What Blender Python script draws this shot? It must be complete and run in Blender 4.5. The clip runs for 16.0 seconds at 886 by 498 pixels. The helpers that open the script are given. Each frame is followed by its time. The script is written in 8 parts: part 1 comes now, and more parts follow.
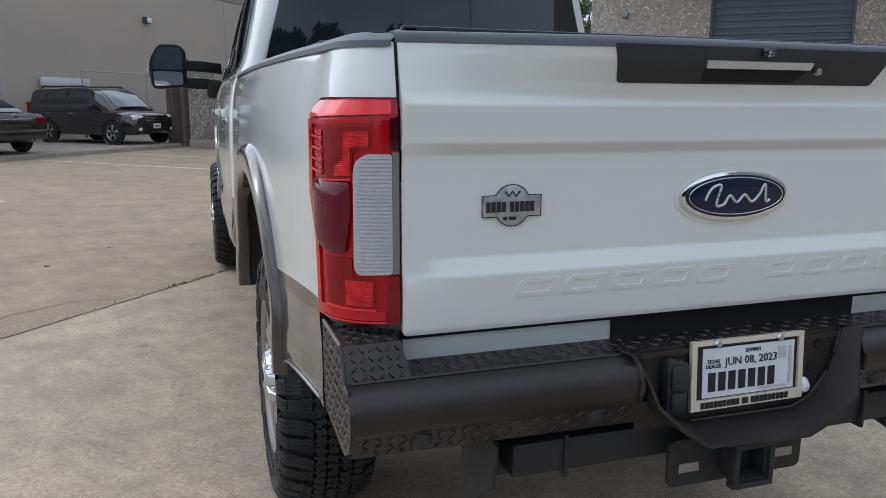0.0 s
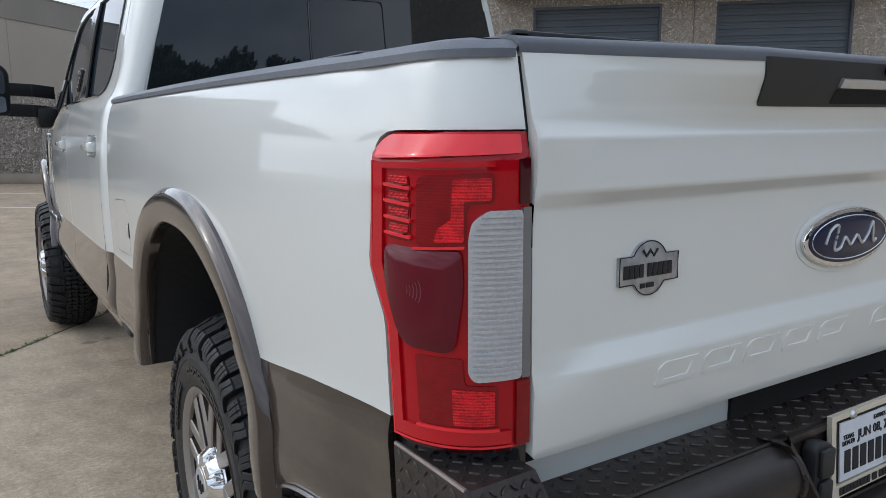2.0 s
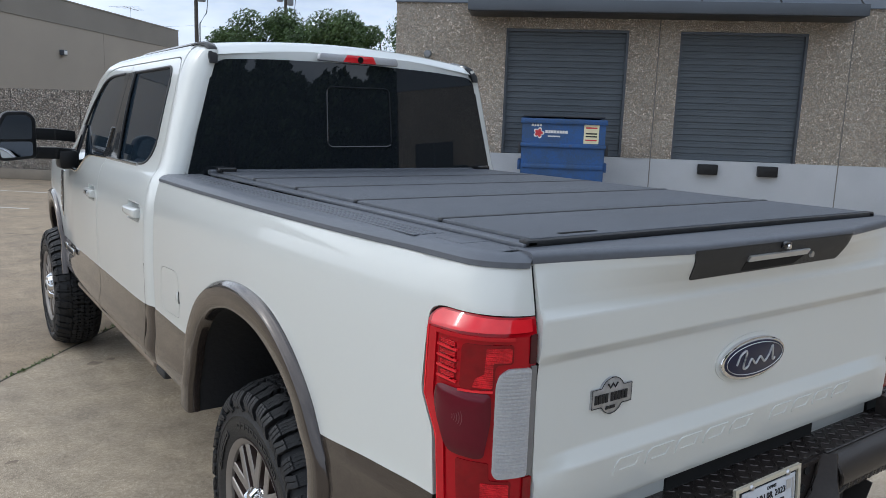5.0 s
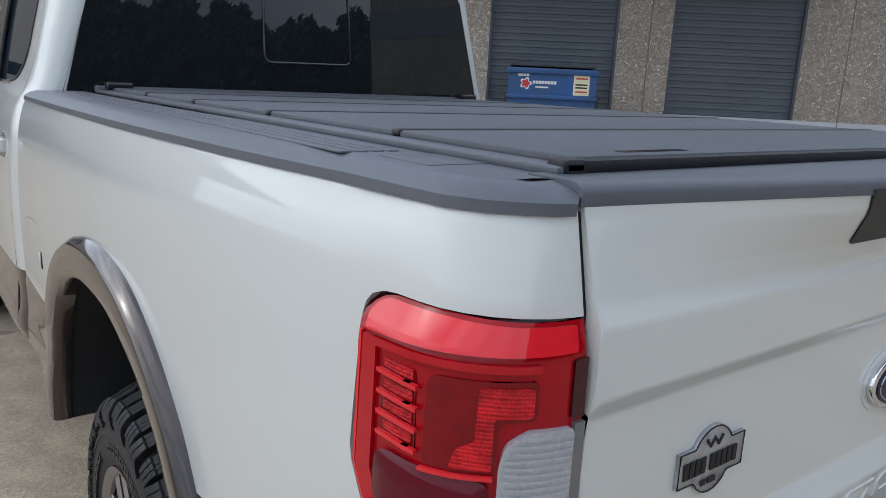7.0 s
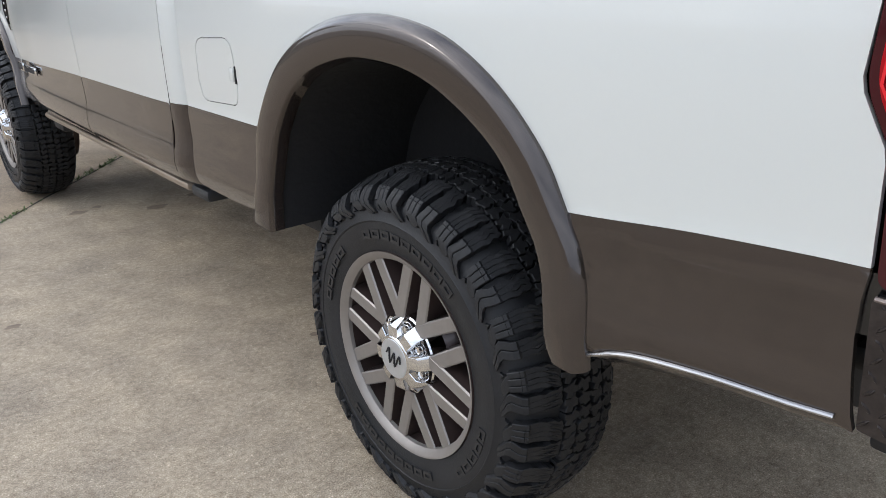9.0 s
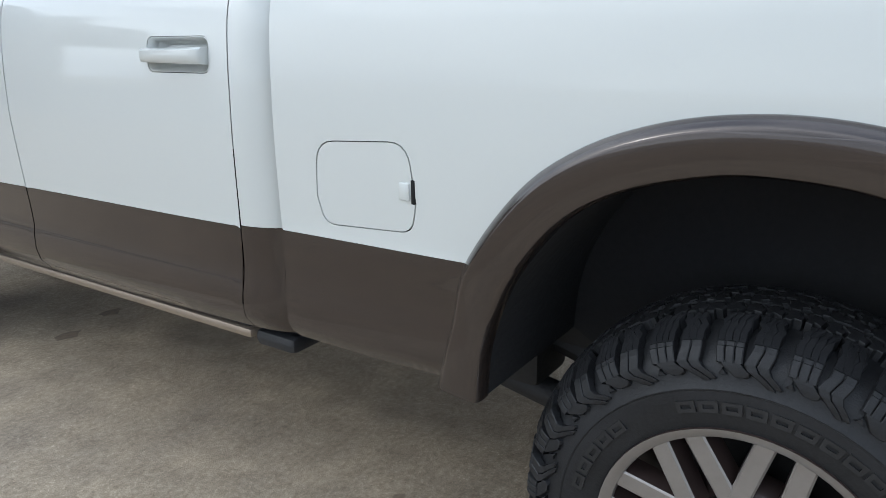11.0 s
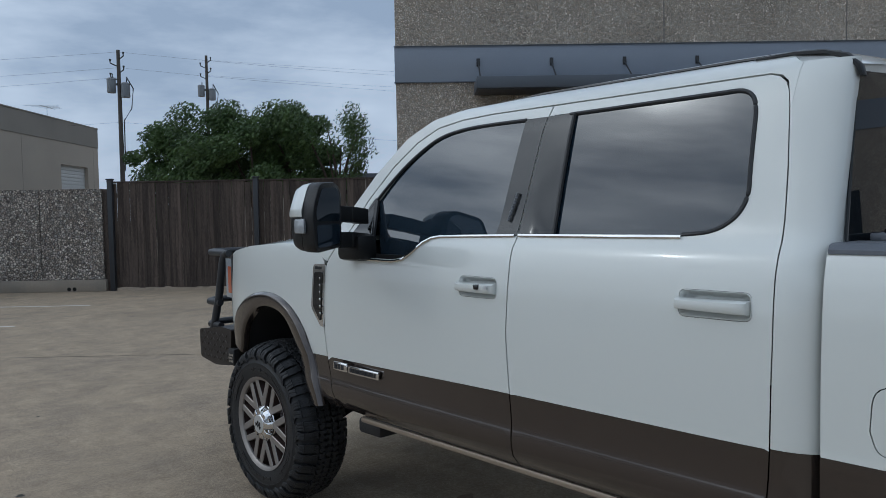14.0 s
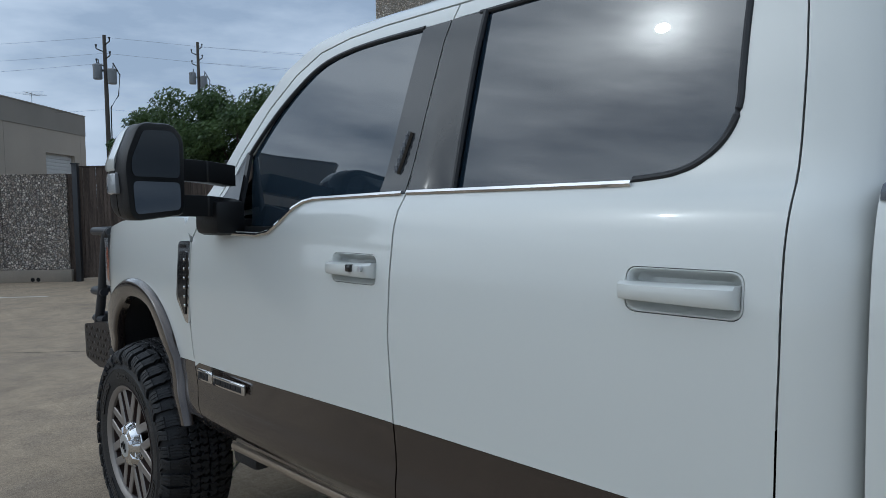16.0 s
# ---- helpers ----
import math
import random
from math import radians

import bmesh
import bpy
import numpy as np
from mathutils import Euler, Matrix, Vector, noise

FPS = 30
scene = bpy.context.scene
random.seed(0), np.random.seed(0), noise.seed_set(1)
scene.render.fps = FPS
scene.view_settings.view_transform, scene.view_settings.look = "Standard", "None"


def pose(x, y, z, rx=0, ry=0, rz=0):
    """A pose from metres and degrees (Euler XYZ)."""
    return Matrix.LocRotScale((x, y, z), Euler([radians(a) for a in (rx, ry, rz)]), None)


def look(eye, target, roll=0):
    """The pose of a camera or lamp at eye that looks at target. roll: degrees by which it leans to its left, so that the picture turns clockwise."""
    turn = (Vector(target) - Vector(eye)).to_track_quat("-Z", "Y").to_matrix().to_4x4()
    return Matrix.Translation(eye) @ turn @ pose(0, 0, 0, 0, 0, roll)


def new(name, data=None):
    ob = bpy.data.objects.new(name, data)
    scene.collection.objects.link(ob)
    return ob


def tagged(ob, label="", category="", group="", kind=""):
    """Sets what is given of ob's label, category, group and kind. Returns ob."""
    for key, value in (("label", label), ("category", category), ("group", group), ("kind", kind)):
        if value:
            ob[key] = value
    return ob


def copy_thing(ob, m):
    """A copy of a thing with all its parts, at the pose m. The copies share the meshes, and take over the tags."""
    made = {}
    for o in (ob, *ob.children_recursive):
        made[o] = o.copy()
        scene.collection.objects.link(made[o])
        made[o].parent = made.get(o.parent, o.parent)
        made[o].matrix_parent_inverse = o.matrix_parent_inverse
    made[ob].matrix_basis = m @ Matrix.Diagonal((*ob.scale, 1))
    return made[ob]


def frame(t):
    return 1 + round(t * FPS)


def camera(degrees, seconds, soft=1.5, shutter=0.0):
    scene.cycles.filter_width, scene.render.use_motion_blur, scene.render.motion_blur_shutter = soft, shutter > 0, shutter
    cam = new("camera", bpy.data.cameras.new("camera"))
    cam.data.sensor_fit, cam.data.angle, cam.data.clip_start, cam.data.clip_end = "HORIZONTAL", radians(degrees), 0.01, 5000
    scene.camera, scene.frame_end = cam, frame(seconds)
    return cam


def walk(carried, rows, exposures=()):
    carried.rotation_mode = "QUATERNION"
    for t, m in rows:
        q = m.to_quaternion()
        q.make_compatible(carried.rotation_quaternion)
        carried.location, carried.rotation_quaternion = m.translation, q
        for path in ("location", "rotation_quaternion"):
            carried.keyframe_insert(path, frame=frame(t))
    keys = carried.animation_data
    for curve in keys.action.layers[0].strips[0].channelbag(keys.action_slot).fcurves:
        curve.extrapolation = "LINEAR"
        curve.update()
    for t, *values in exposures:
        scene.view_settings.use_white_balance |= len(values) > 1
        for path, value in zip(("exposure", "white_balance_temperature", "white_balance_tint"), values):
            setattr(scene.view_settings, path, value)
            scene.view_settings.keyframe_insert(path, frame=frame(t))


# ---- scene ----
cam = camera(61.7, 16.0, soft=0.55)
PATH = [
    (0, (-1.154, -1.371, 1.406), (-0.533, 0.49, 1.018), 0.4),
    (0.5, (-1.107, -1.118, 1.364), (-0.323, 0.682, 0.981), -0.0),
    (1, (-1.088, -0.911, 1.344), (-0.148, 0.811, 0.957), -0.5),
    (1.5, (-1.222, -0.775, 1.354), (-0.153, 0.876, 0.988), -0.5),
    (2, (-1.42, -0.771, 1.42), (-0.36, 0.893, 1.092), -0.4),
    (2.5, (-1.665, -0.907, 1.497), (-0.641, 0.791, 1.231), -0.3),
    (3, (-1.874, -1.016, 1.537), (-0.819, 0.663, 1.276), -0.8),
    (3.5, (-2.028, -1.126, 1.606), (-0.919, 0.512, 1.308), -0.6),
    (4, (-2.024, -1.209, 1.703), (-0.895, 0.409, 1.377), 0.3),
    (4.5, (-1.926, -1.219, 1.772), (-0.792, 0.395, 1.443), 1.4),
    (4.7, (-1.88, -1.177, 1.793), (-0.741, 0.434, 1.465), 1.7),
    (6.8, (-1.262, -0.446, 1.669), (-0.102, 1.125, 1.235), 3.0),
    (7, (-1.304, -0.442, 1.627), (-0.129, 1.115, 1.185), 2.8),
    (7.4, (-1.46, -0.475, 1.516), (-0.293, 1.075, 1.034), 2.4),
    (7.5, (-1.506, -0.49, 1.491), (-0.354, 1.063, 0.98), 1.5),
    (8, (-1.713, -0.458, 1.361), (-0.574, 1.073, 0.763), 0.2),
    (8.2, (-1.756, -0.411, 1.329), (-0.621, 1.109, 0.698), 0.4),
    (10.3, (-2.082, 0.543, 1.414), (-0.66, 1.762, 0.713), -2.8),
    (10.5, (-2.101, 0.677, 1.383), (-0.603, 1.842, 0.751), -1.6),
    (11, (-2.156, 0.959, 1.403), (-0.577, 2.043, 0.827), -1.1),
    (11.5, (-2.279, 1.2, 1.455), (-0.674, 2.293, 0.978), -0.8),
    (12, (-2.514, 1.223, 1.514), (-0.921, 2.381, 1.166), -0.8),
    (12.5, (-2.693, 1.268, 1.601), (-1.133, 2.504, 1.401), -1.0),
    (13, (-2.894, 1.335, 1.654), (-1.399, 2.662, 1.585), -1.0),
    (13.5, (-3.072, 1.4, 1.675), (-1.657, 2.813, 1.632), -0.9),
    (14, (-3.097, 1.454, 1.64), (-1.734, 2.914, 1.542), -1.0),
    (14.5, (-2.968, 1.508, 1.554), (-1.631, 2.989, 1.425), -0.4),
    (15, (-2.742, 1.592, 1.558), (-1.401, 3.066, 1.396), -0.8),
    (15.5, (-2.49, 1.721, 1.513), (-1.126, 3.179, 1.386), -0.7),
    (16, (-2.204, 1.84, 1.514), (-0.846, 3.304, 1.394), -1.0),
]
walk(cam, [(t, look(eye, target, roll)) for t, eye, target, roll in PATH],
     exposures=[(0.0, -0.31, 5840, 10), (1.5, -0.37, 5880, 10), (2.0, -0.34, 5930, 10), (2.5, -0.44, 5950, 9), (3.0, -0.63, 5960, 9), (3.5, -0.62, 5950, 9), (4.5, -0.33, 5920, 9), (7.0, -0.36, 5900, 10), (7.5, -0.51, 6000, 11), (8.0, -0.29, 6080, 12), (10.5, 0.05, 5800, 8), (11.0, -0.18, 5740, 7), (12.0, -0.63, 5680, 6), (12.5, -0.76, 5640, 6), (13.0, -0.92, 5620, 6), (13.5, -1.03, 5600, 6), (14.0, -1.04, 5600, 6), (14.5, -0.92, 5580, 6), (16.0, -0.97, 5540, 5)])

# ---------------------------------------------------------------- daylight: thin bright overcast, hazy sun ahead on the driver's side
SUN = Vector((-0.672, 0.498, 0.563)).normalized()
SUN_EL, SUN_AZ = math.asin(SUN.z), math.atan2(SUN.x, SUN.y)
world = bpy.data.worlds.new("sky")
scene.world = world
world.use_nodes = True
wn, wl = world.node_tree.nodes, world.node_tree.links
wn.clear()
w_out, w_bg = wn.new("ShaderNodeOutputWorld"), wn.new("ShaderNodeBackground")
w_sky = wn.new("ShaderNodeTexSky")
w_sky.sky_type, w_sky.sun_disc = "NISHITA", False
w_sky.sun_elevation, w_sky.sun_rotation = SUN_EL, SUN_AZ
w_sky.dust_density, w_sky.air_density = 2.0, 1.2
w_co, w_map = wn.new("ShaderNodeTexCoord"), wn.new("ShaderNodeMapping")
w_map.inputs["Scale"].default_value = (1.0, 1.0, 3.4)
w_map.inputs["Location"].default_value = (0.35, 0.1, 0.0)
w_n1, w_r1 = wn.new("ShaderNodeTexNoise"), wn.new("ShaderNodeValToRGB")
w_n1.inputs["Scale"].default_value, w_n1.inputs["Detail"].default_value, w_n1.inputs["Roughness"].default_value = 2.0, 9.0, 0.56
w_r1.color_ramp.elements[0].position, w_r1.color_ramp.elements[0].color = 0.36, (3.3, 3.8, 4.6, 1)
w_r1.color_ramp.elements[1].position, w_r1.color_ramp.elements[1].color = 0.62, (6.9, 7.2, 7.7, 1)
w_mix = wn.new("ShaderNodeMix")
w_mix.data_type = "RGBA"
w_mix.inputs["Factor"].default_value = 0.93
wl.new(w_co.outputs["Generated"], w_map.inputs["Vector"])
wl.new(w_map.outputs["Vector"], w_n1.inputs["Vector"])
wl.new(w_n1.outputs["Fac"], w_r1.inputs["Fac"])
wl.new(w_sky.outputs["Color"], w_mix.inputs["A"])
wl.new(w_r1.outputs["Color"], w_mix.inputs["B"])
# bright aureole of the veiled sun
w_nrm, w_dot, w_max = wn.new("ShaderNodeVectorMath"), wn.new("ShaderNodeVectorMath"), wn.new("ShaderNodeMath")
w_nrm.operation, w_dot.operation, w_max.operation = "NORMALIZE", "DOT_PRODUCT", "MAXIMUM"
w_dot.inputs[1].default_value, w_max.inputs[1].default_value = SUN, 0.0
wl.new(w_co.outputs["Generated"], w_nrm.inputs[0])
wl.new(w_nrm.outputs["Vector"], w_dot.inputs[0])
wl.new(w_dot.outputs["Value"], w_max.inputs[0])
w_sum = w_mix.outputs["Result"]
w_veil = wn.new("ShaderNodeMapRange")
w_veil.inputs["From Min"].default_value, w_veil.inputs["From Max"].default_value = 0.36, 0.62
w_veil.inputs["To Min"].default_value, w_veil.inputs["To Max"].default_value = 0.25, 1.5
wl.new(w_n1.outputs["Fac"], w_veil.inputs["Value"])
for w_pow, w_gain in ((2.5, 3.0), (14.0, 5.0), (160.0, 11.0), (1100.0, 42.0)):
    w_p, w_add = wn.new("ShaderNodeMath"), wn.new("ShaderNodeMix")
    w_p.operation, w_p.inputs[1].default_value = "POWER", w_pow
    wl.new(w_max.outputs[0], w_p.inputs[0])
    w_add.data_type, w_add.blend_type, w_add.clamp_factor = "RGBA", "ADD", False
    w_add.inputs["B"].default_value = (w_gain, w_gain * 0.95, w_gain * 0.86, 1)
    w_cut = wn.new("ShaderNodeMath")
    w_cut.operation = "MULTIPLY"
    wl.new(w_p.outputs[0], w_cut.inputs[0])
    wl.new(w_veil.outputs["Result"], w_cut.inputs[1])
    wl.new(w_cut.outputs[0], w_add.inputs["Factor"])
    wl.new(w_sum, w_add.inputs["A"])
    w_sum = w_add.outputs["Result"]
# the cloud layer is thinnest and brightest overhead
w_sep, w_up, w_over = wn.new("ShaderNodeSeparateXYZ"), wn.new("ShaderNodeMapRange"), wn.new("ShaderNodeMix")
w_up.interpolation_type = "SMOOTHSTEP"
w_up.inputs["From Min"].default_value, w_up.inputs["From Max"].default_value = 0.38, 0.95
w_up.inputs["To Min"].default_value, w_up.inputs["To Max"].default_value = 1.38, 1.7
w_over.data_type, w_over.blend_type = "RGBA", "MULTIPLY"
w_over.inputs["Factor"].default_value = 1.0
wl.new(w_nrm.outputs["Vector"], w_sep.inputs["Vector"])
wl.new(w_sep.outputs["Z"], w_up.inputs["Value"])
wl.new(w_sum, w_over.inputs["A"])
wl.new(w_up.outputs["Result"], w_over.inputs["B"])
wl.new(w_over.outputs["Result"], w_bg.inputs["Color"])
w_bg.inputs["Strength"].default_value = 0.15
wl.new(w_bg.outputs["Background"], w_out.inputs["Surface"])
sun_data = bpy.data.lights.new("sun", "SUN")
sun_data.energy, sun_data.angle, sun_data.color = 0.10, radians(1.0), (1.0, 0.94, 0.86)
sun = new("sun", sun_data)
sun.matrix_world = look(SUN * 60, (0, 0, 0))

# ---------------------------------------------------------------- materials
def material(name, base, rough=0.6, metal=0.0, tint=None, scale=6.0, fine=60.0, amount=0.5, bump=0.0, bump_scale=80.0,
             coat=0.0, flakes=0.0, specular=0.5, stretch=(1, 1, 1), per_object=0.0, stain=None, stain_scale=0.7, stain_at=(0.5, 0.68), transmission=0.0, ior=1.45):
    """A surface with two scales of colour variation, roughness wear and fine relief, in world metres."""
    m = bpy.data.materials.new(name)
    m.use_nodes = True
    n, l = m.node_tree.nodes, m.node_tree.links
    b = n["Principled BSDF"]
    b.inputs["Roughness"].default_value, b.inputs["Metallic"].default_value = rough, metal
    b.inputs["Specular IOR Level"].default_value, b.inputs["IOR"].default_value = specular, ior
    b.inputs["Coat Weight"].default_value, b.inputs["Coat Roughness"].default_value = coat, 0.04
    b.inputs["Transmission Weight"].default_value = transmission
    geo, mp = n.new("ShaderNodeNewGeometry"), n.new("ShaderNodeMapping")
    mp.inputs["Scale"].default_value = stretch
    l.new(geo.outputs["Position"], mp.inputs["Vector"])
    tint = tint or [c * 0.8 for c in base]
    big, small = n.new("ShaderNodeTexNoise"), n.new("ShaderNodeTexNoise")
    for tex, s, d in ((big, scale, 5.0), (small, fine, 4.0)):
        tex.inputs["Scale"].default_value, tex.inputs["Detail"].default_value = s, d
        l.new(mp.outputs["Vector"], tex.inputs["Vector"])
    mixf = n.new("ShaderNodeMath")
    mixf.operation, mixf.inputs[1].default_value = "MULTIPLY_ADD", 0.5
    half = n.new("ShaderNodeMath")
    half.operation, half.inputs[1].default_value = "MULTIPLY", 0.5
    l.new(small.outputs["Fac"], half.inputs[0])
    l.new(big.outputs["Fac"], mixf.inputs[0])
    l.new(half.outputs[0], mixf.inputs[2])
    ramp = n.new("ShaderNodeValToRGB")
    ramp.color_ramp.elements[0].position, ramp.color_ramp.elements[1].position = 0.5 - 0.2 / max(amount, 0.05) * 0.5, 0.5 + 0.2 / max(amount, 0.05) * 0.5
    ramp.color_ramp.elements[0].position = max(0.0, ramp.color_ramp.elements[0].position)
    ramp.color_ramp.elements[1].position = min(1.0, ramp.color_ramp.elements[1].position)
    ramp.color_ramp.elements[0].color, ramp.color_ramp.elements[1].color = (*tint, 1), (*base, 1)
    l.new(mixf.outputs[0], ramp.inputs["Fac"])
    colour = ramp.outputs["Color"]
    if stain:
        st, sr, sm = n.new("ShaderNodeTexNoise"), n.new("ShaderNodeValToRGB"), n.new("ShaderNodeMix")
        st.inputs["Scale"].default_value, st.inputs["Detail"].default_value, st.inputs["Roughness"].default_value = stain_scale, 6.0, 0.6
        l.new(mp.outputs["Vector"], st.inputs["Vector"])
        sr.color_ramp.elements[0].position, sr.color_ramp.elements[1].position = stain_at
        l.new(st.outputs["Fac"], sr.inputs["Fac"])
        sm.data_type = "RGBA"
        l.new(sr.outputs["Color"], sm.inputs["Factor"])
        l.new(colour, sm.inputs["A"])
        sm.inputs["B"].default_value = (*stain, 1)
        colour = sm.outputs["Result"]
    if per_object:
        oi, hsv, mr = n.new("ShaderNodeObjectInfo"), n.new("ShaderNodeHueSaturation"), n.new("ShaderNodeMapRange")
        mr.inputs["To Min"].default_value, mr.inputs["To Max"].default_value = 1 - per_object, 1 + per_object
        l.new(oi.outputs["Random"], mr.inputs["Value"])
        l.new(mr.outputs["Result"], hsv.inputs["Value"])
        l.new(colour, hsv.inputs["Color"])
        colour = hsv.outputs["Color"]
    l.new(colour, b.inputs["Base Color"])
    if rough > 0.12:
        rr = n.new("ShaderNodeMapRange")
        rr.inputs["To Min"].default_value, rr.inputs["To Max"].default_value = rough * 0.85, min(1.0, rough * 1.15)
        l.new(big.outputs["Fac"], rr.inputs["Value"])
        l.new(rr.outputs["Result"], b.inputs["Roughness"])
    if bump:
        bt, bn = n.new("ShaderNodeTexNoise"), n.new("ShaderNodeBump")
        bt.inputs["Scale"].default_value, bt.inputs["Detail"].default_value = bump_scale, 5.0
        l.new(mp.outputs["Vector"], bt.inputs["Vector"])
        bn.inputs["Strength"].default_value, bn.inputs["Distance"].default_value = min(1.0, bump), 0.01
        l.new(bt.outputs["Fac"], bn.inputs["Height"])
        l.new(bn.outputs["Normal"], b.inputs["Normal"])
    if flakes:
        ft, fb = n.new("ShaderNodeTexVoronoi"), n.new("ShaderNodeBump")
        ft.inputs["Scale"].default_value = 900.0
        l.new(geo.outputs["Position"], ft.inputs["Vector"])
        fb.inputs["Strength"].default_value, fb.inputs["Distance"].default_value = flakes, 0.0004
        l.new(ft.outputs["Color"], fb.inputs["Height"])
        l.new(fb.outputs["Normal"], b.inputs["Normal"])
    return m


def pebble_material(name, stone_a, stone_b, gap, scale, depth=0.012):
    """Exposed-aggregate concrete: pebbles of mixed tone set in mortar."""
    m = bpy.data.materials.new(name)
    m.use_nodes = True
    n, l = m.node_tree.nodes, m.node_tree.links
    b = n["Principled BSDF"]
    b.inputs["Roughness"].default_value = 0.85
    geo, vo, ve = n.new("ShaderNodeNewGeometry"), n.new("ShaderNodeTexVoronoi"), n.new("ShaderNodeTexVoronoi")
    warp, add = n.new("ShaderNodeTexNoise"), n.new("ShaderNodeMixRGB")
    warp.inputs["Scale"].default_value = scale * 0.7
    add.blend_type, add.inputs["Fac"].default_value = "LINEAR_LIGHT", 0.4 / scale
    l.new(geo.outputs["Position"], warp.inputs["Vector"])
    l.new(geo.outputs["Position"], add.inputs["Color1"])
    l.new(warp.outputs["Color"], add.inputs["Color2"])
    ve.feature = "DISTANCE_TO_EDGE"
    for v in (vo, ve):
        v.inputs["Scale"].default_value = scale
        l.new(add.outputs["Color"], v.inputs["Vector"])
    sep, ramp = n.new("ShaderNodeSeparateColor"), n.new("ShaderNodeValToRGB")
    l.new(vo.outputs["Color"], sep.inputs["Color"])
    l.new(sep.outputs["Red"], ramp.inputs["Fac"])
    ramp.color_ramp.elements[0].color, ramp.color_ramp.elements[1].color = (*stone_a, 1), (*stone_b, 1)
    for at, k, warm in ((0.22, 0.22, 1.10), (0.5, 0.30, 0.96), (0.78, 0.62, 1.06)):
        e = ramp.color_ramp.elements.new(at)
        c = [p + (q - p) * k for p, q in zip(stone_a, stone_b)]
        e.color = (c[0] * warm, c[1], c[2] / warm, 1)
    edge = n.new("ShaderNodeValToRGB")
    edge.color_ramp.elements[0].position, edge.color_ramp.elements[1].position = 0.02, 0.20
    l.new(ve.outputs["Distance"], edge.inputs["Fac"])
    mix = n.new("ShaderNodeMix")
    mix.data_type = "RGBA"
    mix.inputs["A"].default_value = (*gap, 1)
    l.new(edge.outputs["Color"], mix.inputs["Factor"])
    l.new(ramp.outputs["Color"], mix.inputs["B"])
    big, mul, br = n.new("ShaderNodeTexNoise"), n.new("ShaderNodeMixRGB"), n.new("ShaderNodeValToRGB")
    big.inputs["Scale"].default_value, big.inputs["Detail"].default_value = 0.6, 5.0
    br.color_ramp.elements[0].position, br.color_ramp.elements[0].color = 0.3, (0.78, 0.78, 0.78, 1)
    br.color_ramp.elements[1].position = 0.7
    l.new(geo.outputs["Position"], big.inputs["Vector"])
    l.new(big.outputs["Fac"], br.inputs["Fac"])
    mul.blend_type, mul.inputs["Fac"].default_value = "MULTIPLY", 1.0
    l.new(mix.outputs["Result"], mul.inputs["Color1"])
    l.new(br.outputs["Color"], mul.inputs["Color2"])
    l.new(mul.outputs["Color"], b.inputs["Base Color"])
    bump = n.new("ShaderNodeBump")
    bump.inputs["Strength"].default_value, bump.inputs["Distance"].default_value = 1.0, depth
    l.new(edge.outputs["Color"], bump.inputs["Height"])
    l.new(bump.outputs["Normal"], b.inputs["Normal"])
    return m


def dark_glass(name, base, rough=0.015, ior=1.5):
    """Deeply tinted glazing: nearly opaque, mirror-smooth."""
    m = material(name, base, rough=rough, amount=0.1, ior=ior, specular=0.5)
    return m


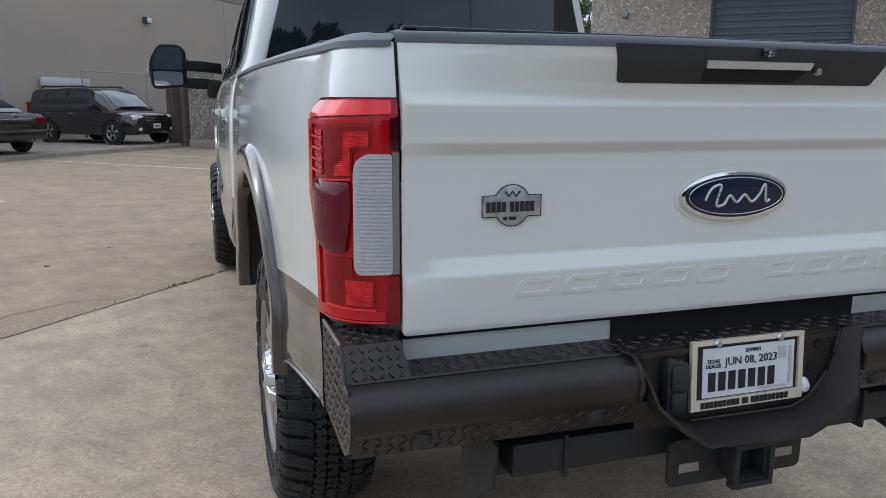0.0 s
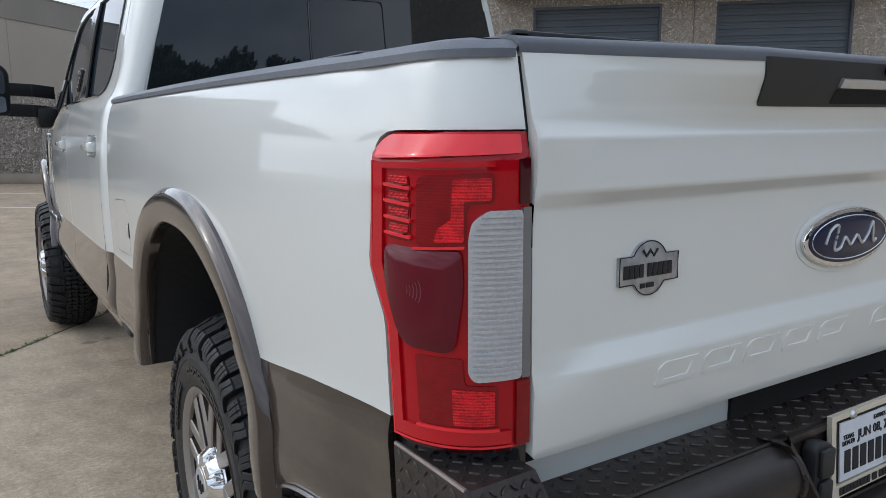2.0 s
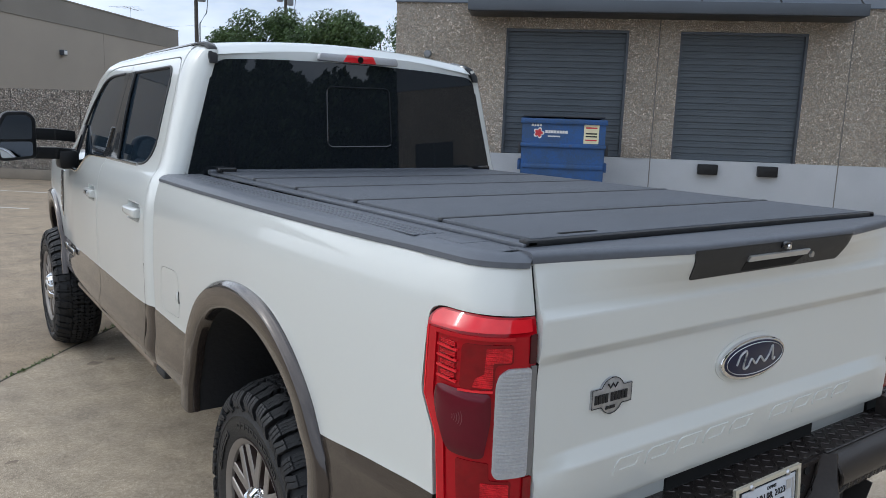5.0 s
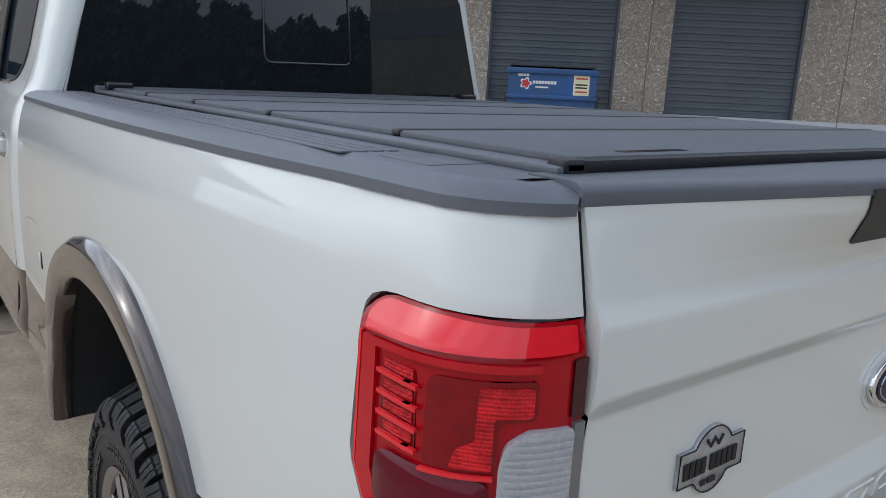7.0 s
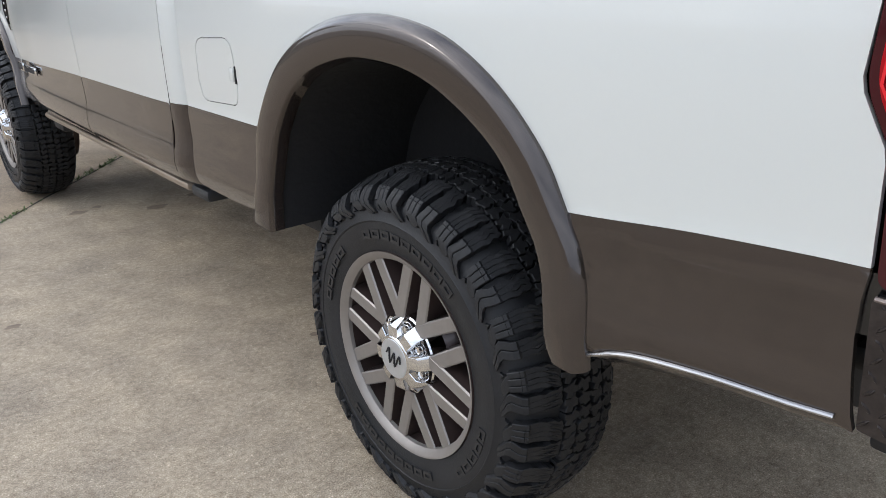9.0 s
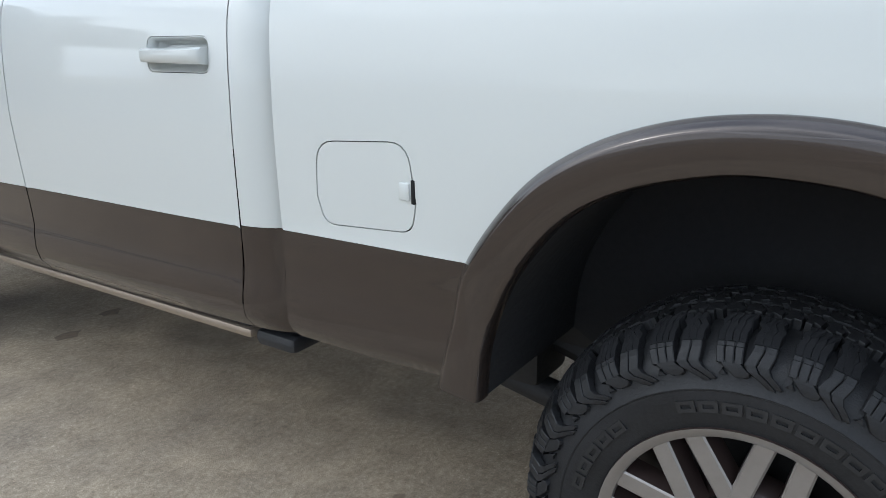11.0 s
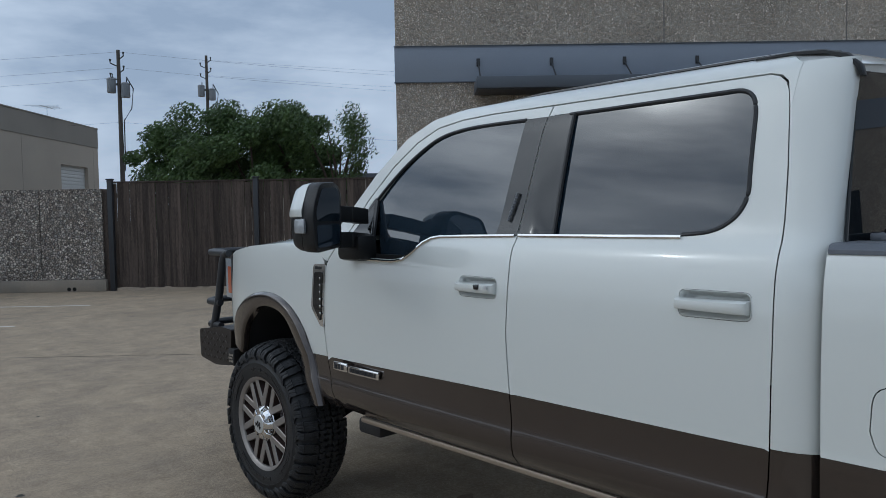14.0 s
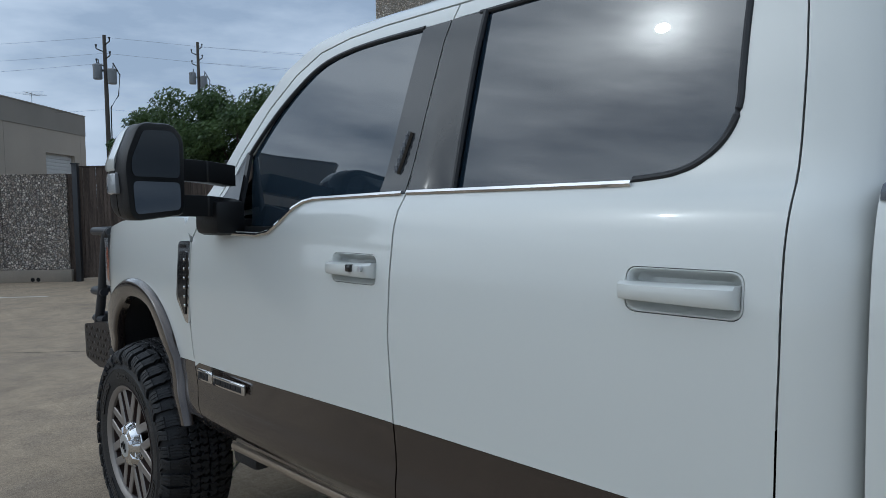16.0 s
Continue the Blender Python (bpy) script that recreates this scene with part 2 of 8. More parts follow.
def concrete_material():
    """Old brushed concrete: broad tan and grey patches, dark stains, fine sand speckle."""
    m = material("lot_concrete", (0.435, 0.366, 0.281), 0.88, tint=(0.36, 0.304, 0.236), scale=0.55, fine=5, amount=0.9, stain=(0.24, 0.205, 0.16), stain_scale=0.4, stain_at=(0.56, 0.80))
    n, l = m.node_tree.nodes, m.node_tree.links
    b = n["Principled BSDF"]
    src = b.inputs["Base Color"].links[0].from_socket
    geo = n.new("ShaderNodeNewGeometry")
    def layer(src, scale, lo, hi, dark, light, detail=6.0):
        t, r, mx = n.new("ShaderNodeTexNoise"), n.new("ShaderNodeValToRGB"), n.new("ShaderNodeMixRGB")
        t.inputs["Scale"].default_value, t.inputs["Detail"].default_value, t.inputs["Roughness"].default_value = scale, detail, 0.65
        l.new(geo.outputs["Position"], t.inputs["Vector"])
        r.color_ramp.elements[0].position, r.color_ramp.elements[0].color = lo, (*dark, 1)
        r.color_ramp.elements[1].position, r.color_ramp.elements[1].color = hi, (*light, 1)
        l.new(t.outputs["Fac"], r.inputs["Fac"])
        mx.blend_type, mx.inputs["Fac"].default_value = "MULTIPLY", 1.0
        l.new(src, mx.inputs["Color1"])
        l.new(r.outputs["Color"], mx.inputs["Color2"])
        return mx.outputs["Color"], t
    src, _ = layer(src, 2.3, 0.30, 0.66, (0.76, 0.76, 0.77), (1.07, 1.06, 1.02))
    src, _ = layer(src, 48.0, 0.32, 0.68, (0.71, 0.695, 0.67), (1.17, 1.18, 1.19), 6.0)
    src, grit = layer(src, 210.0, 0.34, 0.66, (0.62, 0.59, 0.54), (1.24, 1.26, 1.28), 2.0)
    src, _ = layer(src, 120.0, 0.58, 0.66, (1.0, 1.0, 1.0), (1.45, 1.47, 1.49), 2.0)
    src, _ = layer(src, 9.0, 0.34, 0.62, (0.86, 0.85, 0.84), (1.04, 1.04, 1.04), 6.0)
    src, _ = layer(src, 90.0, 0.28, 0.36, (0.66, 0.64, 0.60), (1.0, 1.0, 1.0), 2.0)
    # paler and greyer on the truck's side of the long joint, browner beyond
    dot, step, side_tone, mul = n.new("ShaderNodeVectorMath"), n.new("ShaderNodeMath"), n.new("ShaderNodeMix"), n.new("ShaderNodeMixRGB")
    dot.operation, dot.inputs[1].default_value = "DOT_PRODUCT", (0.743, -0.669, 0.0)
    step.operation, step.inputs[1].default_value = "GREATER_THAN", -4.05
    l.new(geo.outputs["Position"], dot.inputs[0])
    l.new(dot.outputs["Value"], step.inputs[0])
    side_tone.data_type = "RGBA"
    side_tone.inputs["A"].default_value, side_tone.inputs["B"].default_value = (0.93, 0.875, 0.82, 1), (1.20, 1.185, 1.17, 1)
    l.new(step.outputs[0], side_tone.inputs["Factor"])
    mul.blend_type, mul.inputs["Fac"].default_value = "MULTIPLY", 1.0
    l.new(src, mul.inputs["Color1"])
    l.new(side_tone.outputs["Result"], mul.inputs["Color2"])
    l.new(mul.outputs["Color"], b.inputs["Base Color"])
    bump = n.new("ShaderNodeBump")
    bump.inputs["Strength"].default_value, bump.inputs["Distance"].default_value = 0.5, 0.004
    l.new(grit.outputs["Fac"], bump.inputs["Height"])
    l.new(bump.outputs["Normal"], b.inputs["Normal"])
    return m


M = {
    "concrete": concrete_material(),
    "joint": material("joint_filler", (0.05, 0.045, 0.035), 0.95, bump=0.5),
    "drip": material("brown_drip_stain", (0.26, 0.205, 0.15), 0.85, tint=(0.20, 0.16, 0.12), scale=30, amount=1.0),
    "line": material("worn_line_paint", (0.62, 0.60, 0.54), 0.8, tint=(0.45, 0.42, 0.35), scale=9, amount=1.4),
    "kerb": material("kerb_concrete", (0.29, 0.25, 0.20), 0.9, scale=2, amount=0.9, bump=0.4, stain=(0.2, 0.18, 0.15)),
    "stucco": material("tan_painted_panel", (0.40, 0.350, 0.290), 0.85, tint=(0.35, 0.306, 0.254), scale=0.5, fine=30, amount=0.8, bump=0.25, bump_scale=60),
    "stucco_dark": material("tan_parapet_paint", (0.27, 0.243, 0.208), 0.85, scale=0.6, amount=0.7, bump=0.2),
    "pebble": pebble_material("exposed_aggregate", (0.22, 0.196, 0.172), (0.76, 0.70, 0.62), (0.06, 0.053, 0.046), 21.0),
    "aggregate": pebble_material("washed_aggregate", (0.39, 0.343, 0.283), (0.98, 0.905, 0.80), (0.22, 0.19, 0.156), 28.0, 0.014),
    "band": material("blue_grey_paint", (0.22, 0.25, 0.30), 0.7, scale=0.8, amount=0.5, bump=0.15),
    "base_paint": material("light_grey_paint", (0.50, 0.52, 0.545), 0.75, scale=0.9, amount=0.7, bump=0.15),
    "door_paint": material("dark_grey_door", (0.082, 0.098, 0.115), 0.5, scale=1.5, amount=0.8, per_object=0.06),
    "canopy": material("dark_canopy_metal", (0.075, 0.087, 0.105), 0.5, scale=1.2, amount=0.6),
    "panel_seal": material("panel_joint_seal", (0.20, 0.19, 0.175), 0.9, scale=3, amount=0.6),
    "steel_dark": material("dark_painted_steel", (0.03, 0.032, 0.036), 0.45, scale=5, amount=0.6),
    "wood": material("weathered_board", (0.092, 0.070, 0.056), 0.9, tint=(0.034, 0.025, 0.020), scale=3.0, fine=40, amount=1.2, bump=0.6, bump_scale=30, stretch=(6, 6, 0.35), per_object=0.38),
    "bark": material("bark", (0.09, 0.07, 0.055), 0.95, bump=0.8, bump_scale=30),
    "leaf": material("leaf_green", (0.105, 0.165, 0.050), 0.5, tint=(0.040, 0.075, 0.022), scale=1.3, fine=9, amount=1.3),
    "leaf_far": material("leaf_green_far", (0.05, 0.085, 0.03), 0.6, tint=(0.02, 0.04, 0.014), scale=0.6, fine=5, amount=1.3),
    "pole": material("weathered_pole", (0.09, 0.078, 0.066), 0.9, stretch=(4, 4, 0.3), bump=0.4),
    "grey_can": material("transformer_grey", (0.22, 0.235, 0.25), 0.5, scale=3),
    "wire": material("cable_black", (0.03, 0.03, 0.03), 0.7),
    "dump_blue": material("skip_blue_paint", (0.022, 0.085, 0.26), 0.45, tint=(0.03, 0.07, 0.16), scale=3, fine=30, amount=1.0, bump=0.15, stain=(0.10, 0.085, 0.075), stain_scale=2.4, stain_at=(0.62, 0.75)),
    "white_print": material("white_print", (0.75, 0.75, 0.74), 0.5, amount=0.3),
    "red_print": material("red_print", (0.55, 0.04, 0.05), 0.5, amount=0.3),
    "yellow_print": material("yellow_print", (0.76, 0.72, 0.48), 0.5, amount=0.3),
    "pearl": material("pearl_white_paint", (0.592, 0.608, 0.582), 0.32, tint=(0.578, 0.595, 0.570), scale=0.6, amount=0.2, coat=1.0, flakes=0.03),
    "brown": material("stone_brown_metallic", (0.056, 0.0425, 0.0362), 0.20, metal=0.55, tint=(0.044, 0.034, 0.0285), scale=1.0, amount=0.4, coat=1.0, flakes=0.05),
    "rubber": material("tyre_rubber", (0.019, 0.0195, 0.0212), 0.48, specular=0.34, tint=(0.012, 0.0124, 0.0135), scale=9, fine=120, amount=0.9, bump=0.15, bump_scale=260),
    "sidewall": material("tyre_sidewall", (0.022, 0.022, 0.023), 0.42, specular=0.4, tint=(0.016, 0.016, 0.0165), scale=7, amount=0.9, bump=0.08, bump_scale=200),
    "plastic": material("textured_black_plastic", (0.020, 0.021, 0.023), 0.5, scale=5, amount=0.5, bump=0.22, bump_scale=600),
    "rail_plastic": material("grey_black_rail_plastic", (0.100, 0.109, 0.127), 0.40, scale=3, amount=0.5, bump=0.15, bump_scale=500),
    "trim_black": material("moulded_black_trim", (0.010, 0.0105, 0.0115), 0.42, specular=0.30, amount=0.4, bump=0.10, bump_scale=500),
    "gloss_black": material("gloss_black", (0.008, 0.008, 0.009), 0.12, coat=0.6, amount=0.2),
    # near-black, painted in for the shade of most gaps, holes and recesses
    "void": material("dark_cavity", (0.008, 0.008, 0.008), 0.9, amount=0.3),
    "liner": material("wheelhouse_liner", (0.017, 0.0175, 0.019), 0.85, amount=0.7, bump=0.3, bump_scale=50),
    "chassis": material("chassis_black", (0.016, 0.016, 0.017), 0.6, amount=0.8, scale=8, bump=0.2),
    "chrome": material("chrome", (0.78, 0.78, 0.78), 0.06, metal=1.0, amount=0.1),
    "satin": material("satin_silver", (0.52, 0.52, 0.53), 0.28, metal=1.0, amount=0.2),
    "machined": material("machined_alloy", (0.29, 0.268, 0.250), 0.42, metal=0.6, amount=0.3, scale=20),
    "wheel_brown": material("wheel_brown_paint", (0.078, 0.055, 0.050), 0.35, metal=0.4, amount=0.4, coat=0.5),
    "tint": dark_glass("tinted_glass", (0.012, 0.015, 0.018), ior=1.52),
    "tint_side": dark_glass("tinted_side_glass", (0.011, 0.021, 0.034), ior=1.80),
    "tint_front": dark_glass("tinted_front_glass", (0.018, 0.030, 0.044), ior=2.05),
    "mirror": material("mirror_glass", (0.48, 0.50, 0.53), 0.01, metal=1.0, amount=0.05),
    # darker than the lower glass: a dark reflection put into its colour
    "mirror_dim": material("dark_reflection_glass", (0.20, 0.21, 0.22), 0.01, metal=1.0, amount=0.05),
    "lens_red": material("red_lens", (0.37, 0.003, 0.009), 0.10, specular=0.08, amount=0.4, coat=0.5, scale=14),
    "lens_guide": material("lit_red_guide", (0.47, 0.003, 0.011), 0.12, specular=0.08, amount=0.4, coat=0.8, scale=18),
    "lens_bright": material("bright_red_lens", (0.74, 0.018, 0.028), 0.10, specular=0.08, amount=0.3, coat=1.0, scale=14),
    "lens_deep": material("deep_red_lens", (0.20, 0.0015, 0.005), 0.10, specular=0.08, amount=0.6, coat=0.6, scale=30),
    "lens_prism": material("prismatic_red_lens", (0.66, 0.010, 0.018), 0.14, tint=(0.30, 0.003, 0.008), specular=0.08, amount=1.0, coat=0.6, scale=40, fine=420),
    "lens_maroon": material("maroon_cover", (0.105, 0.003, 0.012), 0.08, specular=0.08, amount=0.3, coat=0.5),
    "lens_rim": material("dark_maroon_rim", (0.050, 0.002, 0.006), 0.08, specular=0.08, amount=0.3, coat=0.8),
    "cover_mark": material("moulded_cover_mark", (0.16, 0.045, 0.055), 0.30, amount=0.2),
    "lens_clear": material("clear_ribbed_lens", (0.44, 0.445, 0.455), 0.16, tint=(0.30, 0.305, 0.32), amount=0.5, coat=1.0, scale=10, fine=200),
    "turn_clear": material("clear_turn_lens", (0.30, 0.32, 0.34), 0.14, amount=0.6, coat=1.0, scale=60, fine=300),
    "lens_smoke": material("smoked_lens", (0.14, 0.14, 0.145), 0.12, amount=0.4, coat=1.0),
    "amber": material("amber_lens", (0.50, 0.11, 0.045), 0.12, coat=1.0),
    "bumper": material("bronze_black_powder_coat", (0.032, 0.026, 0.0235), 0.40, tint=(0.021, 0.0175, 0.016), scale=7, fine=90, amount=0.8, metal=0.3, bump=0.10, bump_scale=350),
    "tread_plate": material("coated_tread_plate", (0.042, 0.034, 0.031), 0.30, tint=(0.024, 0.0195, 0.018), scale=10, fine=80, amount=1.0, metal=0.35, bump=0.12, bump_scale=300),
    "weld": material("bare_edge_wear", (0.24, 0.20, 0.18), 0.5, metal=0.4),
    "cover": material("tonneau_skin", (0.086, 0.094, 0.110), 0.5, tint=(0.070, 0.077, 0.090), scale=4, fine=200, amount=0.8, bump=0.30, bump_scale=700),
    "board_edge": material("running_board_edge", (0.33, 0.27, 0.21), 0.4, metal=0.5, amount=0.4),
    "trim_grey": material("gloss_pillar_trim", (0.022, 0.024, 0.027), 0.16, coat=0.35, specular=0.5, amount=0.2),
    "oval_blue": material("badge_blue", (0.006, 0.010, 0.040), 0.30, coat=0.25, specular=0.25, amount=0.2),
    "badge_grey": material("badge_silver", (0.60, 0.61, 0.62), 0.36, metal=0.7, amount=0.3),
    "plaque_grey": material("brushed_pewter", (0.43, 0.44, 0.46), 0.34, tint=(0.31, 0.32, 0.34), metal=0.7, scale=30, amount=0.9),
    "ink": material("black_ink", (0.012, 0.012, 0.014), 0.6, amount=0.2),
    "paper": material("paper_tag", (0.62, 0.65, 0.70), 0.55, amount=0.3),
    "plate_trim": material("gold_champagne_frame", (0.66, 0.62, 0.51), 0.3, metal=0.35, amount=0.3),
    "weed": material("weed_green", (0.10, 0.15, 0.045), 0.7, amount=1.0),
    "car_dark": material("dark_plum_car_paint", (0.012, 0.009, 0.011), 0.2, coat=1.0, amount=0.3),
    "car_black": material("black_car_paint", (0.009, 0.009, 0.010), 0.2, coat=1.0, amount=0.3),
    "headlamp": material("headlamp_glass", (0.80, 0.82, 0.84), 0.08, coat=1.0, amount=0.5),
    "galv": material("galvanised_pipe", (0.40, 0.41, 0.41), 0.45, metal=0.7),
    "white_panel": material("white_corrugated", (0.60, 0.60, 0.58), 0.6, amount=0.5),
    "tan_far": material("tan_far_wall", (0.34, 0.28, 0.21), 0.85, amount=0.6, scale=0.5),
}


def add_prisms(m, scale, strength):
    """Fine moulded prisms in a lamp lens: two crossed sets of ribs as relief."""
    n, l = m.node_tree.nodes, m.node_tree.links
    geo, bump = n.new("ShaderNodeNewGeometry"), n.new("ShaderNodeBump")
    waves = []
    for axis in ("DIAGONAL", "Z"):
        w = n.new("ShaderNodeTexWave")
        w.wave_type, w.bands_direction = "BANDS", axis
        w.inputs["Scale"].default_value, w.inputs["Distortion"].default_value = scale, 0.0
        l.new(geo.outputs["Position"], w.inputs["Vector"])
        waves.append(w)
    add = n.new("ShaderNodeMath")
    l.new(waves[0].outputs["Fac"], add.inputs[0])
    l.new(waves[1].outputs["Fac"], add.inputs[1])
    bump.inputs["Strength"].default_value, bump.inputs["Distance"].default_value = strength, 0.002
    l.new(add.outputs[0], bump.inputs["Height"])
    l.new(bump.outputs["Normal"], n["Principled BSDF"].inputs["Normal"])


def add_scratches(m, light, gain):
    """Light scuffs that run lengthwise, in scattered patches."""
    n, l = m.node_tree.nodes, m.node_tree.links
    b = n["Principled BSDF"]
    src = b.inputs["Base Color"].links[0].from_socket
    geo, mp = n.new("ShaderNodeNewGeometry"), n.new("ShaderNodeMapping")
    mp.inputs["Scale"].default_value, mp.inputs["Rotation"].default_value = (1.0, 0.9, 70.0), (radians(1.2), 0, 0)
    l.new(geo.outputs["Position"], mp.inputs["Vector"])
    fine, patch = n.new("ShaderNodeTexNoise"), n.new("ShaderNodeTexNoise")
    fine.inputs["Scale"].default_value, fine.inputs["Detail"].default_value = 3.0, 3.0
    patch.inputs["Scale"].default_value, patch.inputs["Detail"].default_value = 2.1, 2.0
    l.new(mp.outputs["Vector"], fine.inputs["Vector"])
    l.new(geo.outputs["Position"], patch.inputs["Vector"])
    r1, r2, mul, mix = n.new("ShaderNodeMapRange"), n.new("ShaderNodeMapRange"), n.new("ShaderNodeMath"), n.new("ShaderNodeMix")
    for r, s, lo, hi in ((r1, fine, 0.65, 0.72), (r2, patch, 0.52, 0.64)):
        r.inputs["From Min"].default_value, r.inputs["From Max"].default_value = lo, hi
        l.new(s.outputs["Fac"], r.inputs["Value"])
    r2.inputs["To Max"].default_value = gain
    mul.operation, mix.data_type = "MULTIPLY", "RGBA"
    l.new(r1.outputs["Result"], mul.inputs[0])
    l.new(r2.outputs["Result"], mul.inputs[1])
    l.new(mul.outputs[0], mix.inputs["Factor"])
    l.new(src, mix.inputs["A"])
    mix.inputs["B"].default_value = (*light, 1)
    l.new(mix.outputs["Result"], b.inputs["Base Color"])


add_prisms(M["lens_deep"], 75.0, 0.08)
add_prisms(M["lens_prism"], 75.0, 0.5)
add_scratches(M["brown"], (0.34, 0.31, 0.30), 0.22)
add_scratches(M["bumper"], (0.13, 0.10, 0.09), 0.45)

# ---------------------------------------------------------------- mesh tools
from mathutils import geometry as mgeo


def mesh_of(name, bm, mats, smooth=True):
    me = bpy.data.meshes.new(name)
    bm.normal_update()
    bm.to_mesh(me)
    bm.free()
    for m in mats if isinstance(mats, (list, tuple)) else (mats,):
        me.materials.append(M[m])
    if smooth:
        me.shade_smooth()
        me.set_sharp_from_angle(angle=radians(38))
    return me


def part(name, bm, mats, parent=None, label="", smooth=True):
    """Links a bmesh as one mesh object, under a thing or a part."""
    ob = new(name, mesh_of(name, bm, mats, smooth) if isinstance(bm, bmesh.types.BMesh) else bm)
    if parent:
        ob.parent = parent
    return tagged(ob, label) if label else ob


def thing(name, label, category, at=None, group="", kind=""):
    ob = new(name)
    ob.empty_display_size = 0.2
    if at is not None:
        ob.matrix_world = at
    return tagged(ob, label, category, group, kind)


def bevel(bm, size, seg=2, edges=None):
    bmesh.ops.bevel(bm, geom=edges or bm.edges[:], offset=size, segments=seg, affect="EDGES", profile=0.5, clamp_overlap=True)
    return bm


def box(x0, x1, y0, y1, z0, z1, r=0.0, bm=None, seg=2, mi=0):
    b = bmesh.new()
    bmesh.ops.create_cube(b, size=1.0)
    for v in b.verts:
        v.co = ((x0 + x1) / 2 + v.co.x * (x1 - x0), (y0 + y1) / 2 + v.co.y * (y1 - y0), (z0 + z1) / 2 + v.co.z * (z1 - z0))
    if r:
        bevel(b, r, seg)
    for f in b.faces:
        f.material_index = mi
    return join(bm, b) if bm else b


def join(a, b, m=None):
    """Adds bmesh b to bmesh a."""
    vs = [a.verts.new(m @ v.co if m else v.co) for v in b.verts]
    b.verts.index_update()
    for f in b.faces:
        try:
            g = a.faces.new([vs[v.index] for v in f.verts])
            g.material_index, g.smooth = f.material_index, f.smooth
        except ValueError:
            pass
    b.free()
    return a


def tube(pts, r, seg=10, bm=None, cap=True, mi=0):
    """A round bar swept along points."""
    bm = bm or bmesh.new()
    pts = [Vector(p) for p in pts]
    rs = r if isinstance(r, (list, tuple)) else [r] * len(pts)
    rings, up = [], Vector((0, 0, 1))
    for i, p in enumerate(pts):
        d = (pts[min(i + 1, len(pts) - 1)] - pts[max(i - 1, 0)]).normalized()
        ref = up if abs(d.dot(up)) < 0.95 else Vector((1, 0, 0))
        a = d.cross(ref).normalized()
        b = a.cross(d)
        rings.append([bm.verts.new(p + (a * math.cos(2 * math.pi * k / seg) + b * math.sin(2 * math.pi * k / seg)) * rs[i]) for k in range(seg)])
    for q, w in zip(rings, rings[1:]):
        for k in range(seg):
            bm.faces.new((q[k], q[(k + 1) % seg], w[(k + 1) % seg], w[k])).material_index = mi
    if cap:
        bm.faces.new(rings[0]).material_index = mi
        bm.faces.new(rings[-1][::-1]).material_index = mi
    bmesh.ops.recalc_face_normals(bm, faces=bm.faces[:])
    return bm


def rounded(points, r, n=5):
    """Fillets a closed 2D outline; r is one radius or one for each corner."""
    out, k = [], len(points)
    for i, p in enumerate(points):
        a, b, c = Vector(points[i - 1]), Vector(p), Vector(points[(i + 1) % k])
        rr = r[i] if isinstance(r, (list, tuple)) else r
        if rr <= 0:
            out.append(tuple(b))
            continue
        u, w = (a - b), (c - b)
        t = min(rr, u.length * 0.48, w.length * 0.48)
        s, e = b + u.normalized() * t, b + w.normalized() * t
        for j in range(n + 1):
            f = j / n
            out.append(tuple((1 - f) ** 2 * s + 2 * f * (1 - f) * b + f * f * e))
    return out


def slab(points, depth, r=0.0, bm=None, axis="z", at=0.0, mi=0):
    """Extrudes a 2D outline by depth along an axis: z (x, y), y (x, z) or x (y, z)."""
    b = bmesh.new()
    put = {"z": lambda u, v, w: (u, v, w), "y": lambda u, v, w: (u, w, v), "x": lambda u, v, w: (w, u, v)}[axis]
    lo = [b.verts.new(put(u, v, at)) for u, v in points]
    hi = [b.verts.new(put(u, v, at + depth)) for u, v in points]
    k = len(points)
    b.faces.new(lo[::-1])
    top = b.faces.new(hi)
    for i in range(k):
        b.faces.new((lo[i], lo[(i + 1) % k], hi[(i + 1) % k], hi[i]))
    bmesh.ops.recalc_face_normals(b, faces=b.faces[:])
    if r:
        e = [x for x in b.edges if (x.verts[0] in hi) == (x.verts[1] in hi)]
        bmesh.ops.bevel(b, geom=e, offset=r, segments=2, affect="EDGES", profile=0.5, clamp_overlap=True)
    for f in b.faces:
        f.material_index = mi
    return join(bm, b) if bm else b


def smooth_curve(xs, ys):
    """A smooth function through points (Hermite with averaged slopes)."""
    xs, ys = np.array(xs, float), np.array(ys, float)
    d = np.diff(ys) / np.diff(xs)
    m = np.concatenate(([d[0]], np.where(d[:-1] * d[1:] > 0, 2 * d[:-1] * d[1:] / np.where(d[:-1] + d[1:] == 0, 1, d[:-1] + d[1:]), 0), [d[-1]]))

    def f(x):
        i = int(min(max(np.searchsorted(xs, x) - 1, 0), len(xs) - 2))
        h = xs[i + 1] - xs[i]
        t = (x - xs[i]) / h
        if t < 0:
            return ys[0] + m[0] * (x - xs[0])
        if t > 1:
            return ys[-1] + m[-1] * (x - xs[-1])
        return ys[i] * (1 + 2 * t) * (1 - t) ** 2 + h * m[i] * t * (1 - t) ** 2 + ys[i + 1] * t * t * (3 - 2 * t) + h * m[i + 1] * t * t * (t - 1)
    return f


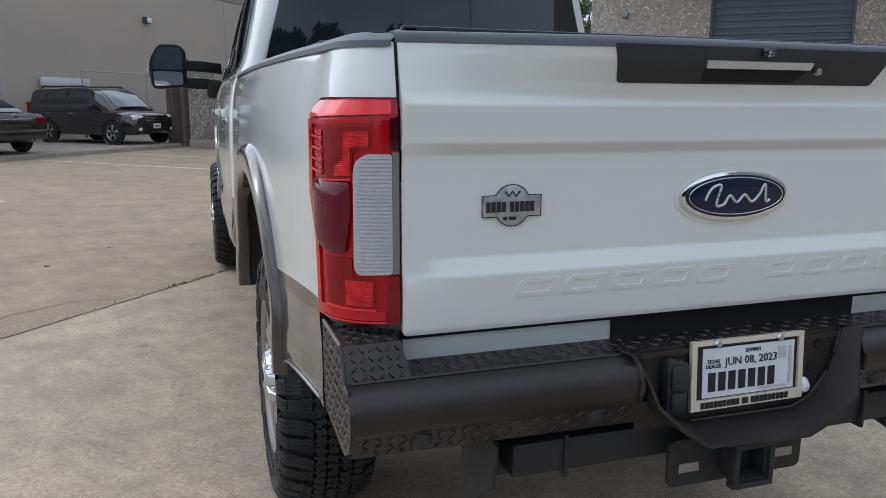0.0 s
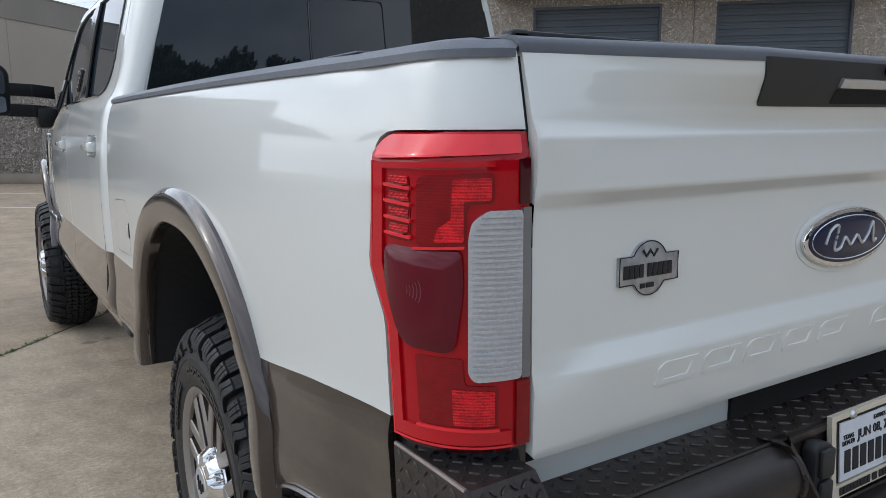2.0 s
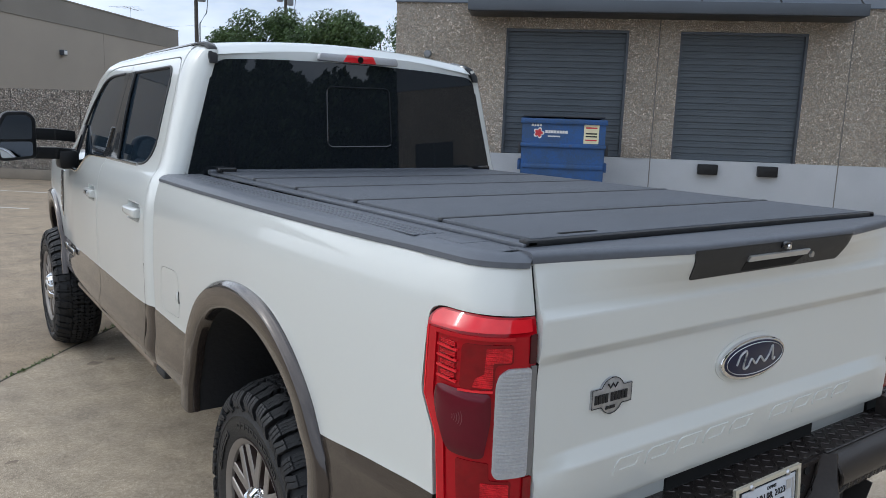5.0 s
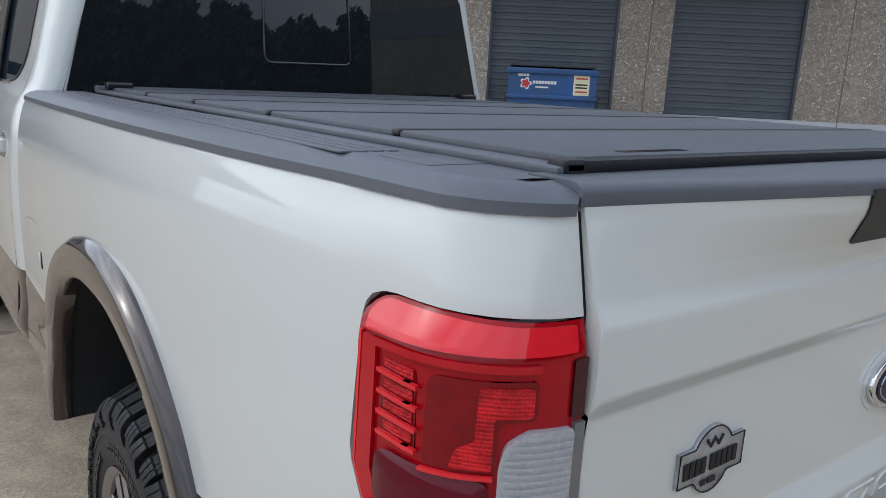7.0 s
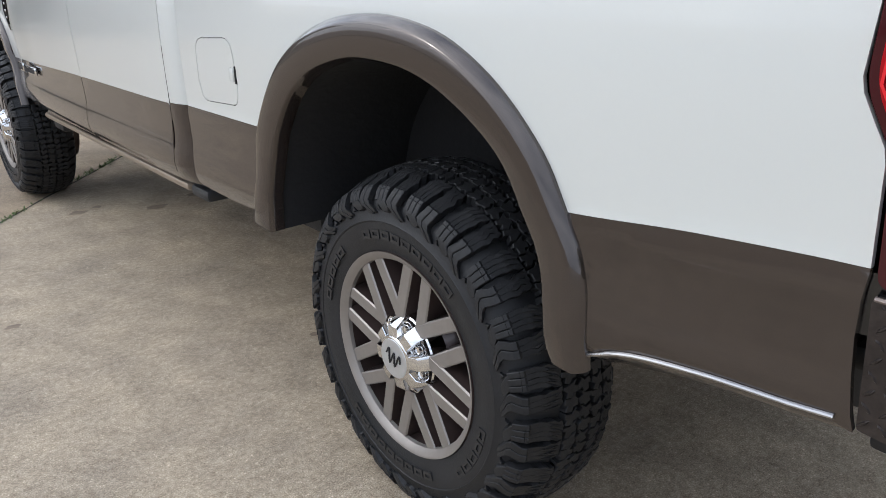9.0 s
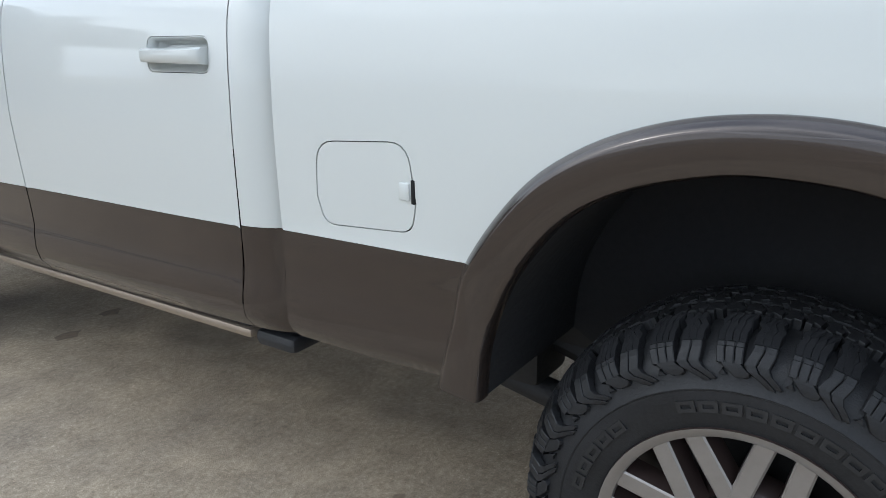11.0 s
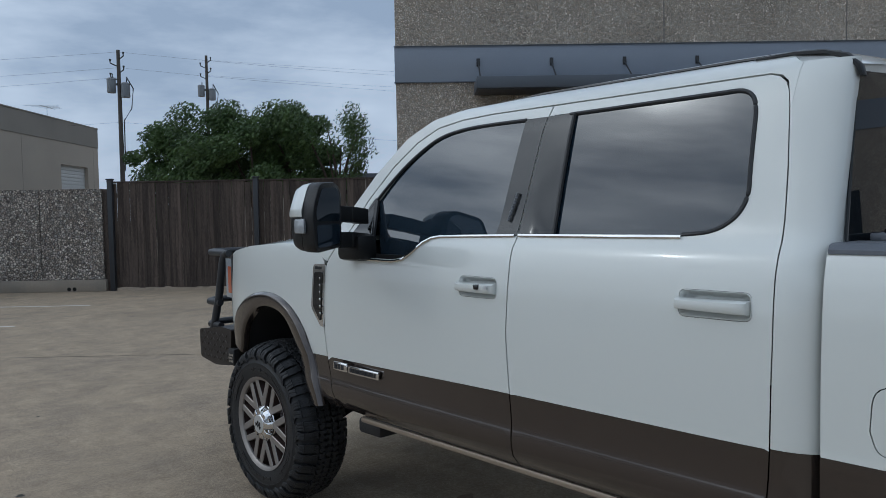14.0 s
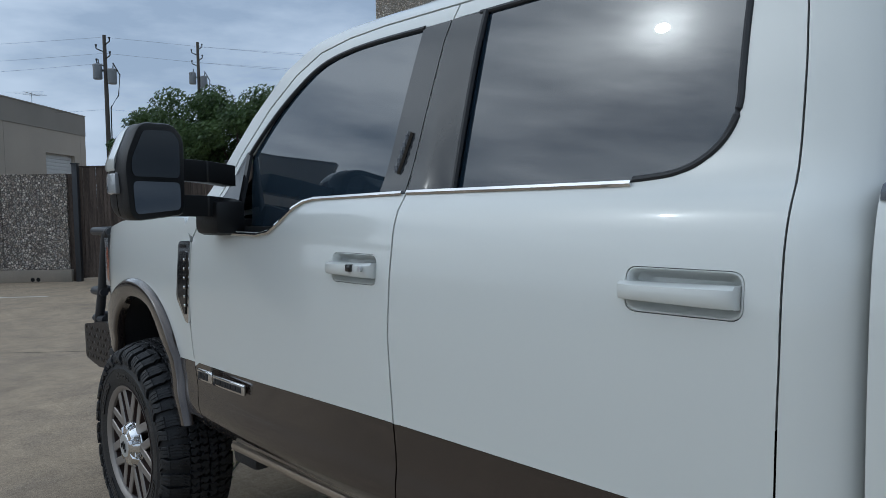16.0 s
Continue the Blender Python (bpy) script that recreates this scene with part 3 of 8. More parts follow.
def spline_points(pts, step):
    """Points along a smooth open curve through pts."""
    pts = [Vector(p) for p in pts]
    out = []
    for i in range(len(pts) - 1):
        p0, p1, p2, p3 = pts[max(i - 1, 0)], pts[i], pts[i + 1], pts[min(i + 2, len(pts) - 1)]
        k = max(1, int(math.ceil((p2 - p1).length / step)))
        for j in range(k):
            t = j / k
            out.append(0.5 * ((2 * p1) + (p2 - p0) * t + (2 * p0 - 5 * p1 + 4 * p2 - p3) * t * t + (3 * p1 - p0 - 3 * p2 + p3) * t ** 3))
    return [tuple(p) for p in out] + [tuple(pts[-1])]


def inside(px, py, poly):
    res = np.zeros(len(px), bool)
    k = len(poly)
    for i in range(k):
        (x0, y0), (x1, y1) = poly[i], poly[(i + 1) % k]
        if y0 == y1:
            continue
        c = ((y0 > py) != (y1 > py)) & (px < (x1 - x0) * (py - y0) / (y1 - y0) + x0)
        res ^= c
    return res


def skin(name, outline, surf, mats, parent, label="", holes=(), lines=(), choose=None, step=0.045, lip=0.014, flip=False, mirror=False, hole_lip=True):
    """A sheet-metal panel: an outline in (u, v) with holes, filled with a fine net, laid on the surface surf(u, v) and
    given turned-in edges. lines are open polylines kept as edges; choose(u, v) gives the material index."""
    def dense(poly, closed=True):
        out = []
        for i in range(len(poly) if closed else len(poly) - 1):
            a, b = Vector(poly[i]), Vector(poly[(i + 1) % len(poly)])
            k = max(1, int(math.ceil((b - a).length / step)))
            out += [tuple(a + (b - a) * (j / k)) for j in range(k)]
        return out + ([] if closed else [tuple(poly[-1])])
    loops = [dense(outline)] + [dense(h) for h in holes]
    vs, es = [], []
    for lo in loops:
        o = len(vs)
        vs += lo
        es += [(o + i, o + (i + 1) % len(lo)) for i in range(len(lo))]
    for li in lines:
        li = dense(li, False)
        o = len(vs)
        vs += li
        es += [(o + i, o + i + 1) for i in range(len(li) - 1)]
    pa = np.array(outline)
    gx, gy = np.meshgrid(np.arange(pa[:, 0].min() + step / 2, pa[:, 0].max(), step), np.arange(pa[:, 1].min() + step / 2, pa[:, 1].max(), step))
    gx, gy = gx.ravel(), gy.ravel()
    ok = inside(gx, gy, outline)
    for h in holes:
        ok &= ~inside(gx, gy, h)
    rim = np.array(vs)
    ok &= np.array([((rim[:, 0] - a) ** 2 + (rim[:, 1] - b) ** 2).min() > (0.42 * step) ** 2 for a, b in zip(gx, gy)], dtype=bool)
    vs = vs + list(zip(gx[ok], gy[ok]))
    v2, e2, f2 = mgeo.delaunay_2d_cdt([Vector(p) for p in vs], es, [], 0, 1e-6)[:3]
    v2 = [tuple(p) for p in v2]
    cx = np.array([sum(v2[i][0] for i in f) / 3 for f in f2])
    cy = np.array([sum(v2[i][1] for i in f) / 3 for f in f2])
    keep = inside(cx, cy, outline)
    for h in holes:
        keep &= ~inside(cx, cy, h)
    sx = -1 if mirror else 1

    def at(u, v):
        p = Vector(surf(u, v))
        p.x *= sx
        return p

    def normal(u, v):
        d = 0.004
        nn = (at(u + d, v) - at(u - d, v)).cross(at(u, v + d) - at(u, v - d)).normalized()
        return -nn if flip != mirror else nn
    pos, nor = [at(*p) for p in v2], [normal(*p) for p in v2]
    faces, fm = [], []
    for f, k, x, y in zip(f2, keep, cx, cy):
        if not k:
            continue
        a, b, c = f
        if (pos[b] - pos[a]).cross(pos[c] - pos[a]).dot(nor[a] + nor[b] + nor[c]) < 0:
            f = (a, c, b)
        faces.append(tuple(f))
        fm.append(choose(x, y) if choose else 0)
    count = {}
    for fi, f in enumerate(faces):
        for i in range(3):
            e = (f[i], f[(i + 1) % 3])
            count.setdefault(tuple(sorted(e)), []).append((e, fm[fi]))
    verts = list(pos)
    loop_n = [nor[i] for f in faces for i in f]
    nf = len(faces)
    low = {}
    for k, users in count.items():
        if len(users) == 1:
            (a, b), mi = users[0]
            for i in (a, b):
                if i not in low:
                    low[i] = (len(verts), len(verts) + 1)
                    verts += [pos[i], pos[i] - nor[i] * lip]
            side = (pos[b] - pos[a]).cross((nor[a] + nor[b])).normalized()
            faces.append((low[a][0], low[a][1], low[b][1], low[b][0]))
            fm.append(mi)
            loop_n += [side] * 4
    me = bpy.data.meshes.new(name)
    me.from_pydata([tuple(v) for v in verts], [], faces)
    for m in mats if isinstance(mats, (list, tuple)) else (mats,):
        me.materials.append(M[m])
    me.polygons.foreach_set("material_index", fm)
    me.shade_smooth()
    me.normals_split_custom_set([tuple(q) for q in loop_n])
    me.update()
    return part(name, me, None, parent, label)


def grid_skin(fn, nu, nv, bm=None, mi=0):
    """A net of nu by nv cells from fn(0..1, 0..1)."""
    bm = bm or bmesh.new()
    g = [[bm.verts.new(fn(i / nu, j / nv)) for j in range(nv + 1)] for i in range(nu + 1)]
    for i in range(nu):
        for j in range(nv):
            bm.faces.new((g[i][j], g[i + 1][j], g[i + 1][j + 1], g[i][j + 1])).material_index = mi
    return bm


def revolve(profile, seg=48, axis="x", bm=None, mi=0):
    """Turns (radius, along) points round an axis."""
    bm = bm or bmesh.new()
    rings = []
    for k in range(seg):
        a = 2 * math.pi * k / seg
        rings.append([bm.verts.new((w, r * math.cos(a), r * math.sin(a)) if axis == "x" else (r * math.cos(a), w, r * math.sin(a)) if axis == "y" else (r * math.cos(a), r * math.sin(a), w)) for r, w in profile])
    for k in range(seg):
        q, w = rings[k], rings[(k + 1) % seg]
        for i in range(len(profile) - 1):
            bm.faces.new((q[i], w[i], w[i + 1], q[i + 1])).material_index = mi
    bmesh.ops.recalc_face_normals(bm, faces=bm.faces[:])
    return bm


def bars(parent, name, x0, widths, z, height, put, mat, gap=0.004, thick=0.0015):
    """A row of plain bars that stands for writing; put(u, v, w) places them."""
    x = x0
    for w in widths:
        if w > 0:
            q = box(x, x + w, z, z + height, 0, thick)
            for v in q.verts:
                v.co = put(*v.co)
            part(name, q, mat, parent, smooth=False)
        x += abs(w) + gap


def lettering(name, text, size, mat, parent, m, extrude=0.0008):
    cu = bpy.data.curves.new(name, "FONT")
    cu.body, cu.size, cu.extrude = text, size, extrude
    cu.align_x, cu.align_y = "CENTER", "CENTER"
    cu.resolution_u = 2
    tmp = bpy.data.objects.new(name, cu)
    scene.collection.objects.link(tmp)
    dg = bpy.context.evaluated_depsgraph_get()
    me = bpy.data.meshes.new_from_object(tmp.evaluated_get(dg))
    bpy.data.objects.remove(tmp)
    me.materials.clear()
    me.materials.append(M[mat])
    me.transform(m)
    ob = new(name, me)
    ob.parent = parent
    return ob


def loft(sections, bm=None):
    """Bridges closed rings of equal length."""
    b = bm or bmesh.new()
    rows = [[b.verts.new(p) for p in s] for s in sections]
    n = len(rows[0])
    for p, q in zip(rows, rows[1:]):
        for k in range(n):
            b.faces.new((p[k], p[(k + 1) % n], q[(k + 1) % n], q[k]))
    b.faces.new(rows[0][::-1])
    b.faces.new(rows[-1])
    bmesh.ops.recalc_face_normals(b, faces=b.faces[:])
    return b

# ---------------------------------------------------------------- the lot and its buildings, turned 42 degrees from the truck
SITE = pose(0, 0, 0, 0, 0, -42)


def on_site(ob):
    ob.matrix_world = SITE @ ob.matrix_world
    return ob


def wobble_strip(u0, u1, half, axis, at, z, amp, seed, step=0.12):
    """A thin strip with uneven edges lying on the ground."""
    rnd = random.Random(seed)
    b = bmesh.new()
    k = int((u1 - u0) / step)
    prev = None
    for i in range(k + 1):
        u = u0 + (u1 - u0) * i / k
        c = at + rnd.uniform(-amp, amp) * 0.5
        w = [half * rnd.uniform(0.6, 1.3) for _ in range(2)]
        p = [(c - w[0]), (c + w[1])]
        q = [b.verts.new((u, s, z) if axis == "a" else (s, u, z)) for s in p]
        if prev:
            b.faces.new((prev[0], prev[1], q[1], q[0]))
        prev = q
    bmesh.ops.recalc_face_normals(b, faces=b.faces[:])
    for f in b.faces:
        if f.normal.z < 0:
            f.normal_flip()
    return b


def build_ground():
    b = bmesh.new()
    bmesh.ops.create_grid(b, x_segments=60, y_segments=60, size=350)
    g = tagged(part("ground", b, "concrete"), "stained beige concrete lot of an industrial yard", "ground", kind="structure")
    on_site(g)
    joints = [("b", -30, 15.7, -4.05), ("b", -30, 15.7, 8.6), ("a", -17, 20, 7.86)]
    for i, (axis, u0, u1, at) in enumerate(joints):
        j = part("pavement_joint", wobble_strip(u0, u1, 0.008, axis, at, 0.002, 0.012, i), "joint")
        on_site(tagged(j, "dark cracked expansion joint in the concrete", "joint", "joints in the lot", "structure"))
    for i, bb in enumerate((5.2, 10.5, 13.1)):
        s = part("parking_line", wobble_strip(-15.6, -9.7, 0.045, "a", bb, 0.003, 0.01, 40 + i, 0.2), "line")
        on_site(tagged(s, "worn faded white parking bay line", "parking line", "parking bay lines", "structure"))
    # short cracks and dark spots on the slabs
    rnd = random.Random(3)
    b = bmesh.new()
    for i in range(26):
        x, y, r = rnd.uniform(-5.5, -1.2), rnd.uniform(-1.5, 9), rnd.uniform(0.008, 0.04)
        k = 9
        vs = [b.verts.new((x + math.cos(6.283 * j / k) * r * rnd.uniform(0.5, 1.3), y + math.sin(6.283 * j / k) * r * rnd.uniform(0.5, 1.3), 0.0025)) for j in range(k)]
        b.faces.new(vs)
    b2 = bmesh.new()
    for x, y, r in ((-0.84, 4.56, 0.05), (-0.72, 4.60, 0.035), (-0.45, 4.35, 0.07), (-0.15, 4.45, 0.06), (-0.60, 2.21, 0.022), (-1.5, 3.1, 0.03), (-2.6, 5.9, 0.05)):
        k = 12
        vs = [b2.verts.new((x + math.cos(6.283 * j / k) * r * rnd.uniform(0.7, 1.25), y + math.sin(6.283 * j / k) * r * rnd.uniform(0.5, 1.0), 0.0018)) for j in range(k)]
        b2.faces.new(vs)
    tagged(part("drip_stain", b2, "drip"), "brown drip stains on the concrete", "stain", kind="stuff")
    tagged(part("oil_spot", b, "joint"), "small dark oil spots on the concrete", "stain", kind="stuff")
    b = bmesh.new()
    for (x0, y0), (x1, y1) in (((-2.75, 3.7), (-2.0, 4.3)), ((-2.0, 4.3), (-1.7, 4.25)), ((-3.4, 5.2), (-2.9, 6.4))):
        n = 14
        pr = None
        for i in range(n + 1):
            t = i / n
            x, y = x0 + (x1 - x0) * t + rnd.uniform(-0.02, 0.02), y0 + (y1 - y0) * t + rnd.uniform(-0.02, 0.02)
            q = [b.verts.new((x + s * 0.0028, y - s * 0.0028, 0.0022)) for s in (-1, 1)]
            if pr:
                b.faces.new((pr[0], q[0], q[1], pr[1]))
            pr = q
    tagged(part("ground_crack", b, "joint"), "hairline cracks in the concrete slab", "crack", kind="stuff")
    # weeds in the joint
    rnd = random.Random(8)
    b = bmesh.new()
    for i in range(300):
        u = rnd.choice((rnd.uniform(2.4, 2.9), rnd.uniform(1.5, 5.5), rnd.uniform(3.9, 5.1), rnd.uniform(3.55, 4.2)))
        dense = 0.6 if 3.55 < u < 4.4 else 1.0 if 3.9 < u < 5.0 else 0.45
        c = Vector((-4.05 + rnd.gauss(0, 0.012), u, 0.0))
        h, a = rnd.uniform(0.01, 0.055) * dense, rnd.uniform(0, 6.283)
        d = Vector((math.cos(a), math.sin(a), 0))
        s = Vector((-d.y, d.x, 0)) * 0.006
        t = c + d * h * 0.8 + Vector((0, 0, h))
        m = c + d * h * 0.5 + Vector((0, 0, h * 0.6))
        b.faces.new([b.verts.new(p) for p in (c - s * 0.4, m - s, t, m + s)])
    on_site(tagged(part("weeds", b, "weed"), "small green weeds growing along the slab joint", "weeds", kind="stuff"))


def build_kerb():
    b = slab(rounded([(-60, 0.0), (0.0, 0.0), (-0.02, 0.12), (-60, 0.125)], [0, 0, 0.03, 0]), 60.0, axis="y", at=-30.0)
    bmesh.ops.transform(b, matrix=pose(-16.2, 13.0, 0, 0, 0, 3.5), verts=b.verts)
    bmesh.ops.recalc_face_normals(b, faces=b.faces[:])
    on_site(tagged(part("kerb", b, "kerb"), "low raised concrete kerb and strip along the tan building", "kerb", kind="structure"))


def roll_door(parent, a0, a1, z0, z1, y, slats, mat):
    h = (z1 - z0) / slats
    me = None
    for i in range(slats):
        if me is None:
            b = slab([(0.018, 0), (0.018, h * 0.05), (0.004, h * 0.09), (0.0, h * 0.14), (0.003, h * 0.3), (0.004, h * 0.5), (0.003, h * 0.62), (0.008, h * 0.66), (0.008, h * 0.70), (0.003, h * 0.74), (0.002, h * 0.96), (0.018, h), (0.03, h), (0.03, 0)], a1 - a0, axis="x")
            bmesh.ops.recalc_face_normals(b, faces=b.faces[:])
            me = mesh_of("slat", b, mat, False)
        o = part("slat", me, None, parent)
        o.location = (a0, y, z0 + h * i)


def build_warehouse():
    a0, a1, bf, top = -3.97, 26.0, 15.96, 9.2
    doors = [(-1.36, 1.45, 1.14, 4.03), (2.60, 5.38, 1.14, 4.03), (15.5, 18.3, 1.14, 4.03)]
    entry = (9.70, 10.66, 0.95, 3.03)
    cuts = doors + [entry]
    wh = thing("warehouse", "tilt-up warehouse of washed aggregate panels with a blue-grey band", "building", SITE)
    # wall panels with the openings left out, in horizontal courses
    b = bmesh.new()
    zs = [(0, 0.95), (0.95, 1.14), (1.14, 3.03), (3.03, 4.03), (4.03, 4.58), (5.39, top)]
    for z0, z1 in zs:
        xs = [a0]
        for c in sorted(cuts):
            if c[2] < z1 - 0.01 and c[3] > z0 + 0.01:
                xs += [c[0], c[1]]
        xs.append(a1)
        for i in range(0, len(xs), 2):
            part("wall_panel", box(xs[i], xs[i + 1], bf, bf + 0.25, z0, z1), "base_paint" if z1 <= 1.14 else "aggregate", wh, smooth=False)
    part("wall_band", box(a0 - 0.02, a1, bf - 0.02, bf + 0.25, 4.58, 5.39, 0.008), "band", wh, "blue-grey painted band")
    for z in (4.572, 5.378):
        part("band_edge", box(a0 - 0.03, a1, bf - 0.045, bf - 0.0205, z, z + 0.02), "canopy", wh, smooth=False)
    part("wall_side", box(a0, a0 + 0.25, bf + 0.25, bf + 30, 0, top), "aggregate", wh, smooth=False)
    part("roof", box(a0, a1, bf + 0.25, bf + 30, top - 0.4, top - 0.2), "band", wh, smooth=False)
    jm = mesh_of("panel_joint", box(-0.012, 0.012, -0.004, 0.02, 0, 4.56), "panel_seal", False)
    ju = mesh_of("panel_joint", box(-0.012, 0.012, -0.004, 0.02, 5.4, top), "panel_seal", False)
    for a in (2.13, 6.32, 10.95, 14.6, 19.0):
        for me in (jm, ju):
            o = part("panel_joint", me, None, wh)
            o.location = (a, bf, 0)
        part("pilaster", box(a - 0.62, a - 0.16, bf - 0.03, bf + 0.02, 1.14, 4.3, 0.006), "aggregate", wh, smooth=False) if a < 6 else None
    for i, (d0, d1, z0, z1) in enumerate(doors):
        door = part("roller_door", box(d0 - 0.02, d1 + 0.02, bf + 0.2, bf + 0.24, z0, z1), "void", wh, "dark grey sectional loading dock door")
        roll_door(door, d0, d1, z0, z1, bf + 0.13, 20, "door_paint")
        part("door_frame", join(join(box(d0 - 0.02, d0 + 0.05, bf + 0.02, bf + 0.12, z0, z1), box(d1 - 0.05, d1 + 0.02, bf + 0.02, bf + 0.12, z0, z1)), box(d0 + 0.05, d1 - 0.05, bf + 0.02, bf + 0.12, z1 - 0.06, z1)), "canopy", door, smooth=False)
        for k in (0.3, 0.78):
            c = d0 + (d1 - d0) * k
            part("dock_bumper", box(c - 0.22, c + 0.22, bf - 0.14, bf, 0.82, 1.06, 0.02), "rubber", wh, "black rubber dock bumper")
    # canopy over the dock doors, hung from short rods
    can = part("canopy", box(-2.20, 6.22, bf - 0.95, bf, 4.29, 4.54, 0.012), "canopy", wh, "dark metal canopy over the dock doors")
    part("soffit", box(-2.14, 6.16, bf - 0.9, bf - 0.02, 4.275, 4.288), "steel_dark", can)
    for i in range(6):
        a = -2.1 + 1.66 * i
        part("hanger_rod", join(tube([(a, bf - 0.75, 4.5), (a, bf - 0.02, 5.0)], 0.018, 6), box(a - 0.04, a + 0.04, bf - 0.04, bf - 0.02, 4.92, 5.1)), "steel_dark", can)
    # round wall lamp beside the dock doors
    lamp = part("wall_lamp", revolve([(0.0, -0.10), (0.07, -0.09), (0.09, -0.06), (0.095, -0.02), (0.06, 0.0)], 20, "y"), "grey_can", wh, "round grey wall lamp")
    lamp.location = (-3.20, bf, 3.40)
    # entry door with landing, stair, rails and its own canopy
    e0, e1, ez0, ez1 = entry
    ed = part("entry_door", box(e0 + 0.04, e1 - 0.04, bf + 0.06, bf + 0.11, ez0, ez1 - 0.04, 0.004), "door_paint", wh, "dark steel entry door")
    part("door_frame", join(join(box(e0, e0 + 0.04, bf + 0.01, bf + 0.14, ez0, ez1), box(e1 - 0.04, e1, bf + 0.01, bf + 0.14, ez0, ez1)), box(e0 + 0.04, e1 - 0.04, bf + 0.01, bf + 0.14, ez1 - 0.04, ez1)), "canopy", ed, smooth=False)
    part("notice", box(e0 + 0.28, e0 + 0.42, bf + 0.054, bf + 0.06, ez0 + 1.45, ez0 + 1.58), "white_print", ed)
    part("handle", tube([(e1 - 0.12, bf + 0.06, ez0 + 1.0), (e1 - 0.12, bf + 0.0, ez0 + 1.0), (e1 - 0.22, bf + 0.0, ez0 + 1.0)], 0.012, 8), "satin", ed)
    part("landing", box(9.3, 12.2, bf - 1.5, bf, 0, 0.95), "kerb", wh, smooth=False)
    st = part("stair", box(9.0, 9.3, bf - 1.4, bf - 0.1, 0, 0.76), "kerb", wh, smooth=False)
    for i in range(3):
        part("step", box(8.7 - 0.3 * i, 9.0 - 0.3 * i, bf - 1.4, bf - 0.1, 0, 0.57 - 0.19 * i), "kerb", st, smooth=False)
    rail = part("handrail", join(tube([(8.2, bf - 1.38, 0.95), (9.3, bf - 1.38, 1.9), (12.1, bf - 1.38, 1.9)], 0.024, 8), tube([(8.2, bf - 1.38, 0.1), (8.2, bf - 1.38, 0.95)], 0.024, 8)), "steel_dark", wh, "dark painted steel stair rail")
    post = mesh_of("baluster", tube([(0, 0, 0.95), (0, 0, 1.9)], 0.011, 6), "steel_dark")
    for i in range(22):
        o = part("baluster", post, None, rail)
        o.location = (9.4 + 0.125 * i, bf - 1.38, 0)
    c2 = part("entry_canopy", box(9.35, 12.4, bf - 1.25, bf, 3.36, 3.66, 0.012), "canopy", wh, "dark flat canopy over the entry door")
    for a in (9.6, 10.7, 11.8):
        part("hanger_rod", tube([(a, bf - 1.1, 3.65), (a, bf - 0.02, 4.25)], 0.02, 6), "steel_dark", c2)


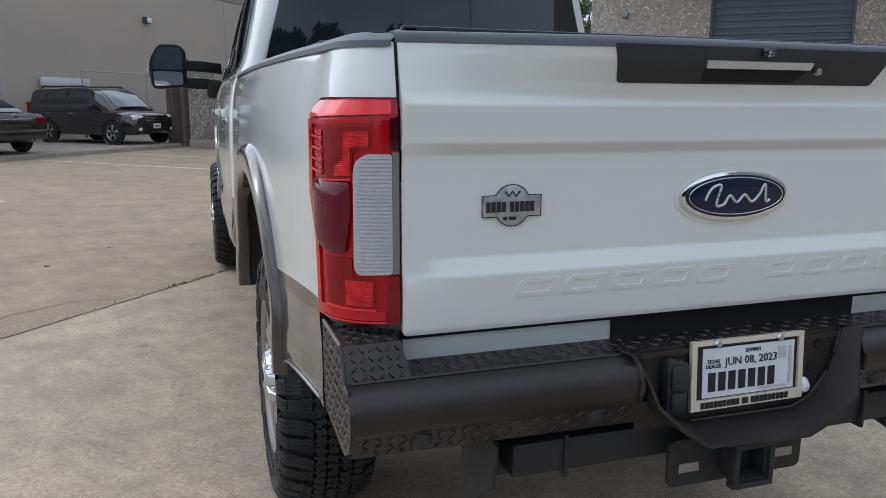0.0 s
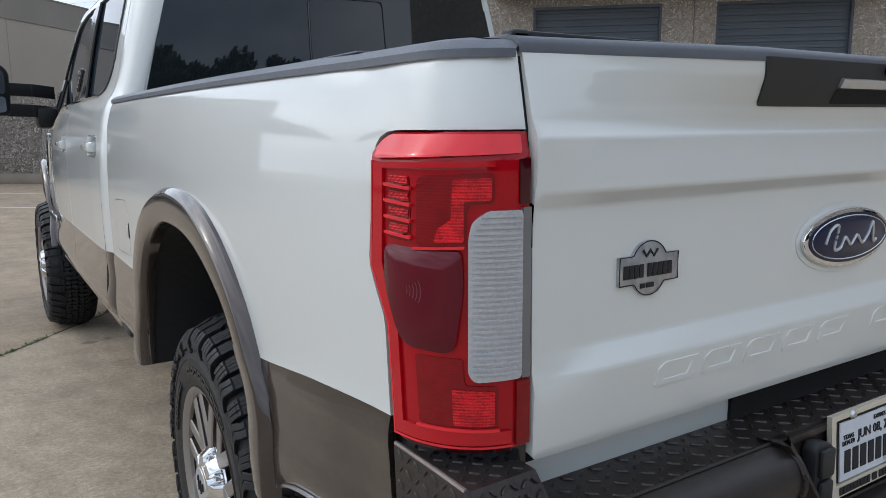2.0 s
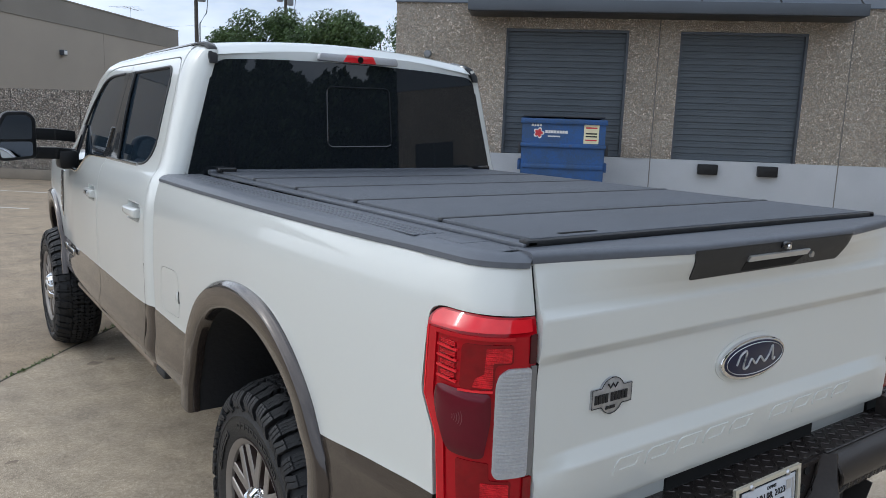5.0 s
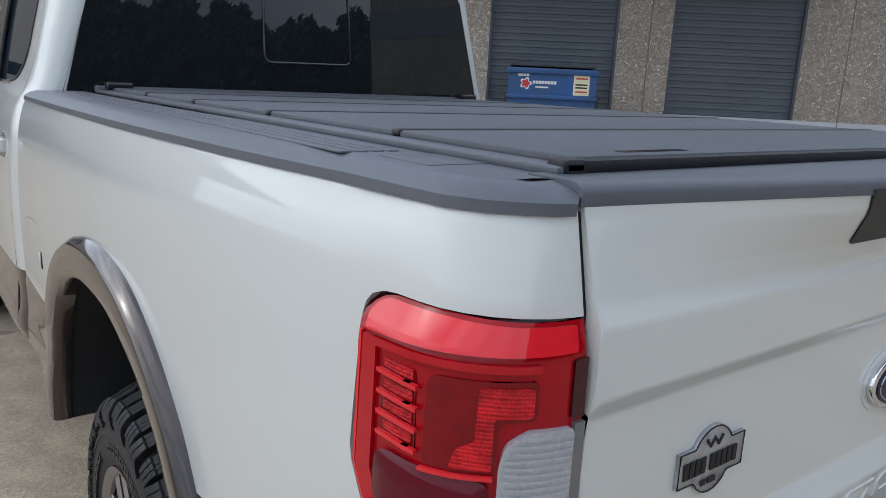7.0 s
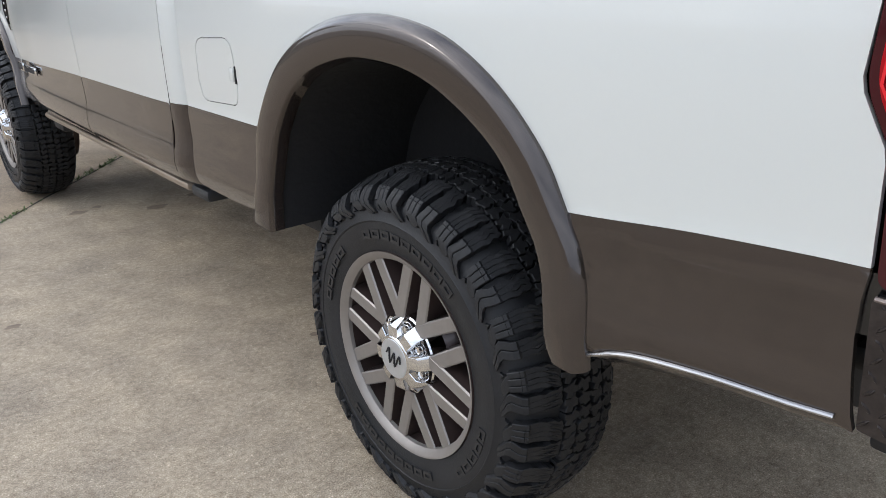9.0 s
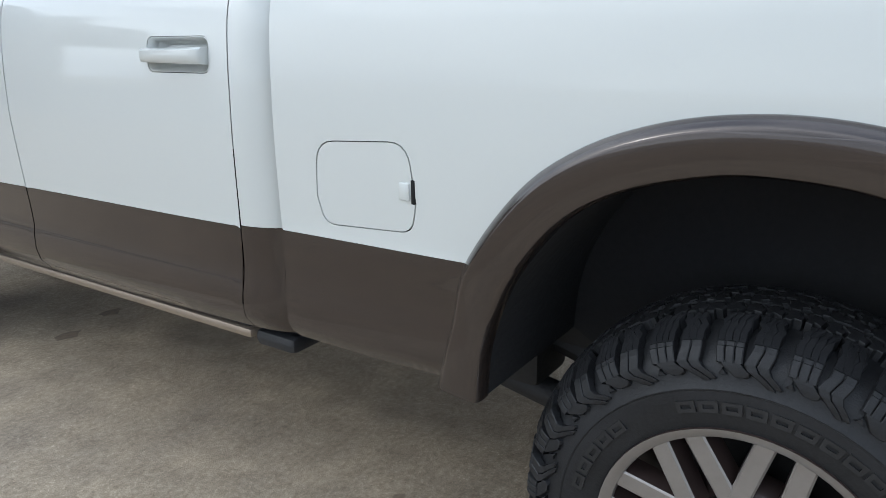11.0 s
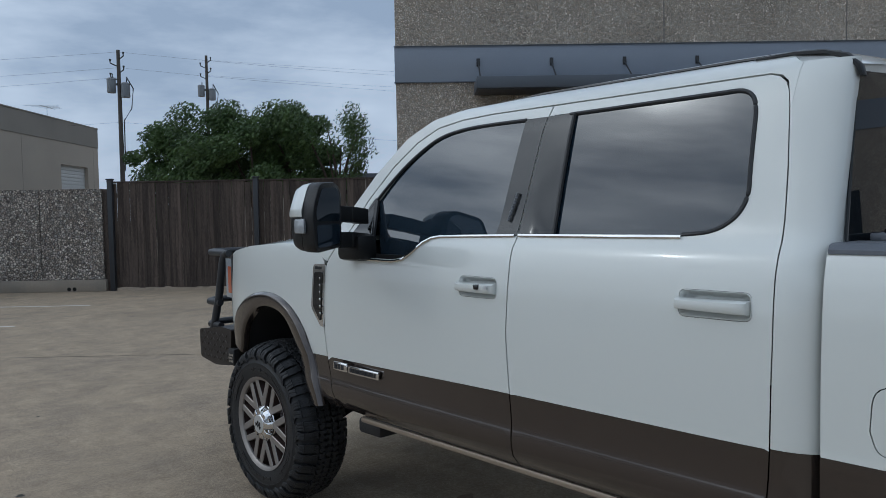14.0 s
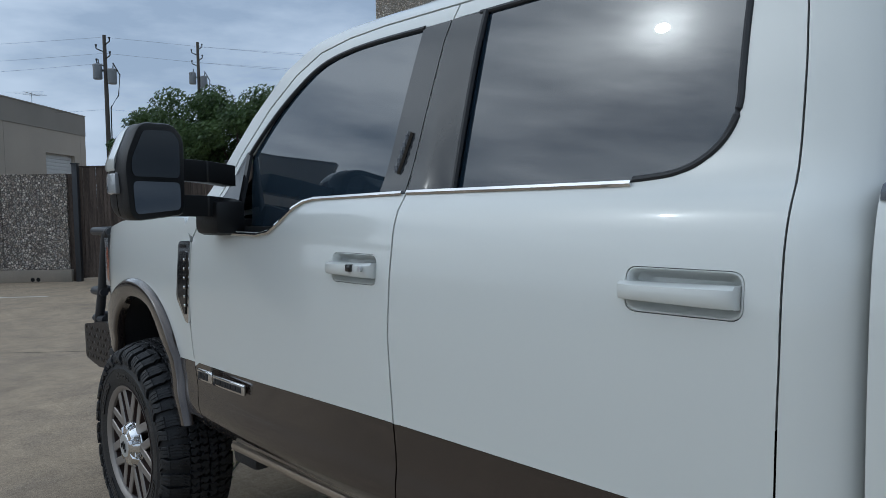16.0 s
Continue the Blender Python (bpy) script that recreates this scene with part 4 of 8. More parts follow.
def build_dumpster():
    d = thing("dumpster", "scuffed blue steel front-load dumpster standing before the dock", "dumpster", SITE)
    a0, a1, y0, y1 = -0.86, 0.92, 14.35, 15.6
    b = bmesh.new()
    b = slab(rounded([(y0, 0.15), (y1, 0.15), (y1, 2.02), (y0, 1.92)], 0.02), a1 - a0, axis="x", at=a0)
    body = part("body", b, "dump_blue", d)
    for z in (0.45, 0.9):
        part("rib", box(a0 + 0.02, a1 - 0.02, y0 - 0.035, y0, z, z + 0.10, 0.02), "dump_blue", body)
    part("rim", box(a0 - 0.03, a1 + 0.03, y0 - 0.05, y0 + 0.04, 1.86, 1.97, 0.012), "dump_blue", body)
    part("ledge", box(a0 - 0.02, a1 + 0.02, y0 - 0.06, y0, 1.36, 1.44, 0.01), "dump_blue", body)
    for s in (a0 - 0.07, a1 + 0.01):
        part("fork_pocket", box(s, s + 0.06, y0 + 0.1, y1 - 0.1, 0.85, 1.05, 0.008), "dump_blue", d)
        part("side_lug", box(s, s + 0.07, y0 + 0.05, y0 + 0.16, 1.2, 1.45, 0.008), "steel_dark", d)
    for i in range(2):
        part("lid", box(a0 + 0.02 + 0.88 * i, a0 + 0.88 + 0.88 * i, y0 + 0.05, y1, 2.0, 2.04, 0.012), "steel_dark", d, "black plastic lid")
    for a in (a0 + 0.1, a1 - 0.1):
        for y in (y0 + 0.1, y1 - 0.1):
            part("wheel", revolve([(0.0, -0.03), (0.07, -0.03), (0.075, 0.0), (0.07, 0.03), (0.0, 0.03)], 16, "x"), "rubber", d).location = (a, y, 0.075)
    pl = lambda u, v, w: (u, y0 - 0.003 - w, v)
    part("flower_mark", slab([(0.20 * math.cos(k * 0.2094) * (0.6 + 0.4 * abs(math.cos(k * 0.5236))) * 0.62 - 0.5, 1.66 + 0.62 * 0.20 * math.sin(k * 0.2094) * (0.6 + 0.4 * abs(math.cos(k * 0.5236)))) for k in range(30)], -0.003, axis="y", at=y0 - 0.001), "white_print", d)
    part("flower_petals", slab([(0.13 * math.cos(k * 0.2094) * (0.6 + 0.4 * abs(math.cos(k * 0.5236))) * 0.7 - 0.5, 1.66 + 0.7 * 0.13 * math.sin(k * 0.2094) * (0.6 + 0.4 * abs(math.cos(k * 0.5236)))) for k in range(30)], -0.003, axis="y", at=y0 - 0.005), "red_print", d)
    bars(d, "name_bar", -0.36, [0.055, 0.05, 0.055, 0.05, 0.055, 0.05, 0.05, 0.055], 1.66, 0.06, pl, "white_print", 0.008)
    bars(d, "small_bar", -0.3, [0.26], 1.58, 0.03, pl, "white_print")
    part("sticker", box(0.46, 0.78, y0 - 0.004, y0, 1.46, 1.86), "yellow_print", d)
    for z, c in ((1.78, "red_print"), (1.66, "ink"), (1.60, "ink"), (1.52, "red_print")):
        bars(d, "sticker_bar", 0.50, [0.24], z, 0.03, lambda u, v, w: (u, y0 - 0.0045 - w, v), c)
    bars(d, "stencil_bar", -0.66, [0.05, 0.04, 0.05, 0.05], 1.80, 0.05, pl, "white_print", 0.01)


def build_stone_wall():
    y = 15.85
    w = thing("perimeter_wall", "exposed pebble aggregate panel wall on a concrete footing", "wall", SITE, kind="structure")
    xs = [-15.95, -13.9, -12.02, -10.62]
    for x0, x1 in zip(xs, xs[1:]):
        part("panel", box(x0 + 0.008, x1 - 0.008, y, y + 0.18, 0.27, 2.31, 0.006), "pebble", w, smooth=False)
    part("joint_backing", box(xs[0] + 0.02, xs[-1] - 0.02, y + 0.04, y + 0.16, 0.2, 2.28), "void", w, smooth=False)
    part("footing", box(xs[0], xs[-1] + 0.05, y - 0.06, y + 0.22, 0, 0.265, 0.012), "kerb", w)
    part("drain_hole", revolve([(0.0, -0.002), (0.045, -0.002)], 12, "y"), "void", w).location = (-11.4, y - 0.06, 0.06)
    part("drain_hole", revolve([(0.0, -0.002), (0.045, -0.002)], 12, "y"), "void", w).location = (-11.28, y - 0.06, 0.06)


def build_fence():
    y = 15.95
    rnd = random.Random(11)
    for name, x0, x1, top in (("gate", -10.462, -3.99, 2.44), ("side", -16.9, -16.0, 2.6)):
        f = thing("board_fence", "weathered dark brown vertical board fence with steel posts", "fence", SITE, kind="structure")
        x = x0
        meshes = []
        for k in range(5):
            q = box(0, 0.138, -0.011, 0.011, 0, 1, 0.0)
            for v in q.verts:
                v.co.x += rnd.uniform(-0.003, 0.003)
            meshes.append(mesh_of("board", q, "wood", False))
        while x < x1 - 0.1:
            o = part("board", rnd.choice(meshes), None, f)
            o.location = (x, y + rnd.uniform(-0.006, 0.006), 0.06 + rnd.uniform(-0.02, 0.02))
            o.scale = (1, 1, top - 0.06 + rnd.uniform(-0.015, 0.015))
            o.rotation_euler = (0, radians(rnd.uniform(-0.25, 0.25)), 0)
            x += 0.144
        for z in (0.35, 1.2, 2.1):
            part("rail", box(x0, x1, y + 0.014, y + 0.055, z, z + 0.09, 0.003), "wood", f)
        part("cap_board", box(x0, x1, y - 0.03, y + 0.05, top - 0.005, top + 0.03, 0.003), "wood", f)
    for x in (-10.43, -7.17):
        p = tagged(part("gate_post", join(box(x - 0.055, x + 0.055, y - 0.14, y - 0.03, 0, 2.5, 0.006), box(x - 0.07, x + 0.07, y - 0.155, y - 0.015, 2.5, 2.53, 0.004)), "steel_dark"), "black square steel gate post beside the board fence", "post", "gate posts")
        on_site(p)
    o = tagged(part("end_post", box(-10.625, -10.47, y - 0.05, y + 0.05, 0, 2.3, 0.004), "wood"), "weathered timber end post of the wall", "post")
    on_site(o)


def build_tan_building():
    a, h, b0, b1 = -21.7, 6.6, 8.0, 41.0
    t = thing("tan_building", "tan painted flat-roofed industrial building with a parapet", "building", SITE)
    wb = bmesh.new()
    dz0, dz1, db0, db1 = 0.0, 4.40, 36.75, 39.7
    for y0, y1, z0, z1 in ((b0, db0, 0, 5.55), (db1, b1, 0, 5.55), (db0, db1, dz1, 5.55)):
        box(a - 0.3, a, y0, y1, z0, z1, bm=wb)
    part("wall", wb, "stucco", t, smooth=False)
    part("parapet", box(a - 0.3, a + 0.03, b0, b1, 5.55, h, 0.01), "stucco_dark", t, smooth=False)
    part("coping", box(a - 0.34, a + 0.06, b0, b1 + 0.03, h, h + 0.06, 0.01), "stucco_dark", t)
    part("end_wall", box(a - 26, a - 0.3, b1 - 0.3, b1, 0, h), "stucco", t, smooth=False)
    part("roof", box(a - 26, a - 0.3, b0, b1 - 0.3, 5.3, 5.5), "stucco_dark", t, smooth=False)
    d = part("roller_door", box(a - 0.28, a - 0.2, db0, db1, dz0, dz1), "white_panel", t, "white roller shutter door")
    me = mesh_of("slat", box(a - 0.2, a - 0.17, db0 + 0.02, db1 - 0.02, 0.01, 0.17, 0.006), "white_panel")
    for i in range(25):
        part("slat", me, None, d).location = (0, 0, 0.18 * i)
    for y in (9.3, 24.6, 33.2, 40.4):
        part("panel_joint", box(a - 0.004, a + 0.004, y - 0.012, y + 0.012, 0, 5.54), "stucco_dark", t, smooth=False)
    for y in (20.15, 29.8):
        l = part("wall_lamp", box(a, a + 0.22, y - 0.14, y + 0.14, 4.22, 4.45, 0.03), "canopy", t, "small dark wall-pack lamp")
        part("lens", box(a + 0.2, a + 0.235, y - 0.11, y + 0.11, 4.24, 4.42, 0.02), "white_print", l)
    part("vent_slot", box(a - 0.01, a + 0.02, 24.9, 25.75, 2.82, 2.98, 0.005), "void", t)
    an = part("roof_aerial", tube([(a - 1, 37.6, 5.5), (a - 1, 37.6, 7.45)], 0.012, 6), "galv", t, "thin roof aerial")
    for i, w in enumerate((0.9, 0.7, 0.55, 0.45)):
        part("element", tube([(a - 1 - w, 37.0 + 0.4 * i, 7.38), (a - 1 + w, 37.0 + 0.4 * i, 7.38)], 0.007, 6), "galv", an)
    part("boom", tube([(a - 1, 36.9, 7.38), (a - 1, 38.4, 7.38)], 0.015, 6), "galv", an)


def build_chain_fence():
    f = thing("chain_link_fence", "grey pipe-framed chain-link fence before the tan wall", "fence", SITE, kind="structure")
    a = -20.6
    for y in (8.0, 10.6, 13.3, 16.15, 18.9, 21.6):
        part("post", tube([(a, y, 0.16), (a, y, 2.35)], 0.03, 8), "galv", f)
    for y0, y1 in ((8.0, 13.3), (16.15, 21.6)):
        part("top_rail", tube([(a, y0, 2.33), (a, y1, 2.33)], 0.022, 8), "galv", f)
        b = bmesh.new()
        s = 0.12
        n = int((y1 - y0) / s)
        for i in range(-int(2.1 / s), n):
            for sg in (1, -1):
                u0, u1 = i * s, i * s + 2.1
                c0, c1 = max(u0, 0), min(u1, y1 - y0)
                if c1 <= c0:
                    continue
                z0, z1 = (0.2 + c0 - u0, 0.2 + c1 - u0)
                if sg < 0:
                    z0, z1 = 2.5 - z0, 2.5 - z1
                d = 0.004
                vs = [b.verts.new(p) for p in ((a, y0 + c0 - d, z0), (a, y0 + c0 + d, z0), (a, y0 + c1 + d, z1), (a, y0 + c1 - d, z1))]
                b.faces.new(vs)
        part("mesh", b, "galv", f, smooth=False)
    on_site(tagged(part("white_board", box(-21.62, -21.55, 15.4, 17.3, 1.85, 2.12, 0.01), "white_panel"), "long white board fixed along the tan wall", "board"))


def leaf_cloud(b, centre, radii, count, size, rnd, flat=0.0):
    for i in range(count):
        while True:
            p = Vector([rnd.uniform(-1, 1) for _ in range(3)])
            if 0.12 < p.length < 1:
                break
        p = p * (0.55 + 0.45 * p.length)
        c = Vector(centre) + Vector([p[k] * radii[k] for k in range(3)])
        n = Vector([rnd.gauss(0, 1) for _ in range(3)]).normalized()
        t = n.orthogonal().normalized()
        w = n.cross(t)
        s = size * rnd.uniform(0.6, 1.4)
        b.faces.new([b.verts.new(q) for q in (c - t * s, c + w * s * 0.45 + n * s * 0.15, c + t * s, c - w * s * 0.45 + n * s * 0.1)])


def build_tree(at, height, spread, leaves, size, seed, label, mat="leaf", thin=False, low=0.35):
    rnd = random.Random(seed)
    t = thing("tree", label, "tree", SITE @ Matrix.Translation(at))
    trunk = bmesh.new()
    tips = []
    tube([(0, 0, -0.1), (0.05, 0.02, height * 0.25), (0.0, 0.1, height * 0.45)], [0.2, 0.15, 0.11], 8, trunk)
    for i in range(9):
        a, r = i * 2.4 + rnd.uniform(-0.3, 0.3), spread * rnd.uniform(0.35, 0.8)
        z1 = height * rnd.uniform(0.5, 0.86)
        p0 = Vector((0, 0.05, height * rnd.uniform(0.2, 0.44)))
        p2 = Vector((math.cos(a) * r, math.sin(a) * r, z1))
        p1 = p0.lerp(p2, 0.5) + Vector((0, 0, 0.25))
        tube([p0, p1, p2], [0.07, 0.05, 0.02], 6, trunk)
        tips.append(p2)
    part("trunk", trunk, "bark", t)
    crown = bmesh.new()
    n = 26 if not thin else 22
    for i in range(n):
        a, rr = rnd.uniform(0, 6.283), spread * math.sqrt(rnd.uniform(0.0, 1.0)) * 0.86
        zc = height * (low + (0.92 - low) * rnd.uniform(0, 1))
        k = math.sin(math.pi * min(1, max(0.12, (zc / height - low) / (1.04 - low)) * 0.8 + 0.2)) ** 0.7
        c = (math.cos(a) * rr * k, math.sin(a) * rr * k, zc)
        r = spread * rnd.uniform(0.2, 0.36)
        leaf_cloud(crown, c, (r, r, r * (0.75 if not thin else 1.2)), int(leaves / n), size, rnd)
    for p in tips:
        leaf_cloud(crown, p, (0.55, 0.55, 0.5), int(leaves / n * 0.35), size, rnd)
    part("crown", crown, mat, t, smooth=False)
    return t


def build_planting():
    y = 19.5
    lab = "dense dark green broadleaf tree behind the board fence"
    build_tree((-12.9, y + 12.5, 0), 6.5, 2.8, 26000, 0.075, 1, lab)
    build_tree((-10.7, y + 11.5, 0), 6.85, 3.0, 30000, 0.075, 2, lab)
    build_tree((-9.1, y + 12.1, 0), 6.65, 2.2, 22000, 0.075, 3, lab)
    build_tree((-7.05, y + 11.0, 0), 6.45, 1.9, 8000, 0.060, 4, "feathery open-crowned green tree behind the fence", thin=True)
    build_tree((-15.1, y + 13.8, 0), 6.1, 2.2, 17000, 0.075, 5, lab, low=0.24)
    # tree belt behind the camera, which the glazing mirrors
    rnd = random.Random(21)
    for i in range(15):
        px, py = -7.0 + 2.15 * i, -27.0 + rnd.uniform(-1.2, 1.2)
        build_tree((px * 0.743 - py * 0.669, px * 0.669 + py * 0.743, 0), rnd.uniform(7.0, 7.8), rnd.uniform(2.5, 3.0), 5200, 0.21, 50 + i, "green roadside tree across the yard", "leaf_far", low=0.03)
    for i in range(14):
        px, py = -6.0 + 2.15 * i, -31.0 + rnd.uniform(-1.0, 1.0)
        build_tree((px * 0.743 - py * 0.669, px * 0.669 + py * 0.743, 0), rnd.uniform(8.3, 9.0), rnd.uniform(2.6, 3.0), 5200, 0.23, 70 + i, "tall dark green roadside tree across the yard", "leaf_far", low=0.05)


def build_rear_block():
    r = thing("warehouse_wing", "washed aggregate warehouse wing with a blue-grey band across the yard", "building", SITE)
    part("wall", box(18.2, 40.0, -3.1, 15.7, 1.14, 4.58), "aggregate", r, smooth=False)
    part("wall_base", box(18.2, 40.0, -3.1, 15.7, 0, 1.14), "base_paint", r, smooth=False)
    part("wall_upper", box(18.2, 40.0, -3.1, 15.7, 5.39, 9.2), "aggregate", r, smooth=False)
    part("wall_band", box(18.18, 40.0, -3.12, 15.7, 4.58, 5.39), "band", r, smooth=False)
    for y in (-1.2, 6.5):
        w = part("window", box(18.12, 18.19, y - 1.0, y + 1.0, 1.2, 2.9), "tint", r, "dark office window")
        part("mullion", box(18.10, 18.13, y - 0.03, y + 0.03, 1.2, 2.9), "canopy", w, smooth=False)


def build_poles():
    for i, (a, bb, h, z1) in enumerate(((-19.15, 38.0, 10.3, 8.6), (-17.85, 49.0, 12.3, 10.1))):
        p = thing("utility_pole", "weathered timber utility pole with grey transformers and wires", "utility pole", SITE @ Matrix.Translation((a, bb, 0)), "utility poles")
        part("shaft", tube([(0, 0, 0), (0, 0, h * 0.5), (0, 0, h)], [0.13, 0.115, 0.085], 10), "pole", p)
        for s in (-0.36, 0.36):
            c = part("transformer", revolve([(0, 0), (0.20, 0.0), (0.22, 0.04), (0.22, 0.66), (0.235, 0.67), (0.235, 0.70), (0.17, 0.76), (0, 0.78)], 20, "z"), "grey_can", p, "grey transformer can")
            c.location = (s, -0.1, z1 - (0.5 if s < 0 else 0.75))
            part("bushing", tube([(0.05, 0, 0.74), (0.07, 0, 0.98)], [0.035, 0.02], 8), "wire", c)
        part("bracket", box(-0.5, 0.5, -0.05, 0.05, z1 - 0.1, z1, 0.01), "steel_dark", p)
        for k in range(4):
            part("insulator", tube([(0, 0, h - 0.5 - 0.35 * k), (0.34 * (-1) ** k, -0.2, h - 0.35 - 0.35 * k), (0.34 * (-1) ** k, -0.2, h - 0.15 - 0.35 * k)], [0.03, 0.03, 0.06], 6), "wire", p)
        part("drop_cable", tube([(0.42, -0.1, z1 + 0.3), (0.75, -0.1, z1 - 0.3), (0.6, 0, z1 - 1.3), (0.2, 0, z1 - 1.9), (0.16, 0, z1 - 4.5)], 0.03, 6), "wire", p)
    runs = [((-80, 33, 10.5), (-19.15, 38, 10.2)), ((-80, 33, 9.3), (-19.15, 38, 9.4)), ((-80, 33, 8.6), (-19.15, 38, 8.9)), ((-19.15, 38, 10.2), (40, 60, 12.3)), ((-19.15, 38, 9.4), (40, 60, 11.0)), ((-17.85, 49, 12.0), (60, 62, 13.0)), ((-17.85, 49, 11.0), (60, 62, 11.6)), ((-90, 30, 6.6), (-19.15, 38, 6.6)), ((-19.15, 38, 6.6), (40, 58, 7.6))]
    for p0, p1 in runs:
        p0, p1 = Vector(p0), Vector(p1)
        pts = [p0.lerp(p1, k / 16) - Vector((0, 0, 1.3 * 4 * (k / 16) * (1 - k / 16))) for k in range(17)]
        on_site(tagged(part("power_line", tube(pts, 0.0045, 5), "wire"), "thin black overhead power line between poles", "cable", "overhead lines"))


def build_far():
    f = thing("far_shed", "low dark shed roof beyond the fence", "building", SITE)
    part("wall", box(-21.5, -2.0, 52, 60, 0, 4.2), "stucco_dark", f, smooth=False)
    part("roof", box(-21.8, -1.5, 51.6, 60.4, 4.2, 4.5), "canopy", f, smooth=False)
    rnd = random.Random(31)
    for i in range(6):
        build_tree((-2 + 6 * i, 62 + rnd.uniform(-3, 3), 0), 6.5, 3.2, 900, 0.28, 80 + i, "far green tree beyond the yard", "leaf_far", low=0.1)


build_ground()
build_kerb()
build_warehouse()
build_dumpster()
build_stone_wall()
build_fence()
build_tan_building()
build_chain_fence()
build_poles()
build_planting()
build_rear_block()
build_far()

# ---------------------------------------------------------------- the pickup truck: nose along +y, tailgate at y = 0
truck = thing("pickup_truck", "lifted pearl white crew-cab pickup truck with stone-brown lower trim", "pickup truck")
BED_X = smooth_curve([-0.03, 0.0, 0.03, 0.06, 0.10, 0.14, 0.18, 0.24, 0.40, 0.65, 1.2, 1.8, 2.23], [0.785, 0.803, 0.829, 0.856, 0.884, 0.901, 0.909, 0.916, 0.935, 0.956, 0.981, 0.987, 0.984])
BED_Y = smooth_curve([-0.03, 0.0, 0.03, 0.06, 0.10, 0.14, 0.18, 0.24, 0.40, 2.23], [0.016, 0.018, 0.026, 0.042, 0.072, 0.108, 0.151, 0.236, 0.40, 2.23])
BED_Z = smooth_curve([0.60, 0.66, 0.70, 0.735, 0.77, 0.83, 0.89, 0.95, 1.15, 1.30, 1.41, 1.47, 1.515, 1.54], [-0.050, -0.025, -0.006, 0.002, 0.002, -0.0025, -0.003, 0.001, 0.004, 0.0, -0.008, -0.020, -0.036, -0.06])
CAB_X = smooth_curve([2.2, 2.26, 2.345, 2.6, 3.3, 4.15, 4.65, 5.0, 5.3, 5.6, 5.8, 5.92], [0.93, 0.968, 0.993, 0.998, 0.999, 0.989, 0.969, 0.962, 0.952, 0.922, 0.872, 0.82])
CAB_Z = smooth_curve([0.60, 0.66, 0.70, 0.735, 0.77, 0.83, 0.89, 0.95, 1.15, 1.30, 1.42, 1.49, 1.55, 1.60, 1.75, 1.90, 2.0, 2.055, 2.09, 2.115], [-0.054, -0.026, -0.004, 0.0055, 0.004, -0.0052, -0.006, 0.001, 0.004, 0.0, -0.011, -0.03, -0.067, -0.086, -0.123, -0.161, -0.189, -0.212, -0.245, -0.30])
BROWN = smooth_curve([0.15, 0.4, 0.7, 1.7, 2.22, 2.355, 3.34, 4.14, 4.7, 5.7], [0.987, 0.979, 0.958, 0.956, 0.953, 0.945, 0.942, 0.927, 0.915, 0.90])


def ledge(u, z):
    """The brown lower band stands proud of the white above it and is undercut by a crease."""
    t = min(1.0, max(0.0, (BROWN(u) - z) / 0.036))
    k = min(1.0, max(0.0, (0.700 - z) / 0.02))
    return 0.005 * t * (2 - t) - 0.010 * k * k * (3 - 2 * k)


BEAD = smooth_curve([0.203, 0.246, 0.351, 0.42, 0.479, 0.510, 0.545, 0.572, 0.60], [0.762, 0.757, 0.755, 0.750, 0.743, 0.737, 0.726, 0.712, 0.70])


def bed_side(s, z):
    lean = 0.020 * max(0.0, (z - 1.415) / 0.10) * min(1.0, max(0.0, (0.30 - s) / 0.22))
    under = 0.9 * max(0.0, BEAD(s) - 0.004 - z) if 0.19 < s < 0.60 else 0.0
    share = min(1.0, 0.35 + s * 2.5) if s >= 0 else 0.35 * max(0.0, 1 + s / 0.028)
    return (-(BED_X(s) + BED_Z(z) * share + (ledge(s, z) if s > 0.15 else 0.0) - under), BED_Y(s) + lean, z)


def cab_side(y, z):
    return (-(CAB_X(y) + CAB_Z(z) + (ledge(y, z) if y < 4.9 else 0.0)), y, z)


def glass_side(y, z):
    return (-(CAB_X(y) - 0.075 - 0.16 * (z - 1.55) - 0.11 * (z - 1.55) ** 2), y, z)


REAR_OUT = [(1.774, 0.684), (1.737, 0.831), (1.707, 0.953), (1.588, 1.114), (1.465, 1.203), (1.324, 1.253), (1.177, 1.271), (1.041, 1.262), (0.92, 1.229), (0.80, 1.158), (0.70, 1.058), (0.648, 0.968), (0.609, 0.887), (0.591, 0.80), (0.588, 0.73), (0.584, 0.672)]
REAR_IN = [(1.668, 0.668), (1.658, 0.775), (1.632, 0.869), (1.583, 0.962), (1.496, 1.067), (1.394, 1.130), (1.261, 1.168), (1.162, 1.176), (1.028, 1.163), (0.907, 1.117), (0.79, 1.035), (0.730, 0.935), (0.696, 0.862), (0.679, 0.775), (0.672, 0.712), (0.652, 0.674)]
FRONT_OUT = [(4.645, 0.658), (4.668, 0.72), (4.708, 0.81), (4.809, 1.014), (4.946, 1.14), (5.123, 1.201), (5.316, 1.201), (5.526, 1.139), (5.663, 1.045), (5.71, 0.94), (5.725, 0.86)]
FRONT_IN = [(4.72, 0.65), (4.80, 0.77), (4.895, 0.961), (5.006, 1.085), (5.158, 1.124), (5.321, 1.10), (5.462, 1.013), (5.55, 0.889), (5.58, 0.81)]


